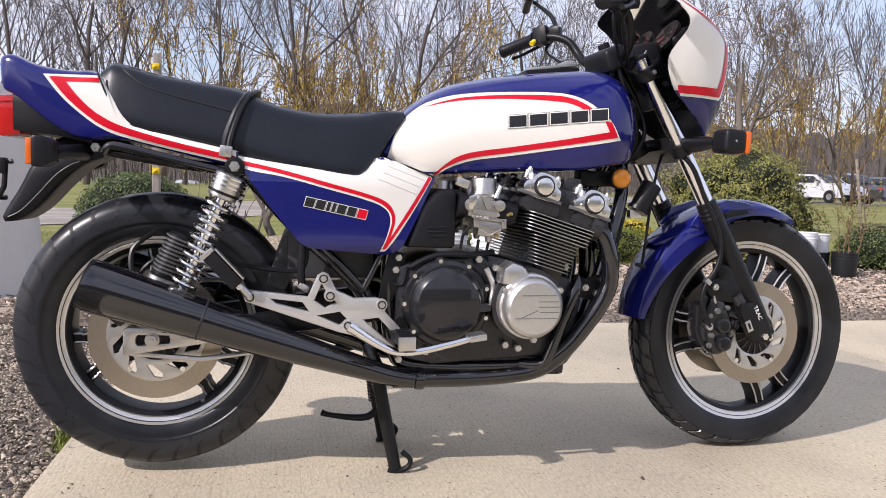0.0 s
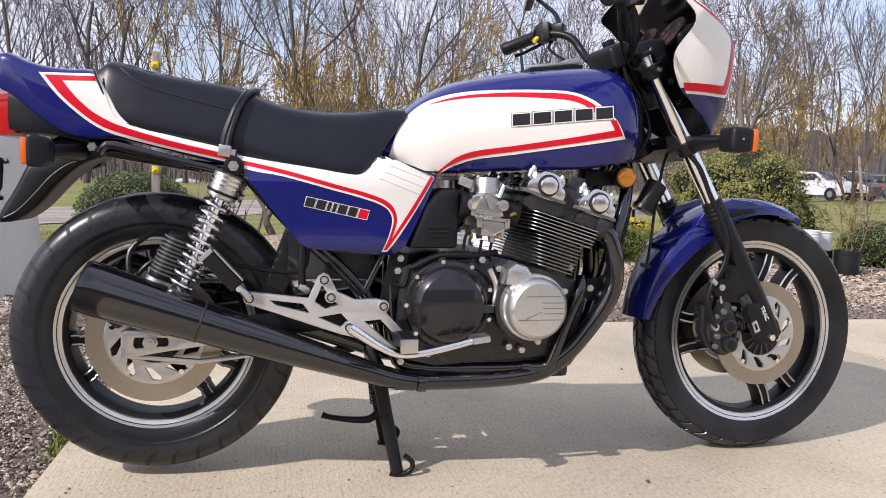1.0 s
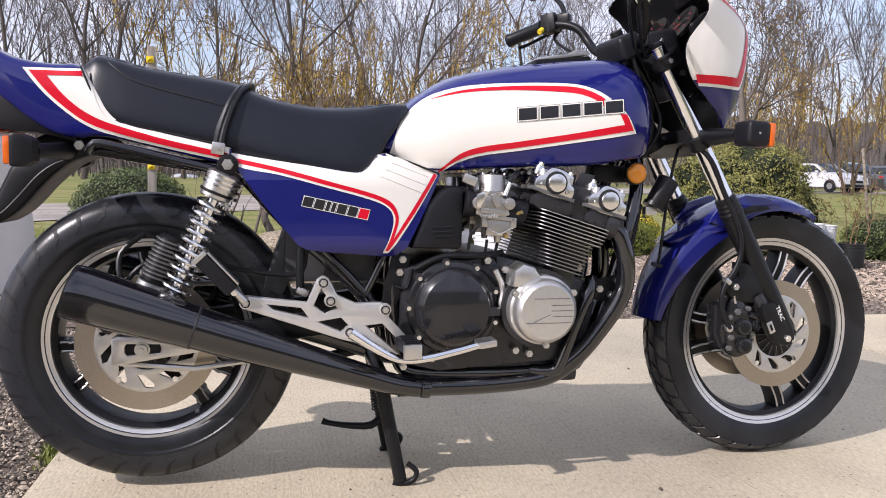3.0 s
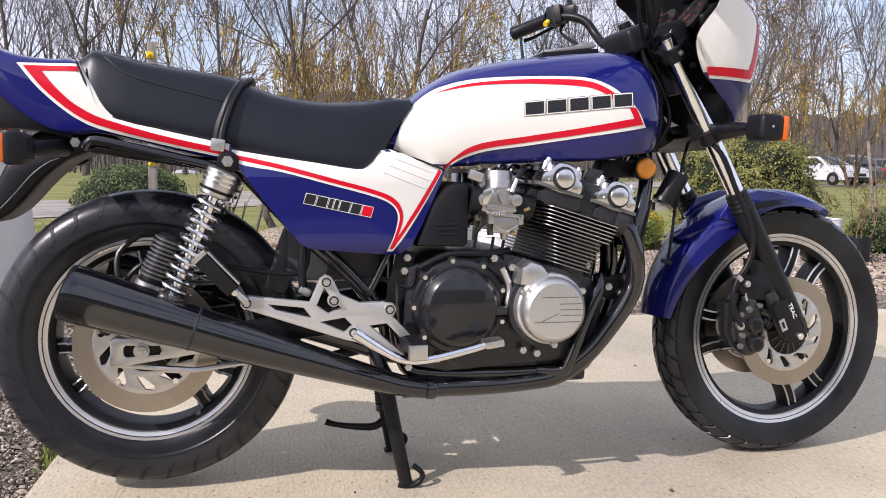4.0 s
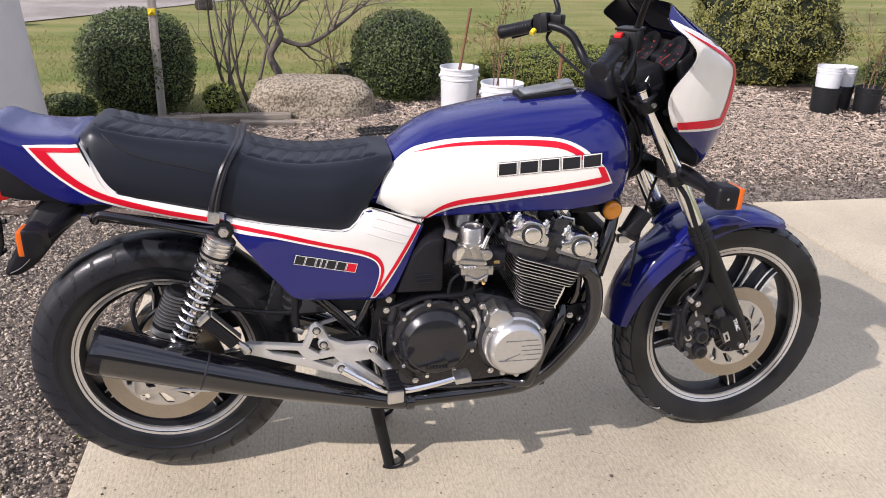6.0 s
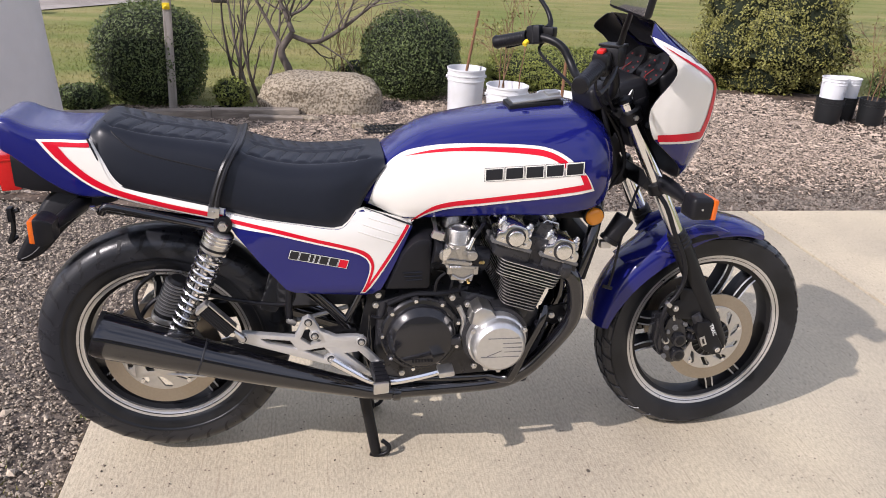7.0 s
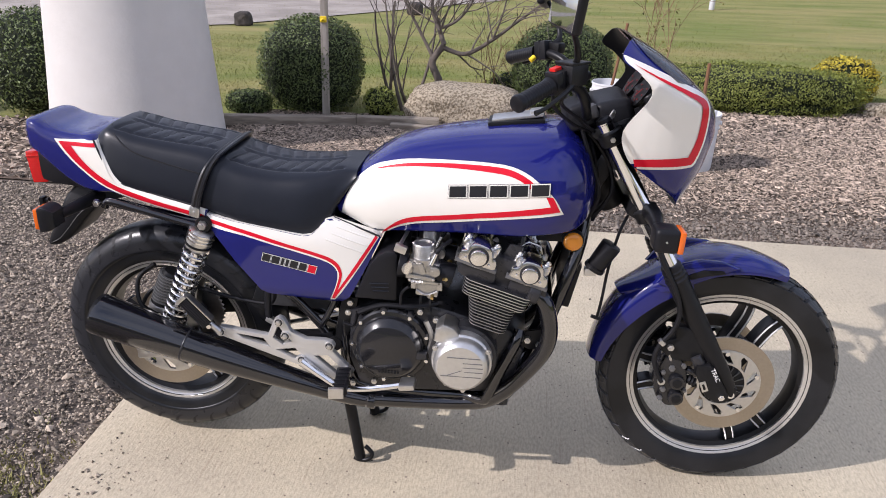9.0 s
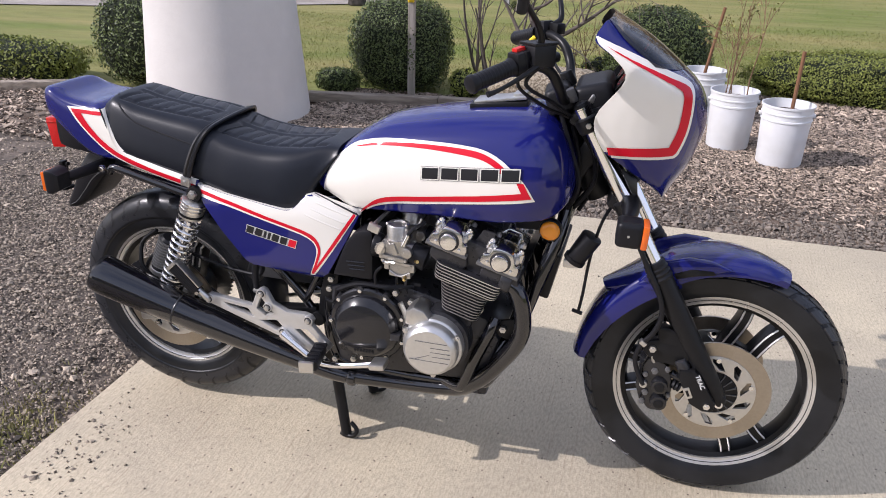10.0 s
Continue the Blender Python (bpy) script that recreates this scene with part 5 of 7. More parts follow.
    part("vent_hose", tube([(0.694, y - 0.030, 0.600), (0.676, y - 0.028, 0.580), (0.672, y - 0.02, 0.545)], 0.0035, 8, 4), M["plastic"], cb)
part("carb_linkage", tube([(0.668, -0.19, 0.70), (0.675, -0.10, 0.705), (0.675, 0.10, 0.705)], 0.005, 8), M["alu"], bike)
part("carb_linkage", box((0.672, -0.19, 0.695), (0.03, 0.015, 0.02), 0.003, (0, 20, 0)), M["alu"], bike)
for x0, x1 in ((0.72, 0.705), (0.745, 0.752)):
    part("drain_hose", tube([(x0, -0.165, 0.565), (x0 - 0.004, -0.16, 0.53), (x1, -0.15, 0.50)], 0.0035, 6, 3), M["plastic"], bike)
airbox = part("air_box", plate([(0.552, 0.546), (0.556, 0.560), (0.590, 0.640), (0.612, 0.668), (0.632, 0.679), (0.656, 0.679), (0.663, 0.672), (0.662, 0.552), (0.655, 0.545)], -0.180, 0.180, 0.010), M["plastic"], bike, "black plastic air box")
part("air_duct", box((0.655, 0, 0.65), (0.05, 0.30, 0.06), 0.01), M["plastic"], bike)
for i in range(3):
    part("vent_rib", tube([(0.592 + 0.004 * i, -0.1815, 0.592 - i * 0.010), (0.640, -0.1815, 0.594 - i * 0.010)], 0.0016, 6), M["vinyl"], airbox)

# ---- foot controls and stands ----
for s in (-1, 1):
    step = part("footrest_plate", plate([(0.197, 0.437), (0.206, 0.452), (0.33, 0.437), (0.350, 0.484), (0.362, 0.492), (0.374, 0.487), (0.392, 0.452), (0.43, 0.434), (0.478, 0.435), (0.498, 0.430), (0.505, 0.418), (0.500, 0.404),
                                         (0.552, 0.347), (0.538, 0.336), (0.486, 0.390), (0.452, 0.386), (0.522, 0.324), (0.508, 0.313), (0.425, 0.352), (0.40, 0.358), (0.212, 0.422), (0.20, 0.427)], s * 0.188, s * 0.206, 0.003,
                   [[(0.250, 0.4335), (0.318, 0.4255), (0.334, 0.404), (0.262, 0.423)], [(0.344, 0.430), (0.359, 0.466), (0.372, 0.445), (0.392, 0.424), (0.368, 0.413)], [(0.352, 0.396), (0.40, 0.404), (0.418, 0.385), (0.40, 0.374)]]),
                M["silver"], bike, "silver cast footrest hanger with triangular cut-outs")
    for p in ((0.207, 0.438), (0.363, 0.478), (0.378, 0.440), (0.492, 0.420), (0.418, 0.374)):
        part("boss", cyl((p[0], s * 0.20, p[1]), (p[0], s * 0.211, p[1]), 0.0135, 0.012, 18), M["silver"], step)
        part("washer", cyl((p[0], s * 0.210, p[1]), (p[0], s * 0.2118, p[1]), 0.0098, seg=18), M["engine"], step)
        bolt((p[0], s * 0.211, p[1]), 0.0075, (0, s, 0), 0.005, step, M["alu"])
    ppeg = part("pillion_peg", box((0.152, s * 0.222, 0.498), (0.092, 0.024, 0.030), 0.005, (0, 47, 0)), M["plastic"], bike, "folded rubber pillion footrest")
    part("peg_cap", box((0.120, s * 0.222, 0.532), (0.010, 0.028, 0.034), 0.003, (0, 47, 0)), M["alu"], ppeg)
    part("peg_hinge", tube([(0.178, s * 0.218, 0.470), (0.190, s * 0.216, 0.459), (0.205, s * 0.212, 0.442)], [0.010, 0.008, 0.010], 10), M["alu"], ppeg)
    part("peg_plate", box((0.1655, s * 0.222, 0.511), (0.086, 0.022, 0.004), 0.001, (0, 47, 0)), M["alu"], ppeg, "bare metal peg plate")
    part("hinge_pin", cyl((0.186, s * 0.205, 0.462), (0.186, s * 0.232, 0.462), 0.006, seg=12), M["polish"], ppeg)
    for i in range(4):
        part("peg_groove", box((0.152 + (i - 1.5) * 0.003, s * 0.2345, 0.498 + (i - 1.5) * 0.0055), (0.080, 0.002, 0.0018), 0.0, (0, 47, 0)), M["seam"], ppeg)
    peg = part("rider_peg", box((0.535, s * 0.262, 0.353), (0.034, 0.100, 0.026), 0.006, (0, 0, -s * 8)), M["plastic"], bike, "rubber rider footrest")
    part("peg_cap", box((0.533, s * 0.316, 0.353), (0.038, 0.010, 0.030), 0.003, (0, 0, -s * 8)), M["alu"], peg)
    for i in range(5):
        part("peg_rib", box((0.535, s * (0.225 + i * 0.018), 0.3665), (0.030, 0.006, 0.004), 0.001, (0, 0, -s * 8)), M["plastic"], peg)
    part("peg_pivot", cyl((0.540, s * 0.195, 0.350), (0.538, s * 0.222, 0.350), 0.012, seg=14), M["alu"], peg)
lever = part("brake_pedal", tube([(0.420, -0.216, 0.374), (0.470, -0.222, 0.342), (0.520, -0.232, 0.319), (0.570, -0.240, 0.320), (0.640, -0.246, 0.336), (0.690, -0.246, 0.349)], [0.013, 0.010, 0.0085, 0.0080, 0.0078, 0.0075], 14, 5), M["chrome"], bike, "chrome brake pedal")
part("pedal_pad", box((0.700, -0.250, 0.354), (0.040, 0.045, 0.015), 0.004, (0, -8, 0)), M["alu"], lever)
part("brake_switch", tube([(0.318, -0.145, 0.545), (0.316, -0.150, 0.49), (0.318, -0.150, 0.458)], 0.009, 10), M["plastic"], bike)
part("brake_switch", box((0.322, -0.15, 0.452), (0.026, 0.018, 0.016), 0.004, (0, 30, 0)), M["alu"], bike)
stand = part("centre_stand", cyl((0.498, -0.10, 0.255), (0.498, 0.10, 0.255), 0.016, seg=16), M["black"], bike, "black steel centre stand, lowered")
for s in (-1, 1):
    part("stand_leg", tube([(0.498, s * 0.075, 0.255), (0.515, s * 0.088, 0.16), (0.545, s * 0.112, 0.008)], [0.017, 0.016, 0.015], 14), M["black"], stand)
    part("stand_foot", tube([(0.528, s * 0.112, 0.006), (0.545, s * 0.118, 0.004), (0.572, s * 0.122, 0.012), (0.580, s * 0.120, 0.032), (0.560, s * 0.114, 0.050)], 0.0062, 10, 4), M["black"], stand)
part("stand_brace", cyl((0.512, -0.086, 0.175), (0.512, 0.086, 0.175), 0.010, seg=12), M["black"], stand)
part("stand_tang", tube([(0.528, 0.092, 0.10), (0.50, 0.085, 0.078), (0.45, 0.10, 0.074), (0.40, 0.114, 0.078), (0.380, 0.118, 0.084)], [0.010, 0.010, 0.0085, 0.007, 0.009], 10, 3), M["black"], stand)
sp = []
for i in range(12 * 10):
    t = 2 * math.pi * i / 10
    sp.append((0.482 + 0.01 * i / 120 + 0.0075 * math.cos(t), -0.06 + 0.0075 * math.sin(t), 0.25 - 0.09 * i / 120))
part("stand_spring", tube(sp, 0.002, 5), M["engine"], stand)
part("side_stand", tube([(0.50, 0.165, 0.26), (0.40, 0.175, 0.235), (0.27, 0.175, 0.222)], [0.014, 0.012, 0.010], 10), M["black"], bike)

# ---- front end ----
before_steer = set(bpy.data.objects)
F0, F1 = Vector((1.125, 0, 1.006)), Vector((1.517, 0, 0.312))
FD = (F1 - F0).normalized()
for s in (-1, 1):
    y = Vector((0, s * 0.110, 0))

    def along(q):
        return F0 + FD * q + y

    fork = part("fork_leg", tube([along(q) for q in (0.405, 0.43, 0.50, 0.60, 0.72, 0.765, 0.80)], [0.0255, 0.027, 0.027, 0.0265, 0.0255, 0.023, 0.018], 24), M["black"], bike, "black fork leg with chrome stanchion")
    part("stanchion", tube([along(0.0), along(0.42)], 0.0195, 24), M["chrome"], fork, "chrome stanchion tube")
    part("dust_boot", tube([along(0.395 + 0.006 * i) for i in range(9)], [0.0235, 0.026, 0.0245, 0.0275, 0.0255, 0.0285, 0.0265, 0.0295, 0.028], 24), M["plastic"], fork)
    part("fork_cap", tube([along(-0.012), along(-0.008), along(0.004)], [0.008, 0.016, 0.020], 16), M["black"], fork)
    part("axle_clamp", box((1.507, s * 0.110, 0.320), (0.034, 0.034, 0.046), 0.008, (0, 30, 0)), M["black"], fork)
    # forked lug that carries the caliper, with its white lettering
    part("anti_dive_unit", plate([(1.412, 0.404), (1.446, 0.408), (1.462, 0.392), (1.505, 0.322), (1.500, 0.302), (1.476, 0.300), (1.446, 0.316), (1.412, 0.382)], s * 0.118, s * 0.146, 0.005), M["black"], fork)
    part("unit_cap", cyl((1.424, s * 0.126, 0.400), (1.410, s * 0.126, 0.424), 0.016, 0.014, 18, 0.003), M["engine"], fork)
    part("unit_ring", cyl((1.432, s * 0.126, 0.390), (1.427, s * 0.126, 0.397), 0.0185, seg=18), M["alu"], fork)
    bolt((1.484, s * 0.146, 0.319), 0.0095, (0, s, 0), 0.006, fork, M["polish"])
    part("caliper_bracket", plate(curvy([(1.350, 0.505), (1.385, 0.500), (1.415, 0.470), (1.432, 0.430), (1.425, 0.404), (1.395, 0.405), (1.352, 0.412), (1.328, 0.428), (1.322, 0.446), (1.332, 0.462), (1.355, 0.470)], 1.0), s * 0.100, s * 0.128, 0.006), M["black"], fork)
    bolt((1.344, s * 0.128, 0.446), 0.0095, (0, s, 0), 0.008, fork, M["alu"])
    cal = part("front_caliper", plate(curvy([(1.338, 0.418), (1.372, 0.412), (1.392, 0.385), (1.402, 0.345), (1.398, 0.300), (1.382, 0.276), (1.356, 0.272), (1.340, 0.290), (1.330, 0.330), (1.326, 0.380)], 1.0), s * 0.078, s * 0.124, 0.007), M["cover_black"], bike, "black twin-piston brake caliper")
    part("pad_carrier", plate([(1.322, 0.395), (1.340, 0.402), (1.346, 0.30), (1.330, 0.292), (1.318, 0.33)], s * 0.048, s * 0.115, 0.004), M["cover_black"], cal)
    for q in ((1.372, 0.347), (1.375, 0.301)):
        part("piston_housing", cyl((q[0], s * 0.118, q[1]), (q[0], s * 0.138, q[1]), 0.0215, 0.0195, 24, 0.003), M["cover_black"], cal)
        part("piston_cap", cyl((q[0], s * 0.137, q[1]), (q[0], s * 0.1405, q[1]), 0.0125, seg=16, bev=0.002), M["black"], cal)
    for q, rr in (((1.357, 0.384), 0.009), ((1.336, 0.372), 0.007), ((1.341, 0.322), 0.008), ((1.336, 0.296), 0.0075), ((1.396, 0.322), 0.006), ((1.386, 0.392), 0.007)):
        bolt((q[0], s * 0.122, q[1]), rr, (0, s, 0), 0.008, cal, M["fin_dark"])
    part("slide_pin", cyl((1.396, s * 0.114, 0.378), (1.424, s * 0.118, 0.366), 0.0105, 0.009, 14, 0.002), M["cover_black"], cal)
    part("pin_boot", tube([(1.400 + 0.004 * i, s * 0.116, 0.352 - 0.002 * i) for i in range(6)], [0.010, 0.013, 0.010, 0.013, 0.010, 0.012], 14), M["plastic"], cal)
    part("caliper_label", box((1.437, s * 0.1465, 0.347), (0.016, 0.002, 0.030), 0.001, (0, -24, 0)), M["alu"], fork)
    part("label_slot", box((1.437, s * 0.1478, 0.347), (0.006, 0.001, 0.016), 0.0, (0, -24, 0)), M["black"], fork)
    part("bleed_nipple", cyl((1.352, s * 0.12, 0.405), (1.345, s * 0.126, 0.424), 0.005, 0.003, 8), M["alu"], cal)
    part("banjo", cyl((1.334, s * 0.118, 0.345), (1.334, s * 0.132, 0.345), 0.0095, seg=14, bev=0.002), M["alu"], cal)
    part("brake_line", tube([(1.334, s * 0.129, 0.345), (1.318, s * 0.130, 0.375), (1.307, s * 0.131, 0.415), (1.318, s * 0.132, 0.456), (1.340, s * 0.135, 0.490), (1.353, s * 0.136, 0.537), (1.340, s * 0.138, 0.594), (1.300, s * 0.138, 0.67), (1.26, s * 0.136, 0.75), (1.22, s * 0.10, 0.80)], 0.0062, 10, 5), M["plastic"], fork)
    part("hose_clamp", box((1.320, s * 0.132, 0.460), (0.018, 0.016, 0.012), 0.003, (0, 40, 0)), M["alu"], fork)
    for q in (0.04, 0.247):
        part("clamp_collar", tube([along(q - 0.017), along(q - 0.014), along(q + 0.014), along(q + 0.017)], [0.026, 0.030, 0.030, 0.026], 22), M["black"], bike)
        bolt(along(q) + Vector((0, s * 0.029, 0)), 0.007, (0, s, 0), 0.006)
    # turn signal on its rubber stalk
    part("signal_stalk", tube([(1.252, s * 0.130, 0.800), (1.253, s * 0.18, 0.800), (1.248, s * 0.235, 0.798), (1.244, s * 0.262, 0.797)], [0.022, 0.019, 0.014, 0.012], 16, 2), M["plastic"], bike)
    sig = part("front_signal", box((1.252, s * 0.298, 0.796), (0.054, 0.060, 0.054), 0.012, (0, 3, 0), segs=3), M["plastic"], bike, "black front turn signal with orange lens")
    part("lens", box((1.283, s * 0.298, 0.794), (0.014, 0.058, 0.051), 0.005, (0, 3, 0)), M["orange"], sig, "orange lens")
    bolt((1.250, s * 0.328, 0.796), 0.003, (0, s, 0), 0.001, sig)
    # round side marker
    mk = part("side_marker", cyl((1.085, s * 0.108, 0.717), (1.085, s * 0.128, 0.717), 0.027, 0.027, 28, 0.003), M["black"], bike)
    part("marker_lens", lathe([(0.0, s * 0.1395), (0.012, s * 0.139), (0.020, s * 0.136), (0.0235, s * 0.131), (0.0235, s * 0.124), (0.0, s * 0.124)], (1.085, 0, 0.717), 28, False), M["amber"], mk, "round amber marker lens")
# writing on the fork lug
txt = bpy.data.curves.new("lettering", "FONT")
txt.body, txt.size, txt.extrude = "TRAC", 0.0155, 0.0004
tob = bpy.data.objects.new("lettering", txt)
scene.collection.objects.link(tob)
tm = bpy.data.meshes.new_from_object(tob)
bpy.data.objects.remove(tob)
tm.transform(Matrix.Translation((1.4475, -0.1466, 0.396)) @ Euler((radians(90), radians(62), 0)).to_matrix().to_4x4())
tm.materials.append(M["text_white"])
part("lettering", tm, M["text_white"], bike, "white lettering on the fork leg")
for q, t in ((0.04, 0.034), (0.247, 0.042)):
    c = F0 + FD * q
    part("fork_yoke", box(c - FD.cross(Vector((0, 1, 0))) * 0.0 + Vector((-0.012, 0, 0)), (0.06, 0.235, t), 0.008, (0, 29.5, 0)), M["black"], bike)

# front mudguard: a rear shell and an upper shell whose lip stands proud of it
def guard_shell(a0, a1, radius, width, skirt, n=26):
    rings = []
    for i in range(n + 1):
        f = i / n
        t, R, w, drop = radians(a0 + (a1 - a0) * f), radius(f), width(f), skirt(f)
        prof = [(-1.0, -drop), (-0.99, -drop * 0.45), (-0.91, -0.012), (-0.72, -0.003), (-0.35, 0.002), (0, 0.003), (0.35, 0.002), (0.72, -0.003), (0.91, -0.012), (0.99, -drop * 0.45), (1.0, -drop),
                (0.95, -drop), (0.93, -drop * 0.5), (0.86, -0.016), (0, -0.003), (-0.86, -0.016), (-0.93, -drop * 0.5), (-0.95, -drop)]
        rings.append([Vector((FRONT.x + (R + h) * math.cos(t), a * w, FRONT.z + (R + h) * math.sin(t))) for a, h in prof])
    return rings_to(bmesh.new(), rings)


fend = part("front_mudguard", guard_shell(173, 112, lambda f: 0.350 + 0.004 * f, lambda f: 0.060 + 0.018 * math.sin(f * 1.5), lambda f: 0.030 + 0.034 * math.sin(f * 1.8)), M["blue"], bike, "glossy blue front mudguard", 72)
part("upper_shell", guard_shell(141, 66, lambda f: 0.352 + 0.022 * max(0, 1 - f * 5.5) ** 1.5 + 0.004 * math.sin(f * 3) - 0.016 * max(0, f - 0.55) / 0.45,
     lambda f: 0.040 + 0.042 * min(1, f * 4.5) - 0.034 * max(0, (f - 0.55) / 0.45) ** 1.6, lambda f: 0.014 + 0.040 * min(1, f * 3) * (1 - 0.72 * max(0, (f - 0.35) / 0.65))), M["blue"], fend, "raised upper shell", 72)
for s in (-1, 1):
    part("fork_brace", plate([(1.30, 0.600), (1.335, 0.648), (1.40, 0.668), (1.455, 0.664), (1.50, 0.648), (1.46, 0.632), (1.39, 0.618), (1.34, 0.585)], s * 0.070, s * 0.088, 0.006), M["blue"], fend)
    # black plate laid on the brace for the shade inside its slot
    part("slot", plate([(1.372, 0.626), (1.41, 0.642), (1.458, 0.642), (1.466, 0.634), (1.42, 0.626), (1.378, 0.614)], s * 0.0875, s * 0.0895, 0.0006), M["black"], fend)

# fairing
CENTRE = [(1.172, 1.198), (1.258, 1.150), (1.334, 1.093), (1.384, 1.044), (1.400, 0.985), (1.392, 0.935), (1.374, 0.880), (1.344, 0.832), (1.326, 0.792)]
EDGE = [(1.158, 1.191, 0.142), (1.142, 1.156, 0.176), (1.182, 1.126, 0.186), (1.210, 1.082, 0.187), (1.157, 1.002, 0.186), (1.176, 0.935, 0.176), (1.220, 0.898, 0.160), (1.284, 0.848, 0.128), (1.322, 0.806, 0.070)]
nose = spline([(x, 0, z) for x, z in CENTRE], 5)
edge = spline([(x, -w, z) for x, z, w in EDGE], 5)
bm = bmesh.new()
outer, inner_rows = [], []
for a, b in zip(nose, edge):
    row = []
    for j in range(25):
        t = math.pi * j / 24
        y = -math.cos(t)
        sy, sx = abs(y) ** (2 / 2.35), abs(math.sin(t)) ** (2 / 2.35)
        row.append(Vector((b.x + (a.x - b.x) * sx, abs(b.y) * sy * (1 if y > 0 else -1), b.z + (a.z - b.z) * sx)))
    outer.append(row)
    mid = Vector((b.x, 0, b.z))
    inner_rows.append([q + (mid - q).normalized() * 0.004 if (mid - q).length > 0.01 else q.copy() for q in row])
vo = [[bm.verts.new(q) for q in r] for r in outer]
vi = [[bm.verts.new(q) for q in r] for r in inner_rows]
for grid, flip in ((vo, False), (vi, True)):
    for r0, r1 in zip(grid, grid[1:]):
        for j in range(24):
            if 5 <= j < 19 and r0 in grid[:9]:
                continue
            f = (r0[j], r0[j + 1], r1[j + 1], r1[j])
            bm.faces.new(tuple(reversed(f)) if flip else f)
for a, b in ((vo[0], vi[0]), (vo[-1], vi[-1])):
    for j in range(24):
        if a is vo[0] and 5 <= j < 19:
            continue
        bm.faces.new((a[j], a[j + 1], b[j + 1], b[j]))
for j in (0, 24):
    for i in range(len(vo) - 1):
        bm.faces.new((vo[i][j], vo[i + 1][j], vi[i + 1][j], vi[i][j]))
fair = part("fairing", bm, M["blue"], bike, "blue and white handlebar fairing with smoked screen", 60)
T_FAIR = tree_of(fair.data)
fair.data.materials.append(M["white"])
fair.data.materials.append(M["plastic"])
for f in fair.data.polygons:
    if 0.93 < f.center.z < 1.125 and f.normal.y * f.center.y > 0 and min((Vector((q.x, 0, q.z)) - Vector((f.center.x, 0, f.center.z))).length for q in edge) < 0.032:
        f.material_index = 1
    elif f.normal.dot(f.center - Vector((1.12, 0, f.center.z))) < 0:
        f.material_index = 2
both("white_panel", [(1.141, 1.166), (1.22, 1.134), (1.30, 1.097), (1.346, 1.071), (1.356, 1.045), (1.354, 0.975), (1.339, 0.924), (1.328, 0.914), (1.200, 0.914), (1.188, 0.94), (1.172, 0.97), (1.161, 1.002),
                     (1.190, 1.038), (1.213, 1.080), (1.206, 1.104), (1.178, 1.130), (1.150, 1.150)], T_FAIR, M["white"], fair, 0.002, step=0.008)
both("red_stripe", [(1.193, 0.9205), (1.324, 0.9205), (1.333, 0.928), (1.348, 0.977), (1.350, 1.043), (1.341, 1.065), (1.298, 1.087), (1.21, 1.126), (1.165, 1.147), (1.21, 1.1225), (1.293, 1.080), (1.326, 1.060), (1.332, 1.04),
                    (1.329, 0.982), (1.315, 0.940), (1.187, 0.938)], T_FAIR, M["red"], fair, 0.0034, step=0.008)
# smoked screen set in the top of the fairing
bm = bmesh.new()
grid = []
for i in range(0, 11):
    row = []
    for j in range(4, 21):
        p = outer[i][j]
        mid = Vector((edge[i].x, 0, edge[i].z))
        row.append(bm.verts.new(p + (p - mid).normalized() * 0.0022 + Vector((0, 0, 0.001))))
    grid.append(row)
for r0, r1 in zip(grid, grid[1:]):
    for j in range(len(r0) - 1):
        bm.faces.new((r0[j], r0[j + 1], r1[j + 1], r1[j]))
part("screen", bm, M["screen"], fair, "dark smoked screen", 60)
part("headlight", lathe([(0.0, 0.0), (0.06, 0.0), (0.075, -0.02), (0.078, -0.10), (0.0, -0.12)], (1.372, 0, 0.985), 36, False, axis="x"), M["chrome"], bike, "round headlight")
part("fairing_stay", tube([(1.19, -0.12, 0.95), (1.22, -0.06, 0.93), (1.22, 0.06, 0.93), (1.19, 0.12, 0.95)], 0.008, 8), M["black"], bike)

# instruments
pod = part("instrument_panel", box((1.256, 0, 1.050), (0.075, 0.235, 0.085), 0.016, (0, -32, 0), segs=3), M["plastic"], bike, "black instrument panel with red dial marks")
for y in (-0.065, 0.065):
    n = Vector((-0.848, 0, 0.53))
    c = Vector((1.223, y, 1.071))
    d = part("dial", cyl(c, c + n * 0.010, 0.046, 0.046, 32, 0.003), M["dial"], pod)
    part("dial_bezel", tube([c + n * 0.004, c + n * 0.012, c + n * 0.012, c + n * 0.009], [0.048, 0.049, 0.045, 0.044], 32), M["black"], d)
    a, b = Vector((0, 1, 0)), n.cross(Vector((0, 1, 0)))
    for k in range(9):
        t = radians(-40 + 32.5 * k)
        p = c + n * 0.0108 + (a * math.cos(t) + b * math.sin(t)) * 0.032
        part("tick", box(p, (0.003, 0.007, 0.007), 0.0), M["dial_red"], d)
    part("needle", tube([c + n * 0.012, c + n * 0.012 + a * 0.02 + b * 0.022], 0.0015, 5), M["dial_red"], d)
pad = part("bar_cover", box((1.070, -0.030, 1.012), (0.070, 0.130, 0.058), 0.014, (0, -24, 4), segs=3, taper=(0.8, 0.9)), M["plastic"], bike, "black cover over the middle of the handlebar")
part("cover_clip", box((1.100, -0.088, 1.026), (0.020, 0.026, 0.032), 0.005, (0, -24, 10)), M["grey_box"], pad, "dusty grey clip")
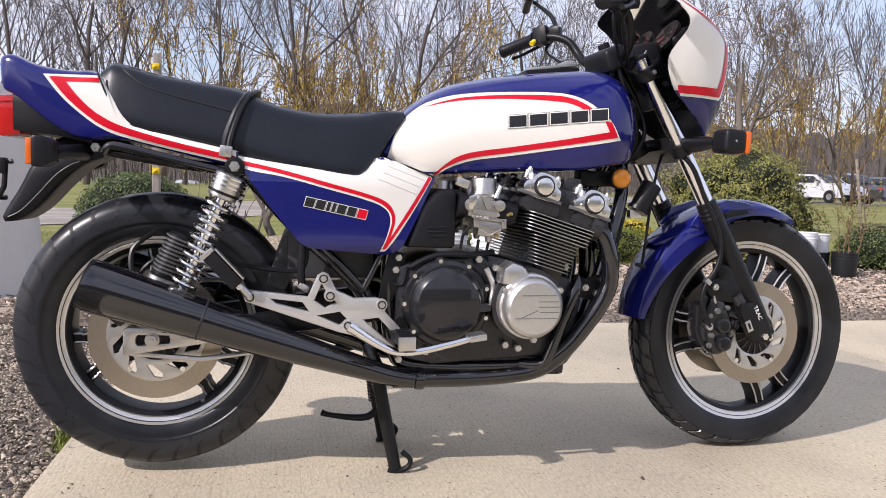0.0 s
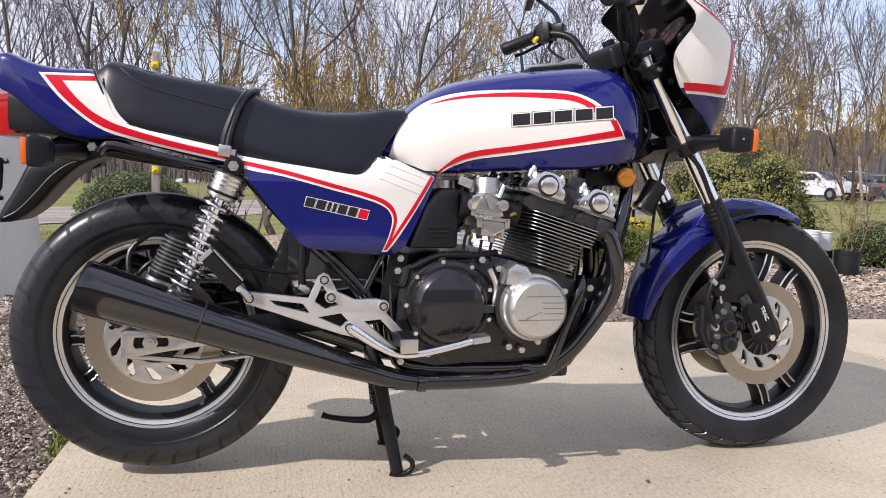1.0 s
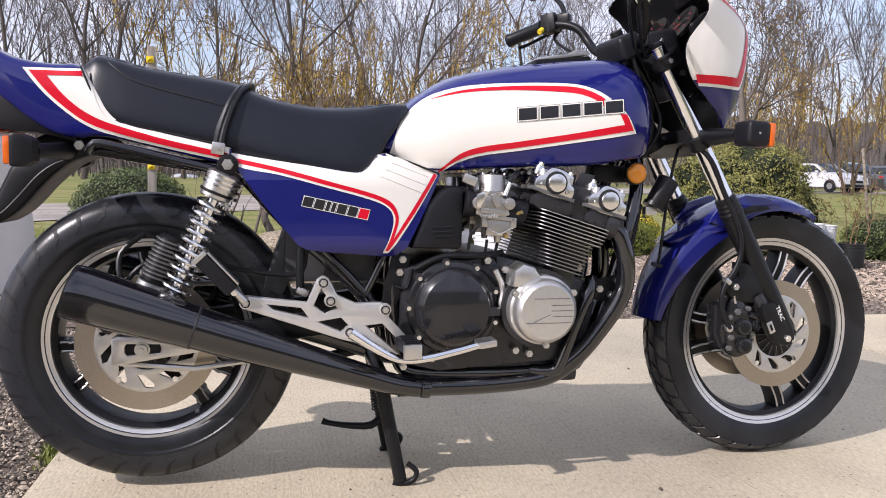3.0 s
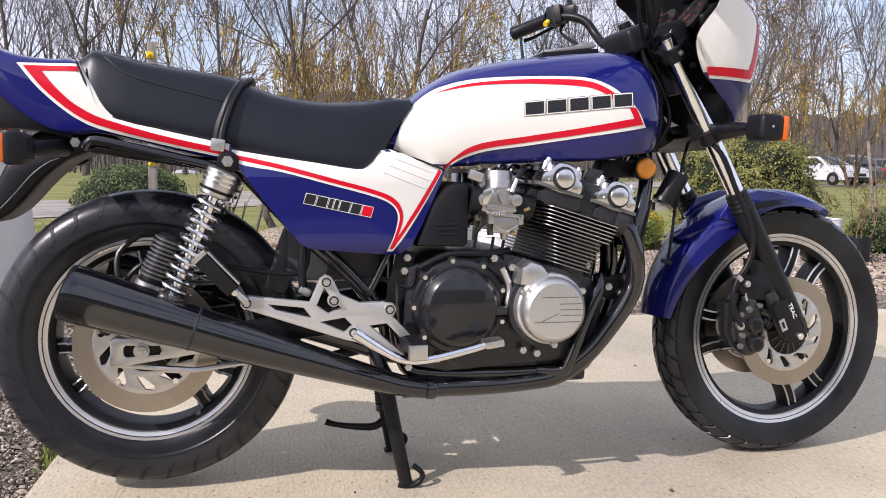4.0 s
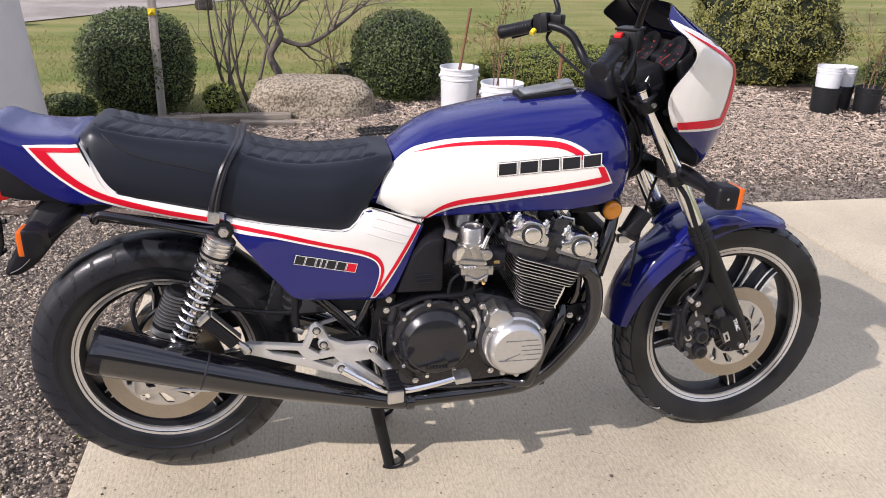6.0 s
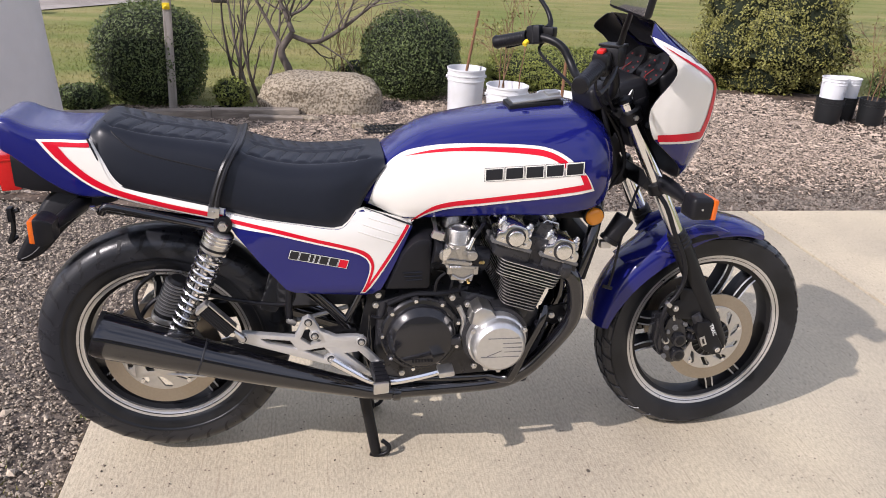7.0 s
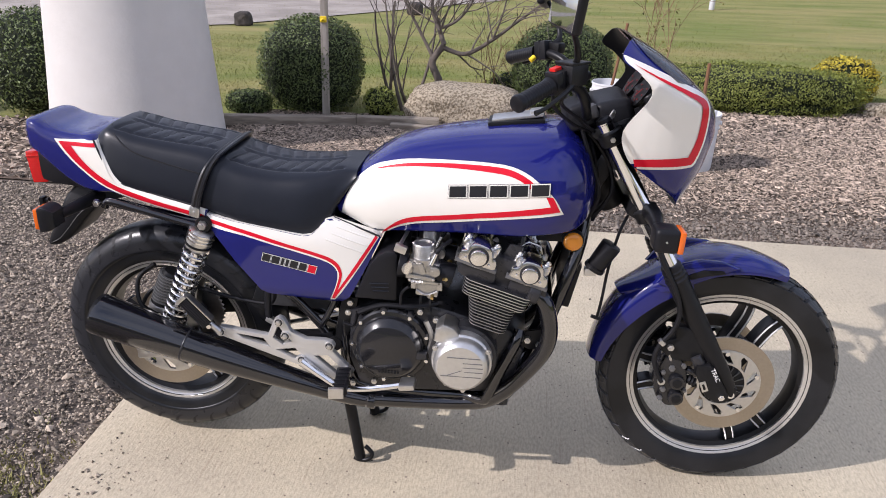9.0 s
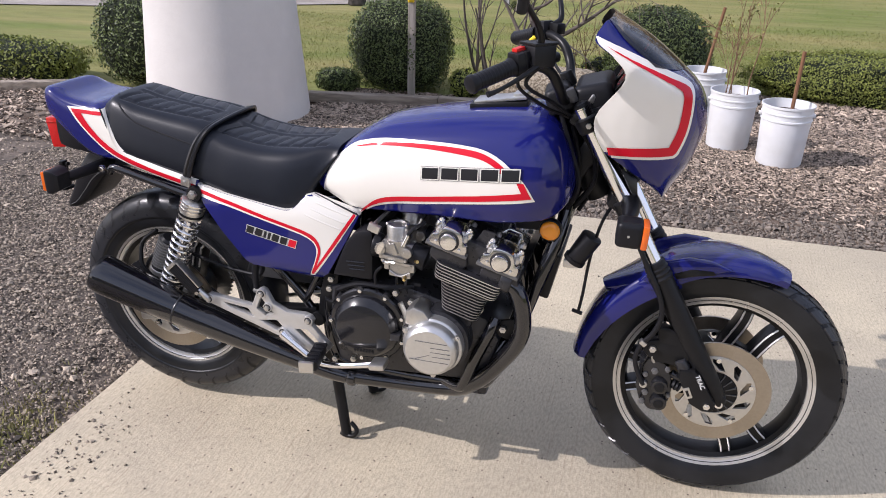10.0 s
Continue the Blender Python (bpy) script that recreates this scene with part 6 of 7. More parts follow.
part("key_switch", cyl((1.090, 0.0, 1.03), (1.075, 0.0, 1.062), 0.017, 0.015, 20, 0.003), M["black"], bike)
part("clutch_joint", box((1.150, -0.085, 1.018), (0.030, 0.024, 0.020), 0.004, (0, 30, 20)), M["alu"], bike)
part("dial_shroud", box((1.150, 0, 1.022), (0.100, 0.200, 0.062), 0.018, (0, -14, 0), segs=3, taper=(0.85, 0.95)), M["plastic"], bike, "black shroud under the dials")
part("cowl_box", box((1.19, 0, 0.94), (0.09, 0.20, 0.09), 0.014, (0, -20, 0)), M["plastic"], bike)
part("lower_panel", box((1.17, 0, 0.985), (0.06, 0.21, 0.05), 0.012, (0, -25, 0)), M["plastic"], bike)
part("headlight_bucket", lathe([(0.03, -0.14), (0.075, -0.12), (0.082, 0.0), (0.0, 0.0), (0.0, -0.14)], (1.365, 0, 0.985), 30, False, axis="x"), M["plastic"], bike)

# handlebar, grips, levers, mirrors
part("handlebar", tube([(x, sd * y, z + sd * 0.006) for sd, row in ((-1, ((0.916, 0.322, 1.084), (0.952, 0.282, 1.099), (0.990, 0.238, 1.111), (1.026, 0.198, 1.109), (1.056, 0.170, 1.092), (1.074, 0.150, 1.058), (1.082, 0.118, 1.028), (1.088, 0.08, 1.020))),
                        (0, ((1.088, 0.0, 1.018),)), (1, ((1.088, 0.08, 1.020), (1.082, 0.118, 1.028), (1.074, 0.150, 1.058), (1.056, 0.170, 1.092), (1.026, 0.198, 1.109), (0.990, 0.238, 1.111), (0.952, 0.282, 1.099), (0.916, 0.322, 1.084)))) for x, y, z in row],
     0.0112, 14, 5), M["black"], bike, "black tubular handlebar")
for s in (-1, 1):
    ends = Vector((0.916, s * 0.322, 1.084 + s * 0.006)), Vector((0.990, s * 0.238, 1.112 + s * 0.006))
    along_bar = (ends[1] - ends[0]).normalized()
    ahead = Vector((0.68, s * 0.73, 0))

    def hb(f, n=0.0, up=0.0):
        """A point by its way along the bar from its end, ahead of it and above it."""
        return ends[0] + along_bar * f + ahead * n + Vector((0, 0, up))

    yaw = -s * 48
    g = part("grip", tube([hb(q) for q in (-0.006, -0.004, 0.002, 0.010, 0.098, 0.104)], [0.012, 0.0175, 0.0195, 0.0172, 0.0172, 0.0205], 18), M["plastic"], bike, "black rubber handlebar grip")
    for i in range(10):
        q, e = hb(0.016 + 0.0085 * i), along_bar
        part("grip_rib", tube([q - e * 0.0022, q - e * 0.001, q + e * 0.001, q + e * 0.0022], [0.0168, 0.0176, 0.0176, 0.0168], 16), M["plastic"], g)
    sw = part("switch_box", box(hb(0.128, 0.002, 0.002), (0.042, 0.038, 0.050), 0.008, (0, -10, yaw)), M["plastic"], bike, "black handlebar switch box")
    part("switch_seam", box(hb(0.128, 0.002, 0.002), (0.0025, 0.0395, 0.0515), 0.0, (0, -10, yaw)), M["seam"], sw)
    if s < 0:
        part("kill_switch", box(hb(0.122, 0.0, 0.030), (0.024, 0.016, 0.010), 0.003, (0, -10, yaw)), M["redplastic"], sw, "red switch")
        part("master_cylinder", box(hb(0.168, 0.012, 0.006), (0.060, 0.046, 0.046), 0.006, (0, 0, yaw)), M["plastic"], bike, "black brake fluid reservoir")
        part("reservoir_lid", box(hb(0.168, 0.012, 0.031), (0.064, 0.050, 0.006), 0.002, (0, 0, yaw)), M["black"], bike)
        part("brake_master", cyl(hb(0.165, 0.022), hb(0.215, 0.022, -0.01), 0.011, seg=14, bev=0.002), M["black"], bike)
    else:
        part("choke_button", cyl(hb(0.112, -0.018, -0.012), hb(0.108, -0.030, -0.02), 0.007, seg=12), M["yellow"], sw, "yellow button")
        part("lever_perch", box(hb(0.160, 0.015, 0.004), (0.045, 0.028, 0.028), 0.006, (0, 0, yaw)), M["black"], bike)
    part("hand_lever", tube([hb(0.170, 0.022, -0.006), hb(0.140, 0.032, -0.010), hb(0.09, 0.040, -0.014), hb(0.04, 0.042, -0.018), hb(0.015, 0.039, -0.018)], [0.007, 0.006, 0.005, 0.0045, 0.006], 10, 4), M["black"], bike, "black lever")
    part("cable", tube([hb(0.160, 0.03, -0.01), hb(0.14, 0.01, -0.045), (1.062, s * 0.15, 1.020), (1.10, s * 0.105, 0.985), (1.145, s * 0.075, 0.962), (1.160, s * 0.05, 0.90)], 0.0042, 8, 6), M["plastic"], bike)
    if s < 0:
        part("cable", tube([hb(0.150, -0.01, -0.01), hb(0.135, -0.01, -0.05), (1.05, s * 0.14, 1.005), (1.10, s * 0.09, 0.975), (1.15, s * 0.05, 0.93)], 0.0040, 8, 6), M["plastic"], bike)
    stem = part("mirror_stem", tube([hb(0.158, 0.010, 0.012), Vector((1.038, s * 0.228, 1.155)), Vector((1.034, s * 0.250, 1.185)), Vector((1.022, s * 0.290, 1.215)), Vector((1.010, s * 0.325, 1.240))], [0.010, 0.0075, 0.0065, 0.006, 0.006], 10, 4), M["black"], bike)
    mm = pose(1.000, s * 0.350, 1.268, 0, 0, 26 if s < 0 else -14) @ pose(0, 0, 0, 0, 3, 0)
    shell = box((0, 0, 0), (0.022, 0.104, 0.082), 0.010, (-s * 10, 0, 0), segs=3)
    bmesh.ops.transform(shell, matrix=mm, verts=shell.verts)
    mir = part("mirror", shell, M["plastic"], bike, "black rectangular rear-view mirror")
    face = box((-0.0108, 0, 0), (0.002, 0.092, 0.070), 0.0009, (-s * 10, 0, 0))
    bmesh.ops.transform(face, matrix=mm, verts=face.verts)
    part("mirror_glass", face, M["mirror"], mir, "mirror glass")
# the steering stands a few degrees to the left
turn = Matrix.Translation((1.155, 0, 0.86)) @ Matrix.Rotation(radians(STEER), 4, -FD) @ Matrix.Translation((-1.155, 0, -0.86))
for o in bpy.data.objects:
    if o.type == "MESH" and ((o not in before_steer and not o.name.startswith(("side_marker", "marker_lens"))) or o is front_axle or o is front_wheel or o in front_wheel.children_recursive):
        o.data.transform(turn)
# wiring and cables behind the fork
rnd = random.Random(4)
for i in range(9):
    y = -0.085 + 0.02 * i
    part("wiring_loom", tube([(1.10 + rnd.uniform(-0.03, 0.02), y, 0.99), (1.13 + rnd.uniform(-0.02, 0.03), y + rnd.uniform(-0.02, 0.02), 0.90), (1.15 + rnd.uniform(-0.02, 0.03), y, 0.82), (1.12 + rnd.uniform(-0.02, 0.02), y * 0.8, 0.73)], 0.0055, 7, 4), M["plastic"], bike)
part("throttle_cable", tube([(1.235, -0.05, 0.80), (1.20, -0.085, 0.74), (1.180, -0.095, 0.64), (1.172, -0.095, 0.55), (1.165, -0.095, 0.500)], 0.0038, 8, 5), M["plastic"], bike)
part("cable_end", cyl((1.150, -0.095, 0.503), (1.175, -0.095, 0.496), 0.005, seg=8), M["plastic"], bike)
horn = part("horn", cyl((1.182, -0.098, 0.705), (1.145, -0.100, 0.640), 0.026, 0.024, 22, 0.004), M["plastic"], bike, "black cylindrical horn")
part("horn_bracket", box((1.135, -0.10, 0.630), (0.03, 0.02, 0.02), 0.003), M["alu"], horn)
part("horn_ring", cyl((1.148, -0.10, 0.646), (1.143, -0.10, 0.637), 0.027, seg=22), M["black"], horn)
for p in ((1.035, -0.148, 0.470), (1.022, -0.148, 0.437), (0.992, -0.150, 0.452), (1.045, -0.146, 0.505), (0.955, -0.160, 0.330)):
    bolt(p, 0.0095, (0, -1, 0), 0.010)
part("engine_mount", plate([(0.975, 0.47), (1.045, 0.485), (1.05, 0.43), (1.0, 0.42), (0.95, 0.44)], -0.148, -0.140, 0.002), M["black"], bike)
part("oil_cooler", box((1.088, 0, 0.59), (0.03, 0.22, 0.12), 0.006, (0, 12, 0)), M["black"], bike)
part("head_shroud", box((1.135, 0, 0.865), (0.05, 0.11, 0.14), 0.015, (0, 29, 0)), M["plastic"], bike)
part("ignition_coil", box((1.04, -0.06, 0.715), (0.09, 0.05, 0.04), 0.008), M["plastic"], bike)
# ---- plants and trees ----


def limb_mesh(paths, sides=4):
    """Tapered limbs as one set of vertices and faces; a path is a list of (point, radius)."""
    verts, faces = [], []
    for path in paths:
        o = len(verts)
        up = Vector((0.3, 0.9, 0.2))
        for i, (p, r) in enumerate(path):
            a, b = path[max(i - 1, 0)][0], path[min(i + 1, len(path) - 1)][0]
            d = (b - a).normalized()
            s = d.cross(up)
            s = s.normalized() if s.length > 1e-4 else d.orthogonal().normalized()
            u = s.cross(d)
            for k in range(sides):
                t = 2 * math.pi * k / sides
                verts.append(p + r * (math.cos(t) * s + math.sin(t) * u))
        for i in range(len(path) - 1):
            for k in range(sides):
                a = o + i * sides + k
                b = o + i * sides + (k + 1) % sides
                faces.append((a, b, b + sides, a + sides))
    return verts, faces


def grow(rng, start, direction, length, radius, depth, spread, kids, wobble, lift, out, tips, thin=0.0015, steps=4):
    """One limb and its branches."""
    p, d, path = Vector(start), Vector(direction).normalized(), []
    for i in range(steps + 1):
        path.append((p.copy(), max(radius * (1 - 0.62 * i / steps), thin)))
        d = (d + Vector((rng.uniform(-1, 1), rng.uniform(-1, 1), rng.uniform(-1, 1))) * wobble + Vector((0, 0, lift))).normalized()
        p = p + d * (length / steps)
    out.append((depth, path))
    if depth == 0:
        tips.append((path[-1][0], d))
        return
    for k in range(kids):
        f = rng.uniform(0.25, 1.0)
        i = min(int(f * steps), steps - 1)
        q = path[i][0].lerp(path[i + 1][0], f * steps - i)
        r = path[i][1] * rng.uniform(0.45, 0.7)
        e = (path[i + 1][0] - path[i][0]).normalized()
        side = e.cross(Vector((rng.uniform(-1, 1), rng.uniform(-1, 1), rng.uniform(-1, 1)))).normalized()
        grow(rng, q, e + side * spread * rng.uniform(0.6, 1.3), length * rng.uniform(0.45, 0.72), r, depth - 1, spread, kids, wobble, lift, out, tips, thin, max(steps - 1, 2))


def leaf_quads(points, size, rng, flat=0.6, along=None):
    """Small folded leaves at points."""
    verts, faces = [], []
    for p, n in points:
        n = (n + Vector((rng.gauss(0, flat), rng.gauss(0, flat), rng.gauss(0, flat)))).normalized()
        a = n.cross(Vector((rng.uniform(-1, 1), rng.uniform(-1, 1), rng.uniform(-1, 1)))).normalized()
        b = n.cross(a)
        s = size * rng.uniform(0.7, 1.35)
        o = len(verts)
        verts += [p - a * s, p + b * s * 0.5 + n * s * 0.15, p + a * s, p - b * s * 0.5 + n * s * 0.15]
        faces += [(o, o + 1, o + 2), (o, o + 2, o + 3)]
    return verts, faces


def raw(name, vf, material, parent=None, label="", smooth=False):
    return quick([tuple(v) for v in vf[0]], vf[1], name, material, parent, label, smooth)


def shrub(name, centre, radii, label, material, count, leaf, seed, square=2.0, lumps=0.10, category="shrub", group=""):
    """A clipped or loose shrub: a core coloured as its inner shade and a thick skin of separate leaves."""
    rng = random.Random(seed)
    c, r = Vector(centre), Vector(radii)
    ob = thing(name, (c.x, c.y, 0.0), label, category, group)

    def surface():
        n = Vector((rng.gauss(0, 1), rng.gauss(0, 1), rng.gauss(0, 1))).normalized()
        k = (abs(n.x) ** square + abs(n.y) ** square + abs(n.z) ** square) ** (-1 / square)
        bump = 1 + lumps * noise.noise(n * 2.3 + Vector((seed, 0, 0))) + lumps * 0.6 * noise.noise(n * 6 + Vector((0, seed, 0)))
        return n, k * bump

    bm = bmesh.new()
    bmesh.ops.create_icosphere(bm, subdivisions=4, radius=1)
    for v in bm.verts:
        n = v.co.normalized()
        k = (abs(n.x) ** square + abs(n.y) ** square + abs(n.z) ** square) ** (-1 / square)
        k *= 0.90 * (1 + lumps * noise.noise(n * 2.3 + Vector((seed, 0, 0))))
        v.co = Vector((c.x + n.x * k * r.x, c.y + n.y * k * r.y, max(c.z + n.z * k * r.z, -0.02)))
    # near-black colour stands for the shade between the leaves
    part("inner_mass", bm, M["shade_core"], ob)
    pts = []
    while len(pts) < count:
        n, k = surface()
        f = k * rng.uniform(0.86, 1.03)
        p = Vector((c.x + n.x * f * r.x, c.y + n.y * f * r.y, c.z + n.z * f * r.z))
        if p.z > 0.0:
            pts.append((p, n))
    tagged(raw("foliage", leaf_quads(pts, leaf, rng), material, ob), kind="stuff")
    return ob


def bare_tree(name, at, label, seed, height, radius, material, depth=4, kids=4, spread=0.8, lean=(0, 0, 1), lift=0.03, leaves=0, leaf_mat=None, leaf=0.02, wobble=0.16, thin=0.003, stems=1, category="tree", group="", droop=0.0):
    rng = random.Random(seed)
    ob = thing(name, (at[0], at[1], 0.0), label, category, group)
    out, tips = [], []
    for s in range(stems):
        d = Vector(lean) + (Vector((rng.uniform(-1, 1), rng.uniform(-1, 1), 0)) * 0.45 if stems > 1 else Vector((0, 0, 0)))
        start = Vector((at[0], at[1], -0.05)) + (Vector((rng.uniform(-0.1, 0.1), rng.uniform(-0.1, 0.1), 0)) if stems > 1 else Vector((0, 0, 0)))
        grow(rng, start, d, height * rng.uniform(0.8, 1.1) if stems > 1 else height, radius, depth, spread, kids, wobble, lift, out, tips, thin, 6)
    big = [p for d, p in out if d == depth]
    rest = [p for d, p in out if d < depth]
    raw("trunk", limb_mesh(big, 8), material, ob, smooth=True)
    raw("crown", limb_mesh(rest, 4), material, ob, smooth=True)
    if leaves and droop > 0.5:
        # thin hanging shoots: narrow strips that fall from the twigs
        verts, faces = [], []
        for _ in range(leaves):
            path = rng.choice(rest)
            i = rng.randrange(len(path) - 1)
            p = path[i][0].lerp(path[i + 1][0], rng.random())
            n, w = rng.randint(3, 6), leaf * rng.uniform(0.5, 1.0)
            step = droop * rng.uniform(0.35, 1.0) / n
            for k in range(n):
                q = p + Vector((rng.gauss(0, 0.02), rng.gauss(0, 0.02), -step * k))
                t = rng.uniform(0, math.pi)
                e = Vector((math.cos(t), math.sin(t), 0)) * w * (1 - 0.4 * k / n)
                o = len(verts)
                verts += [q - e * 0.5, q + e + Vector((0, 0, -step * 0.35)), q + e * 0.3 + Vector((0, 0, -step * 0.8)), q - e + Vector((0, 0, -step * 0.45))]
                faces += [(o, o + 1, o + 2), (o, o + 2, o + 3)]
        tagged(raw("foliage", (verts, faces), leaf_mat, ob), kind="stuff")
    elif leaves:
        pts = []
        for _ in range(leaves):
            path = rng.choice(rest)
            i = rng.randrange(len(path) - 1)
            p = path[i][0].lerp(path[i + 1][0], rng.random())
            pts.append((p + Vector((rng.gauss(0, 0.03), rng.gauss(0, 0.03), -droop * rng.random())), Vector((0, 0, 1))))
        tagged(raw("young_leaves", leaf_quads(pts, leaf, rng, 1.2), leaf_mat, ob), kind="stuff")
    return ob


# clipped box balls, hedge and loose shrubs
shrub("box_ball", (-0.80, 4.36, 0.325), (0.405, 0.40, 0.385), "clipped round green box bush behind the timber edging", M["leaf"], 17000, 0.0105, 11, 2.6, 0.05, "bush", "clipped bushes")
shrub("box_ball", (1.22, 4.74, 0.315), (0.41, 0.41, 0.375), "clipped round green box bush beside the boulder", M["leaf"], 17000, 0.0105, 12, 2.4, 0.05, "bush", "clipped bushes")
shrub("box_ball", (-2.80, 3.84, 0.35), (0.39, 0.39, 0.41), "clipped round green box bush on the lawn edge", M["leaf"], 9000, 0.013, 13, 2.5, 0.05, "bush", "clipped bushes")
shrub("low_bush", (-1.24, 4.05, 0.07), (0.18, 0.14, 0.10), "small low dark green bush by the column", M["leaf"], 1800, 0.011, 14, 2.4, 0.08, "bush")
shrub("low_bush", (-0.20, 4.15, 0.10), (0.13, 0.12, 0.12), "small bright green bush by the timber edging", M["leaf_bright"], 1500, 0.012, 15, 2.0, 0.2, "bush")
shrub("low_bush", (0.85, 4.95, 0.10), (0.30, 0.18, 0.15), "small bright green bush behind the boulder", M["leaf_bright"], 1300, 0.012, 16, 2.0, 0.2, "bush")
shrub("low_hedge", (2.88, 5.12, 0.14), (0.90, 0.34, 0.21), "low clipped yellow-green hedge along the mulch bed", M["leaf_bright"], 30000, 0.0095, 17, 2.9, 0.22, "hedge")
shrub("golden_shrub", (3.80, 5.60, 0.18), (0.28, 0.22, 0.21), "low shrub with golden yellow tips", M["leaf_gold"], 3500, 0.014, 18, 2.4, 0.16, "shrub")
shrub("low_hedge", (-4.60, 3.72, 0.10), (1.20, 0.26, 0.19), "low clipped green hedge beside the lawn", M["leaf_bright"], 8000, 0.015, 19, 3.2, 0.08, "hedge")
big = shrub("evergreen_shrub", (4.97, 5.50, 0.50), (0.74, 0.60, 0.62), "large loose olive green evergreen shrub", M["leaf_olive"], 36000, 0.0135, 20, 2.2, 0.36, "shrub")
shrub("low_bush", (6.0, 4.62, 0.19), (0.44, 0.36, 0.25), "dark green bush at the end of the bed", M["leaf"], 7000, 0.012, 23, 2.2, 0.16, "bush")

# garden trees without leaves


def crooked_tree(at):
    """A low tree whose bent trunk parts into long sideways limbs."""
    rng = random.Random(31)
    ob = thing("ornamental_tree", (at[0], at[1], 0.0), "small bare crooked ornamental tree behind the boulder", "tree")
    x, y = at

    def limb(points, r0, r1):
        pts = spline(points, 5)
        return [(p, r0 + (r1 - r0) * i / (len(pts) - 1)) for i, p in enumerate(pts)]

    trunk = limb([(x + 0.03, y, -0.04), (x, y, 0.20), (x - 0.06, y, 0.34), (x - 0.045, y, 0.41), (x + 0.03, y, 0.51)], 0.034, 0.025)
    mains = [limb([(x + 0.03, y, 0.51), (x - 0.02, y + 0.03, 0.64), (x - 0.08, y + 0.05, 0.80), (x - 0.05, y + 0.06, 1.05), (x - 0.12, y + 0.05, 1.35)], 0.022, 0.006),
             limb([(x + 0.02, y, 0.49), (x + 0.21, y - 0.03, 0.45), (x + 0.42, y - 0.04, 0.57), (x + 0.59, y - 0.02, 0.70), (x + 0.78, y + 0.02, 0.84), (x + 1.02, y, 1.02)], 0.021, 0.005),
             limb([(x - 0.05, y, 0.39), (x - 0.15, y + 0.02, 0.57), (x - 0.27, y, 0.80), (x - 0.40, y - 0.02, 1.08), (x - 0.62, y, 1.30)], 0.016, 0.005),
             limb([(x - 0.02, y + 0.03, 0.63), (x + 0.13, y + 0.08, 0.70), (x + 0.26, y + 0.12, 0.88), (x + 0.34, y + 0.14, 1.15)], 0.014, 0.004),
             limb([(x + 0.42, y - 0.04, 0.57), (x + 0.50, y - 0.12, 0.80), (x + 0.54, y - 0.16, 1.05)], 0.010, 0.003)]
    out, tips = [], []
    for m in mains:
        for i in range(3, len(m) - 1):
            if rng.random() < 0.62:
                p, r = m[i]
                d = (m[i + 1][0] - p).normalized()
                side = d.cross(Vector((rng.uniform(-1, 1), rng.uniform(-1, 1), rng.uniform(-1, 1)))).normalized()
                grow(rng, p, d * 0.5 + side + Vector((0, 0, 0.35)), rng.uniform(0.22, 0.50), r * 0.55, 2, 0.75, 3, 0.22, 0.06, out, tips, 0.0018, 4)
    raw("trunk", limb_mesh([trunk], 10), M["bark"], ob, smooth=True)
    for m in mains:
        raw("limb", limb_mesh([m], 8), M["bark"], ob, smooth=True)
    raw("crown", limb_mesh([p for _, p in out], 4), M["bark"], ob, smooth=True)


crooked_tree((0.225, 4.50))
bare_tree("bare_shrub", (-0.10, 4.42), "bare upright shrub with brown stems", 32, 0.95, 0.016, M["bark"], 2, 3, 0.5, (0, 0, 1), 0.03, stems=5, wobble=0.10, thin=0.002, category="shrub")
bare_tree("bare_shrub", (0.75, 4.85), "thin bare brown twigs beside the boulder", 33, 0.55, 0.005, M["bark_red"], 2, 3, 0.6, (0.1, 0, 1), 0.02, stems=9, wobble=0.12, thin=0.0015, category="shrub")
bare_tree("bare_tree", (6.9, 8.6), "bare spreading tree with low limbs and a few brown leaves", 34, 2.6, 0.085, M["bark"], 5, 4, 0.95, (-0.12, 0, 1), 0.045, 900, M["dry_leaf"], 0.022, 0.2, 0.004, droop=0.10)
bare_tree("sapling", (5.9, 4.7), "thin bare sapling tied to a pale stake", 36, 1.1, 0.010, M["bark"], 3, 3, 0.5, (0, 0, 1), 0.03, wobble=0.1, thin=0.002)
for i, (x, y, h, sd) in enumerate(((-3.6, 24, 6.4, 41), (1.3, 24, 6.4, 42), (2.9, 27, 6.8, 43), (4.3, 25, 6.8, 44), (6.4, 27, 7.0, 45), (19.8, 30, 7.0, 46), (20.2, 26, 6.5, 47), (24.6, 28, 6.2, 48))):
    bare_tree("willow_tree", (x, y), "young tree with hanging yellow spring shoots", sd, h * 0.62, 0.075, M["bark_dark"], 4, 3, 0.70, (0, 0, 1), 0.05, 480, M["catkin"], 0.034, 0.20, 0.010, stems=3, group="yellow trees", droop=1.1)

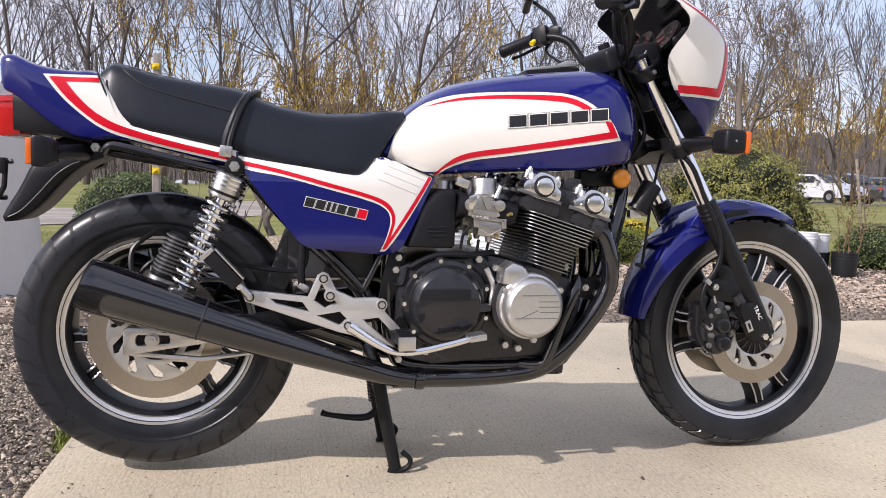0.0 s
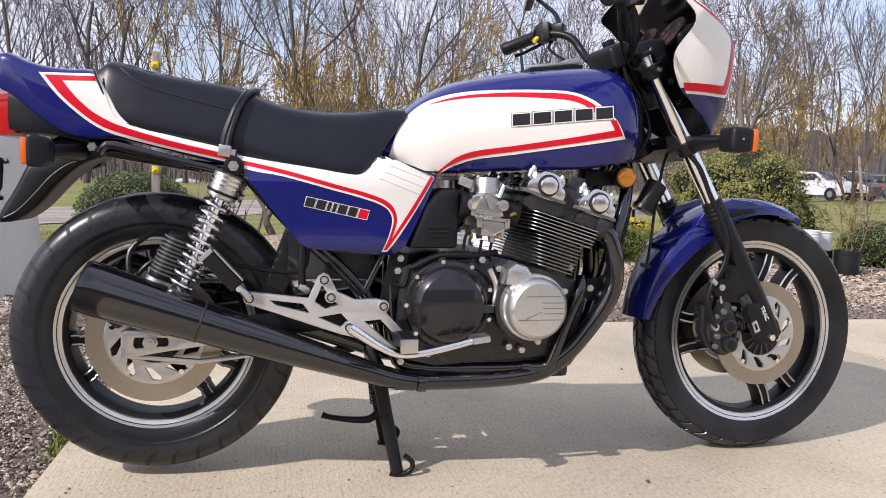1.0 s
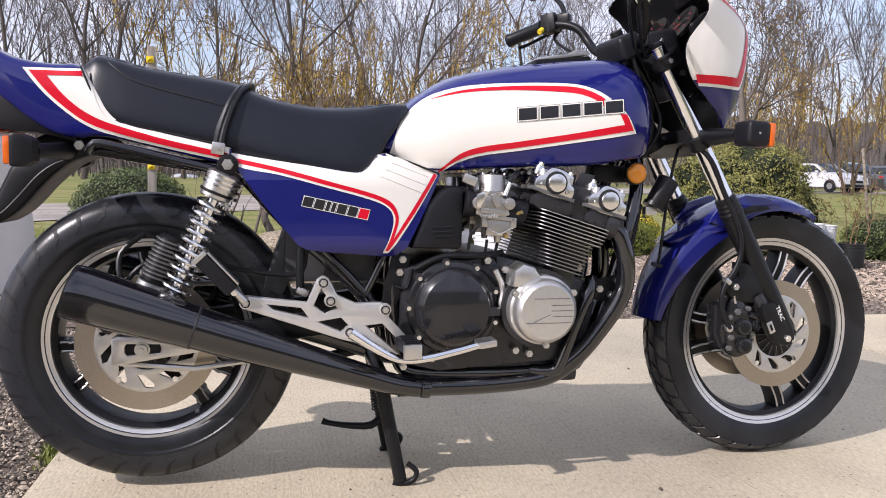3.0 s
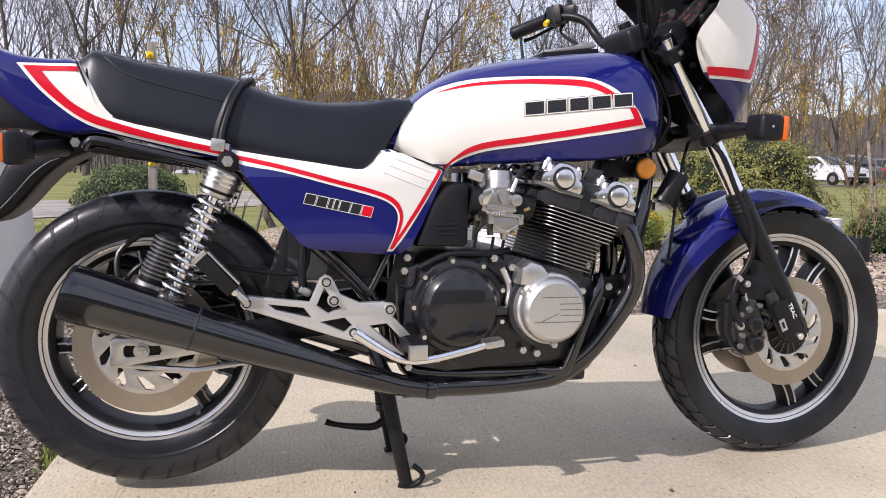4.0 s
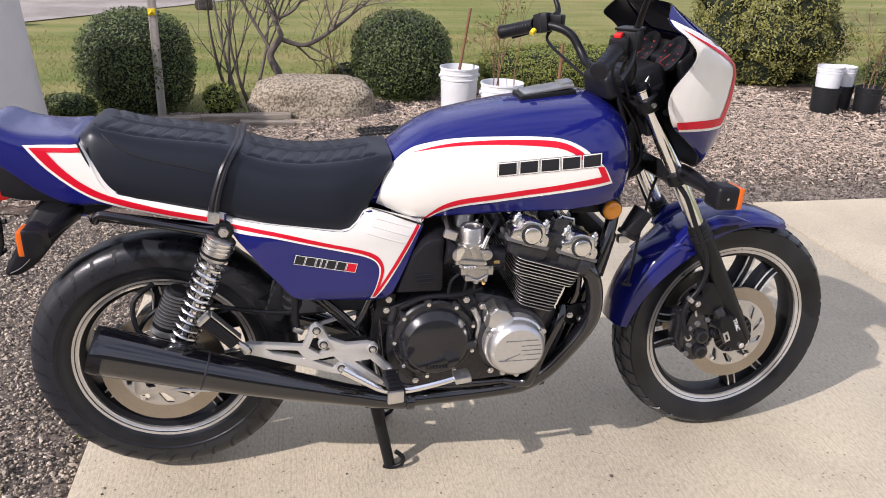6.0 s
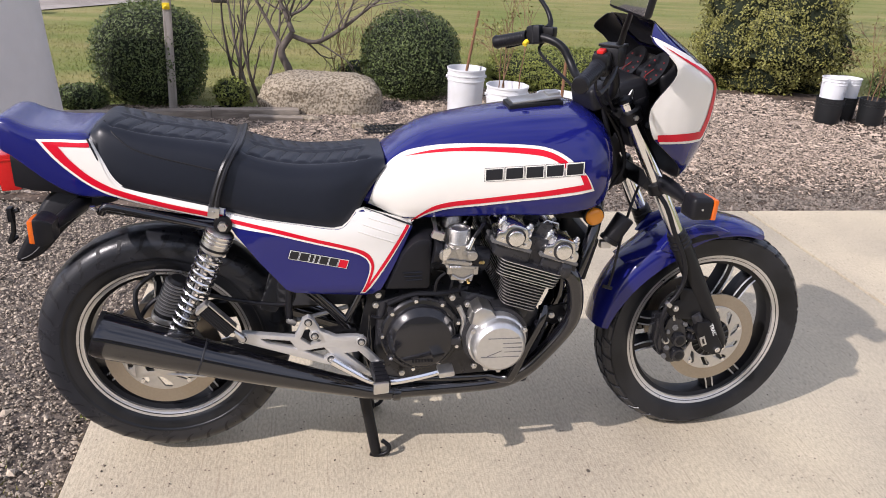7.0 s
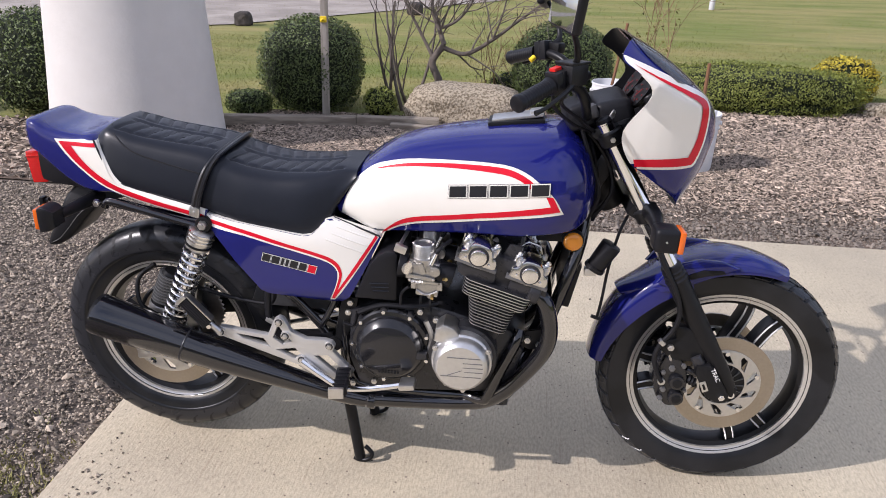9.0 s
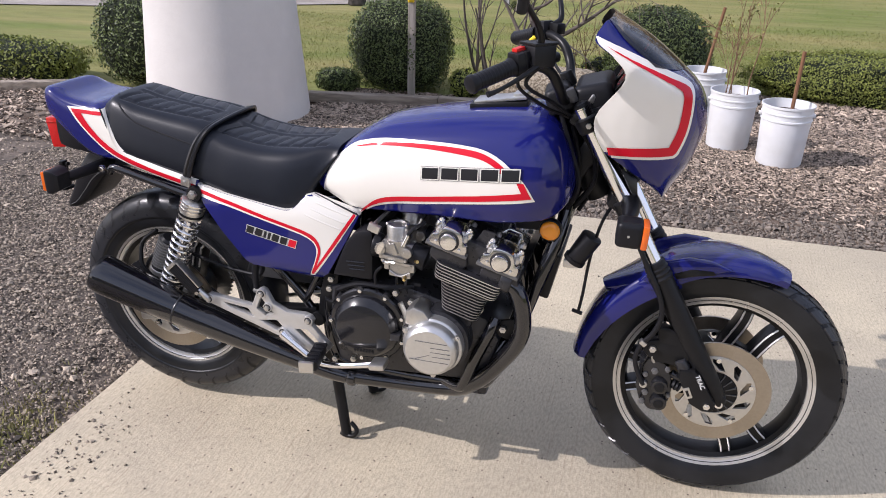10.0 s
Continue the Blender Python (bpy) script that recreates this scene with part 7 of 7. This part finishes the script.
# single bare trees before the wood
for i, (x, y, h, r, sd) in enumerate(((-11.6, 40, 13, 0.16, 201), (-8.3, 36, 12, 0.17, 202), (-7.4, 40, 13, 0.18, 203), (-5.0, 45, 12, 0.13, 204), (-2.5, 40, 11, 0.11, 205), (1.1, 35, 13, 0.17, 206),
        (5.0, 38, 13, 0.18, 207), (6.4, 36, 12, 0.17, 208), (12.8, 44, 11, 0.14, 209), (12.9, 37, 12, 0.15, 210), (15.4, 40, 10, 0.14, 211), (20.1, 45, 12, 0.13, 212), (28.4, 41, 12, 0.13, 213), (39.2, 48, 13, 0.15, 214))):
    bare_tree("bare_tree", (x, y), "tall bare grey tree at the edge of the wood", sd, h * 0.72, r, M["bark_wood"], 4, 4, 0.72, (0.04 * ((i % 3) - 1), 0, 1), 0.05, wobble=0.13, thin=0.009, group="bare woodland trees")

# the wood behind the field: one mass of bare trees and brush
rng = random.Random(77)
paths = []
for i in range(150):
    x = rng.uniform(-75, 110)
    y = rng.uniform(46, 78) + 0.10 * abs(x)
    h = rng.uniform(8, 15)
    out, tips = [], []
    grow(rng, (x, y, -0.2), (rng.uniform(-0.08, 0.08), 0, 1), h, rng.uniform(0.08, 0.17), 3, 0.50, 4, 0.06, 0.10, out, tips, 0.018, 5)
    paths += [p for _, p in out]
for i in range(2800):
    x = rng.uniform(-80, 115)
    y = rng.uniform(42, 70) + 0.10 * abs(x)
    h = rng.uniform(1.2, 3.0) if rng.random() < 0.7 else rng.uniform(2.5, 6.0)
    p = Vector((x, y, -0.1))
    q = p + Vector((rng.uniform(-0.5, 0.5), 0, h))
    paths.append([(p, 0.045), (p.lerp(q, 0.5) + Vector((rng.uniform(-0.2, 0.2), 0, 0)), 0.035), (q, 0.02)])
    for k in range(3):
        f = p.lerp(q, rng.uniform(0.3, 0.9))
        paths.append([(f, 0.028), (f + Vector((rng.uniform(-0.8, 0.8), rng.uniform(-0.3, 0.3), rng.uniform(0.3, 1.2))), 0.014)])
wood = raw("far_wood", limb_mesh(paths, 3), M["bark_far"])
tagged(wood, "grey bare woodland along the field edge", "woodland", kind="stuff")
bm = bmesh.new()
low, high = [], []
for i in range(420):
    x = -260 + i * 1.5
    low.append(bm.verts.new((x, 98 + 0.12 * abs(x), -0.5)))
    high.append(bm.verts.new((x, 98 + 0.12 * abs(x), 10.0 + 2.6 * noise.noise(Vector((x * 0.05, 3, 0))) + 1.8 * noise.noise(Vector((x * 0.31, 9, 0))))))
for i in range(419):
    bm.faces.new((low[i], low[i + 1], high[i + 1], high[i]))
tagged(part("backdrop", bm, M["bark_dim"]), "distant grey-brown tree line", kind="structure")

# ---- garden things ----
post = thing("garden_post", (-0.60, 4.02, 0), "grey weathered wooden post with yellow tags", "post")
part("shaft", box((-0.60, 4.02, 0.76), (0.058, 0.036, 1.60), 0.004, (0, 0.6, 12)), M["post_wood"], post)
for z in (0.732, 1.468):
    tag = part("tag", box((-0.602, 3.998, z), (0.050, 0.014, 0.046), 0.006, (4, 0, 12)), M["yellow"], post, "yellow tape tag")
    part("tag_knot", tube([(-0.618, 3.990, z - 0.012), (-0.600, 3.984, z + 0.004), (-0.586, 3.990, z - 0.008)], 0.0065, 8, 4), M["yellow"], tag)
edging = thing("timber_edging", (-0.6, 3.95, 0), "weathered grey timber edging of the bed", "edging")
part("board", box((-0.86, 3.70, 0.026), (1.10, 0.09, 0.075), 0.010, (0, 0, 9)), M["timber"], edging)
part("board", box((-0.01, 3.835, 0.026), (0.62, 0.09, 0.070), 0.010, (0, 1, 9)), M["timber"], edging)
part("board", box((0.14, 3.74, 0.012), (0.38, 0.07, 0.040), 0.010, (0, 2, 2)), M["timber"], edging, "broken pale end of a timber")
part("board", box((-3.42, 3.28, 0.022), (0.85, 0.09, 0.070), 0.010, (0, 0, 26)), M["timber"], edging)


def boulder(name, c, size, seed, label, material):
    bm = bmesh.new()
    bmesh.ops.create_icosphere(bm, subdivisions=5, radius=1)
    for v in bm.verts:
        n = v.co.normalized()
        k = (abs(n.x) ** 3.2 + abs(n.y) ** 3.2 + abs(n.z) ** 3.2) ** (-1 / 3.2)
        k *= 1 + 0.10 * noise.noise(n * 1.6 + Vector((seed, 0, 0))) + 0.035 * noise.noise(n * 6 + Vector((0, seed, 0))) + 0.018 * noise.noise(n * 22)
        v.co = Vector((c[0] + n.x * k * size[0], c[1] + n.y * k * size[1], max(c[2] + n.z * k * size[2] * (0.85 if n.z > 0 else 1), -0.03)))
    ob = part(name, bm, material, sharp=60)
    return tagged(ob, label, "boulder" if size[0] > 0.2 else "stone")


boulder("boulder", (0.47, 4.16, 0.075), (0.45, 0.23, 0.225), 5, "tan aggregate boulder at the lawn edge", M["boulder"])
boulder("field_stone", (-3.22, 9.45, 0.05), (0.125, 0.11, 0.13), 6, "dark grey stone beside the gravel drive", M["rock_dark"])
boulder("field_stone", (-1.03, 11.65, 0.06), (0.13, 0.12, 0.13), 61, "dark grey stone beside the gravel drive", M["rock_dark"])
boulder("field_stone", (3.98, 5.05, 0.02), (0.22, 0.09, 0.09), 62, "pale flat stone at the end of the hedge", M["boulder"])
boulder("small_stone", (0.72, 3.55, 0.01), (0.05, 0.035, 0.035), 7, "small tan stone on the mulch", M["boulder"])
boulder("small_stone", (0.33, 3.78, 0.0), (0.13, 0.05, 0.03), 8, "flat pale stone by the timber", M["boulder"])
tray = thing("plastic_tray", (0.90, 3.50, 0), "flat black plastic drain grate on the mulch", "tray")
for i in range(9):
    part("slat", box((0.76 + i * 0.035, 3.50, 0.012 + 0.002 * (i % 2)), (0.014, 0.20, 0.012), 0.003, (0, 6, 14)), M["pot"], tray)
for dy in (-0.09, 0.0, 0.09):
    part("cross_bar", box((0.90, 3.50 + dy, 0.010), (0.31, 0.014, 0.012), 0.003, (0, 0, 14)), M["pot"], tray)


def bucket(at, label, plant, seed, material=None, r=0.145, h=0.36, z=0.0, group="white buckets"):
    b = thing("bucket" if material is None else "plant_pot", (at[0], at[1], z), label, "bucket" if material is None else "pot", group)
    mt = material or M["bucket"]
    c = (at[0], at[1], z)
    prof = [(0.0, 0.004), (r * 0.87, 0.0), (r * 0.895, 0.01), (r * 0.965, h * 0.74), (r * 1.0, h * 0.745), (r * 1.0, h * 0.77), (r * 0.965, h * 0.775), (r * 0.975, h * 0.85), (r * 1.01, h * 0.855), (r * 1.01, h * 0.875),
            (r * 0.985, h * 0.88), (r * 0.99, h * 0.96), (r * 1.03, h * 0.965), (r * 1.03, h), (r * 0.985, h), (r * 0.97, h * 0.9), (r * 0.93, h * 0.82), (0, h * 0.82)]
    part("shell", lathe(prof, c, 40, False, axis="z"), mt, b)
    part("soil", lathe([(0, h * 0.86), (r * 0.5, h * 0.865), (r * 0.95, h * 0.85), (0.0, h * 0.83)], c, 24, False, axis="z"), M["soil"], b)
    if material is None:
        part("wire_handle", tube([(at[0] - r * 0.99, at[1] + 0.02, z + h * 0.82), (at[0] - r * 0.7, at[1] + r * 0.85, z + h * 0.62), (at[0], at[1] + r * 1.06, z + h * 0.55), (at[0] + r * 0.7, at[1] + r * 0.85, z + h * 0.62), (at[0] + r * 0.99, at[1] + 0.02, z + h * 0.82)], 0.0025, 6, 4), M["alu"], b)
        for s in (-1, 1):
            part("handle_lug", cyl((at[0] + s * r * 0.97, at[1], z + h * 0.82), (at[0] + s * r * 1.08, at[1], z + h * 0.82), 0.012, seg=12), mt, b)
    rg = random.Random(seed)
    if plant == "stake":
        part("stake", tube([(at[0] + 0.02, at[1], z + 0.2), (at[0] + 0.03, at[1] + 0.01, z + h + 0.30)], 0.011, 8), M["wood_stick"], b)
    elif plant == "leaning":
        part("stake", tube([(at[0] - 0.02, at[1], z + 0.2), (at[0] + 0.07, at[1] + 0.02, z + h + 0.42)], 0.011, 8), M["wood_stick"], b)
    elif plant == "twigs":
        out, tips = [], []
        for k in range(4):
            grow(rg, (at[0] + rg.uniform(-0.07, 0.07), at[1] + rg.uniform(-0.07, 0.07), z + h * 0.8), (rg.uniform(-0.4, 0.2), rg.uniform(-0.3, 0.3), 1), rg.uniform(0.30, 0.60), 0.0045, 3, 0.6, 3, 0.14, 0.03, out, tips, 0.0013, 4)
        raw("bare_plant", limb_mesh([p for _, p in out], 4), M["bark_red"], b)
        pts = [(p + Vector((rg.gauss(0, 0.02), rg.gauss(0, 0.02), rg.gauss(0, 0.02))), Vector((0, 0, 1))) for p, _ in tips for _ in range(2)]
        tagged(raw("dry_leaves", leaf_quads(pts, 0.014, rg, 1.2), M["leaf_olive"], b), kind="stuff")
    return b


bucket((1.565, 4.03), "white plastic bucket with a brown stake on mulch", "leaning", 51)
bucket((1.735, 3.40), "dented white plastic bucket holding bare brown twigs", "twigs", 52)
bucket((2.02, 3.12), "white plastic bucket with a brown stake on mulch", "stake", 53)
for i, (x, y, r, h) in enumerate(((4.65, 3.97, 0.112, 0.21), (4.86, 4.08, 0.105, 0.20), (5.02, 3.93, 0.108, 0.21))):
    bucket((x, y), "black plastic nursery pot on the mulch", "none" if i < 2 else "twigs", 60 + i, M["pot"], r, h, 0.0, "nursery pots")
bucket((4.65, 3.97), "white plastic bucket stacked in a black pot", "none", 70, None, 0.102, 0.21, 0.165)
bucket((4.86, 4.08), "white plastic bucket stacked in a black pot", "none", 71, None, 0.097, 0.20, 0.155)
marker = thing("pipe_marker", (4.4, 14.5, 0), "pale blue pipe standing in the lawn", "pipe")
part("pipe", cyl((4.4, 14.5, -0.05), (4.4, 14.5, 0.42), 0.055, 0.055, 16, 0.006), M["car_white"], marker)
stake = thing("tree_stake", (8.6, 12.5, 0), "staked sapling on the lawn", "stake")
part("pole", tube([(8.6, 12.5, 0), (8.62, 12.5, 1.1)], 0.02, 6), M["timber"], stake)
part("stem", tube([(8.85, 12.5, 0), (8.9, 12.5, 0.7), (9.0, 12.5, 1.6)], 0.018, 6), M["bark"], stake)
part("tie", tube([(8.61, 12.5, 0.62), (8.75, 12.48, 0.66), (8.9, 12.5, 0.62)], 0.006, 6), M["timber"], stake)
pale = thing("pale_stake", (5.8, 4.62, 0), "pale leaning stake beside the nursery pots", "stake")
part("pole", tube([(5.80, 4.62, 0), (5.70, 4.70, 1.05)], 0.014, 8), M["timber"], pale)
for i in range(7):
    boulder("field_stone", (-22 + i * 5.3 + (i % 3), 52 + (i % 2) * 3, 0.15), (0.9 + 0.2 * (i % 3), 0.5, 0.45), 90 + i, "pale stone at the edge of the field", M["car_white"] if i % 2 else M["boulder"])

# ---- parked cars ----


def car(at, turn, paint, label, tall=0.0):
    c = thing("car", (0, 0, 0), label, "car", "parked cars")
    prof = [(-2.15, 0.42), (-2.18, 0.75), (-2.05, 0.92), (-1.7, 0.98 + tall * 0.3), (-1.25, 1.38 + tall), (-0.6, 1.47 + tall), (0.35, 1.44 + tall), (1.0, 1.02), (1.75, 0.90), (2.12, 0.74), (2.18, 0.45), (2.05, 0.28), (-2.05, 0.28)]
    rings = []
    for y, k in ((-0.86, 0.97), (-0.88, 1.0), (-0.86, 1.0), (-0.70, 1.0), (0.70, 1.0), (0.86, 1.0), (0.88, 1.0), (0.86, 0.97)):
        rings.append([Vector((x * k, y * (1 - 0.22 * max(0, (z - 0.95)) / 0.5), z)) for x, z in prof])
    part("body", rings_to(bmesh.new(), rings), paint, c, sharp=30)
    for s in (-1, 1):
        part("side_glass", plate([(-1.35, 1.02 + tall * 0.4), (-1.05, 1.34 + tall), (0.28, 1.36 + tall), (0.78, 1.04)], s * 0.80, s * 0.835, 0.01, place=lambda v, s=s: Vector((v.x, v.y - s * 0.22 * 0.9 * max(0, v.z - 1.0), v.z))), M["car_glass"], c)
        for x in (-1.35, 1.35):
            wh = part("wheel", lathe([(0.16, s * 0.76), (0.31, s * 0.76), (0.33, s * 0.80), (0.33, s * 0.88), (0.30, s * 0.90), (0.16, s * 0.89)], (x, 0, 0.33), 28), M["rubber"], c)
            part("rim", lathe([(0.0, s * 0.885), (0.19, s * 0.89), (0.20, s * 0.86), (0.0, s * 0.85)], (x, 0, 0.33), 20, False), M["alu"], wh)
        part("headlight", box((2.05, s * 0.62, 0.72), (0.16, 0.36, 0.13), 0.03), M["chrome"], c)
        part("rear_light", box((-2.10, s * 0.70, 0.82), (0.12, 0.26, 0.16), 0.03), M["redlens"], c)
        part("wing_mirror", box((0.62, s * 0.95, 1.04), (0.12, 0.16, 0.11), 0.03), paint, c)
    part("windscreen", box((0.70, 0, 1.24 + tall * 0.5), (0.75, 1.30, 0.02), 0.005, (0, 33, 0)), M["car_glass"], c)
    part("rear_window", box((-1.52, 0, 1.20 + tall * 0.6), (0.55, 1.28, 0.02), 0.005, (0, -42, 0)), M["car_glass"], c)
    part("grille", box((2.17, 0, 0.55), (0.05, 0.9, 0.14), 0.02), M["black"], c)
    part("bumper", box((2.10, 0, 0.36), (0.16, 1.66, 0.14), 0.04), M["black"], c)
    c.matrix_basis = pose(at[0], at[1], rise(*at) + 0.015, 0, 0, turn)
    for o in c.children:
        o.matrix_parent_inverse = Matrix()
    return c


car((27.5, 33.9), 284, M["car_white"], "silver white sedan parked on the drive")
car((29.8, 35.4), 98, M["car_grey"], "dark grey estate car parked on the drive", 0.12)
car((32.3, 34.6), 300, M["car_blue"], "slate blue sedan parked on the drive")
car((36.0, 34.4), 296, M["car_white"], "pale silver car parked on the drive", 0.12)

# power lines over the wood
for i, (z, y, sag) in enumerate(((15.0, 84, 2.0), (16.2, 84, 2.0), (17.4, 84, 2.0), (13.2, 80, 1.6), (19.5, 88, 2.2), (21.0, 88, 2.2))):
    cb = part("power_line", tube([(-120 + k * 24, y, z + sag * ((k - 5) / 5) ** 2 + 0.012 * (-120 + k * 24)) for k in range(13)], 0.020, 5), M["cable"])
    tagged(cb, "thin dark overhead power line against the sky", "power line", "power lines")
# ---- loose ground pieces ----


def scatter(name, count, place, size, material, label, seed, kind):
    """Loose stones or chips as one mass of separate small solids."""
    rng = np.random.default_rng(seed)
    pos, scl = place(rng, count), size(rng, count)
    if kind == "stone":
        unit = np.array([(1, 0, -0.2), (0, 1, -0.2), (-1, 0, -0.2), (0, -1, -0.2), (0.25, 0.1, 0.8), (-0.35, -0.1, 0.7)], float)
        tri = np.array([(0, 1, 4), (1, 5, 4), (1, 2, 5), (2, 3, 5), (3, 4, 5), (3, 0, 4)])
    else:
        unit = np.array([(-1, -1, -1), (1, -0.8, -1), (0.9, 1, -1), (-0.9, 0.8, -1), (-0.9, 0, 1), (0.9, 0.2, 1)], float)
        tri = np.array([(0, 1, 5), (0, 5, 4), (1, 2, 5), (2, 3, 4), (2, 4, 5), (3, 0, 4)])
    k = len(unit)
    v = unit[None] * (1 + rng.uniform(-0.25, 0.25, (count, k, 3))) * scl[:, None, :]
    tilt, yaw = rng.normal(0, 0.28 if kind != "stone" else 0.35, (count, 2)), rng.uniform(0, 2 * np.pi, count)
    for ax, ang in ((0, tilt[:, 0]), (1, tilt[:, 1]), (2, yaw)):
        c, s = np.cos(ang)[:, None], np.sin(ang)[:, None]
        a, b = [(1, 2), (2, 0), (0, 1)][ax]
        va, vb = v[:, :, a].copy(), v[:, :, b].copy()
        v[:, :, a], v[:, :, b] = va * c - vb * s, va * s + vb * c
    v += pos[:, None, :]
    faces = (tri[None] + (np.arange(count) * k)[:, None, None]).reshape(-1, 3)
    me = bpy.data.meshes.new(name)
    me.from_pydata(v.reshape(-1, 3).tolist(), [], faces.tolist())
    me.materials.append(material)
    return tagged(part(name, me, material), label, kind="stuff")


def in_box(x0, x1, y0, y1, z, jitter=0.008):
    def place(rng, n):
        return np.stack([rng.uniform(x0, x1, n), rng.uniform(y0, y1, n), z + rng.uniform(0, jitter, n)], 1)
    return place


def edge_band(x0, x1, y0):
    """Thick beside the slab, thinning out into the bed."""
    def place(rng, n):
        return np.stack([rng.uniform(x0, x1, n), y0 + np.minimum(np.abs(rng.normal(0, 0.42, n)), 1.5), -0.018 + rng.uniform(0, 0.013, n)], 1)
    return place


def soft_bed(x0, x1, y0, full, y1):
    """Even from `full` to y1, thinning out towards y0."""
    def place(rng, n):
        y = rng.uniform(y0, y1, n)
        thin = rng.uniform(0, 1, n) > (y - y0) / (full - y0)
        y = np.where(thin, rng.uniform(full, y1, n), y)
        return np.stack([rng.uniform(x0, x1, n), y, -0.014 + rng.uniform(0, 0.018, n)], 1)
    return place


def dims(a, b, c, spread=0.45):
    def size(rng, n):
        f = np.exp(rng.normal(0, spread, n))[:, None]
        return f * np.array([[a, b, c]]) * rng.uniform(0.7, 1.3, (n, 3))
    return size


scatter("gravel", 85000, in_box(-2.3, -0.275, -1.4, 2.1, -0.024, 0.011), dims(0.0046, 0.0039, 0.0028, 0.40), M["stone"], "loose grey gravel beside the slab", 1, "stone")
scatter("gravel", 14000, in_box(-6.5, -2.3, -1.4, 2.6, -0.022, 0.012), dims(0.008, 0.0065, 0.0045), M["stone"], "coarser grey gravel away from the slab", 2, "stone")
scatter("gravel", 34000, edge_band(-0.27, 6.0, 1.85), dims(0.0066, 0.0052, 0.0042), M["stone_dark"], "dark gravel along the slab edge", 3, "stone")
scatter("mulch", 26000, in_box(0.9, 4.7, 4.10, 5.05, -0.014, 0.018), dims(0.0105, 0.0030, 0.0024, 0.4), M["chip"], "grey brown bark chips", 9, "chip")
scatter("mulch", 190000, soft_bed(-1.2, 4.6, 2.10, 2.95, 4.15), dims(0.0088, 0.0020, 0.0017, 0.36), M["chip"], "grey brown bark chips", 4, "chip")
scatter("mulch", 22000, in_box(4.2, 9.2, 2.2, 4.8, -0.014, 0.024), dims(0.014, 0.0036, 0.0028, 0.4), M["chip"], "grey brown bark chips", 5, "chip")
scatter("mulch", 12000, in_box(-5.2, -0.9, 2.15, 3.5, -0.014, 0.024), dims(0.014, 0.0042, 0.0030, 0.4), M["chip"], "grey brown bark chips", 6, "chip")
scatter("pebbles", 150, lambda rng, n: np.stack([-0.20 + np.abs(rng.normal(0, 0.10, n)), rng.normal(-0.42, 0.16, n), np.full(n, 0.002)], 1), dims(0.0042, 0.0036, 0.0026, 0.40), M["stone"], "few loose pebbles on the concrete", 7, "stone")
scatter("pebbles", 90, in_box(-0.2, 4.5, -1.2, 1.7, 0.0015, 0.001), dims(0.0035, 0.003, 0.0025, 0.4), M["stone"], "few loose pebbles on the concrete", 8, "stone")


def blades(name, count, place, h, seed, label, material):
    rng = np.random.default_rng(seed)
    p = place(rng, count)
    yaw, lean = rng.uniform(0, 2 * np.pi, count), rng.normal(0, 0.45, (count, 2))
    hh = h * np.exp(rng.normal(0, 0.35, count))
    w = 0.06 * hh + 0.002
    d = np.stack([np.cos(yaw) * w, np.sin(yaw) * w, np.zeros(count)], 1)
    tip = p + np.stack([lean[:, 0] * hh, lean[:, 1] * hh, hh], 1)
    v = np.stack([p - d, p + d, tip], 1).reshape(-1, 3)
    me = bpy.data.meshes.new(name)
    me.from_pydata(v.tolist(), [], np.arange(count * 3).reshape(-1, 3).tolist())
    me.materials.append(material)
    return tagged(part(name, me, material), label, kind="stuff")


blades("grass", 45000, in_box(-4.5, 2.5, 4.3, 8.5, -0.036, 0.002), 0.016, 11, "short spring grass behind the bed", M["blade"])
blades("grass", 40000, in_box(2.0, 9.5, 5.3, 9.5, -0.036, 0.002), 0.015, 12, "short spring grass behind the hedge", M["blade"])
blades("grass", 26000, in_box(-9, 16, 8.5, 20, -0.036, 0.002), 0.020, 13, "short grass on the lawn", M["blade"])
blades("grass_tuft", 1100, lambda rng, n: np.stack([rng.normal(-0.42, 0.09, n), rng.normal(-0.42, 0.14, n), np.full(n, -0.02)], 1), 0.015, 14, "ragged grass tuft at the slab edge", M["blade"])
blades("grass_tuft", 260, lambda rng, n: np.stack([rng.normal(-0.285, 0.012, n), rng.normal(0.28, 0.06, n), np.full(n, -0.02)], 1), 0.022, 15, "ragged grass tuft at the slab edge", M["blade"])
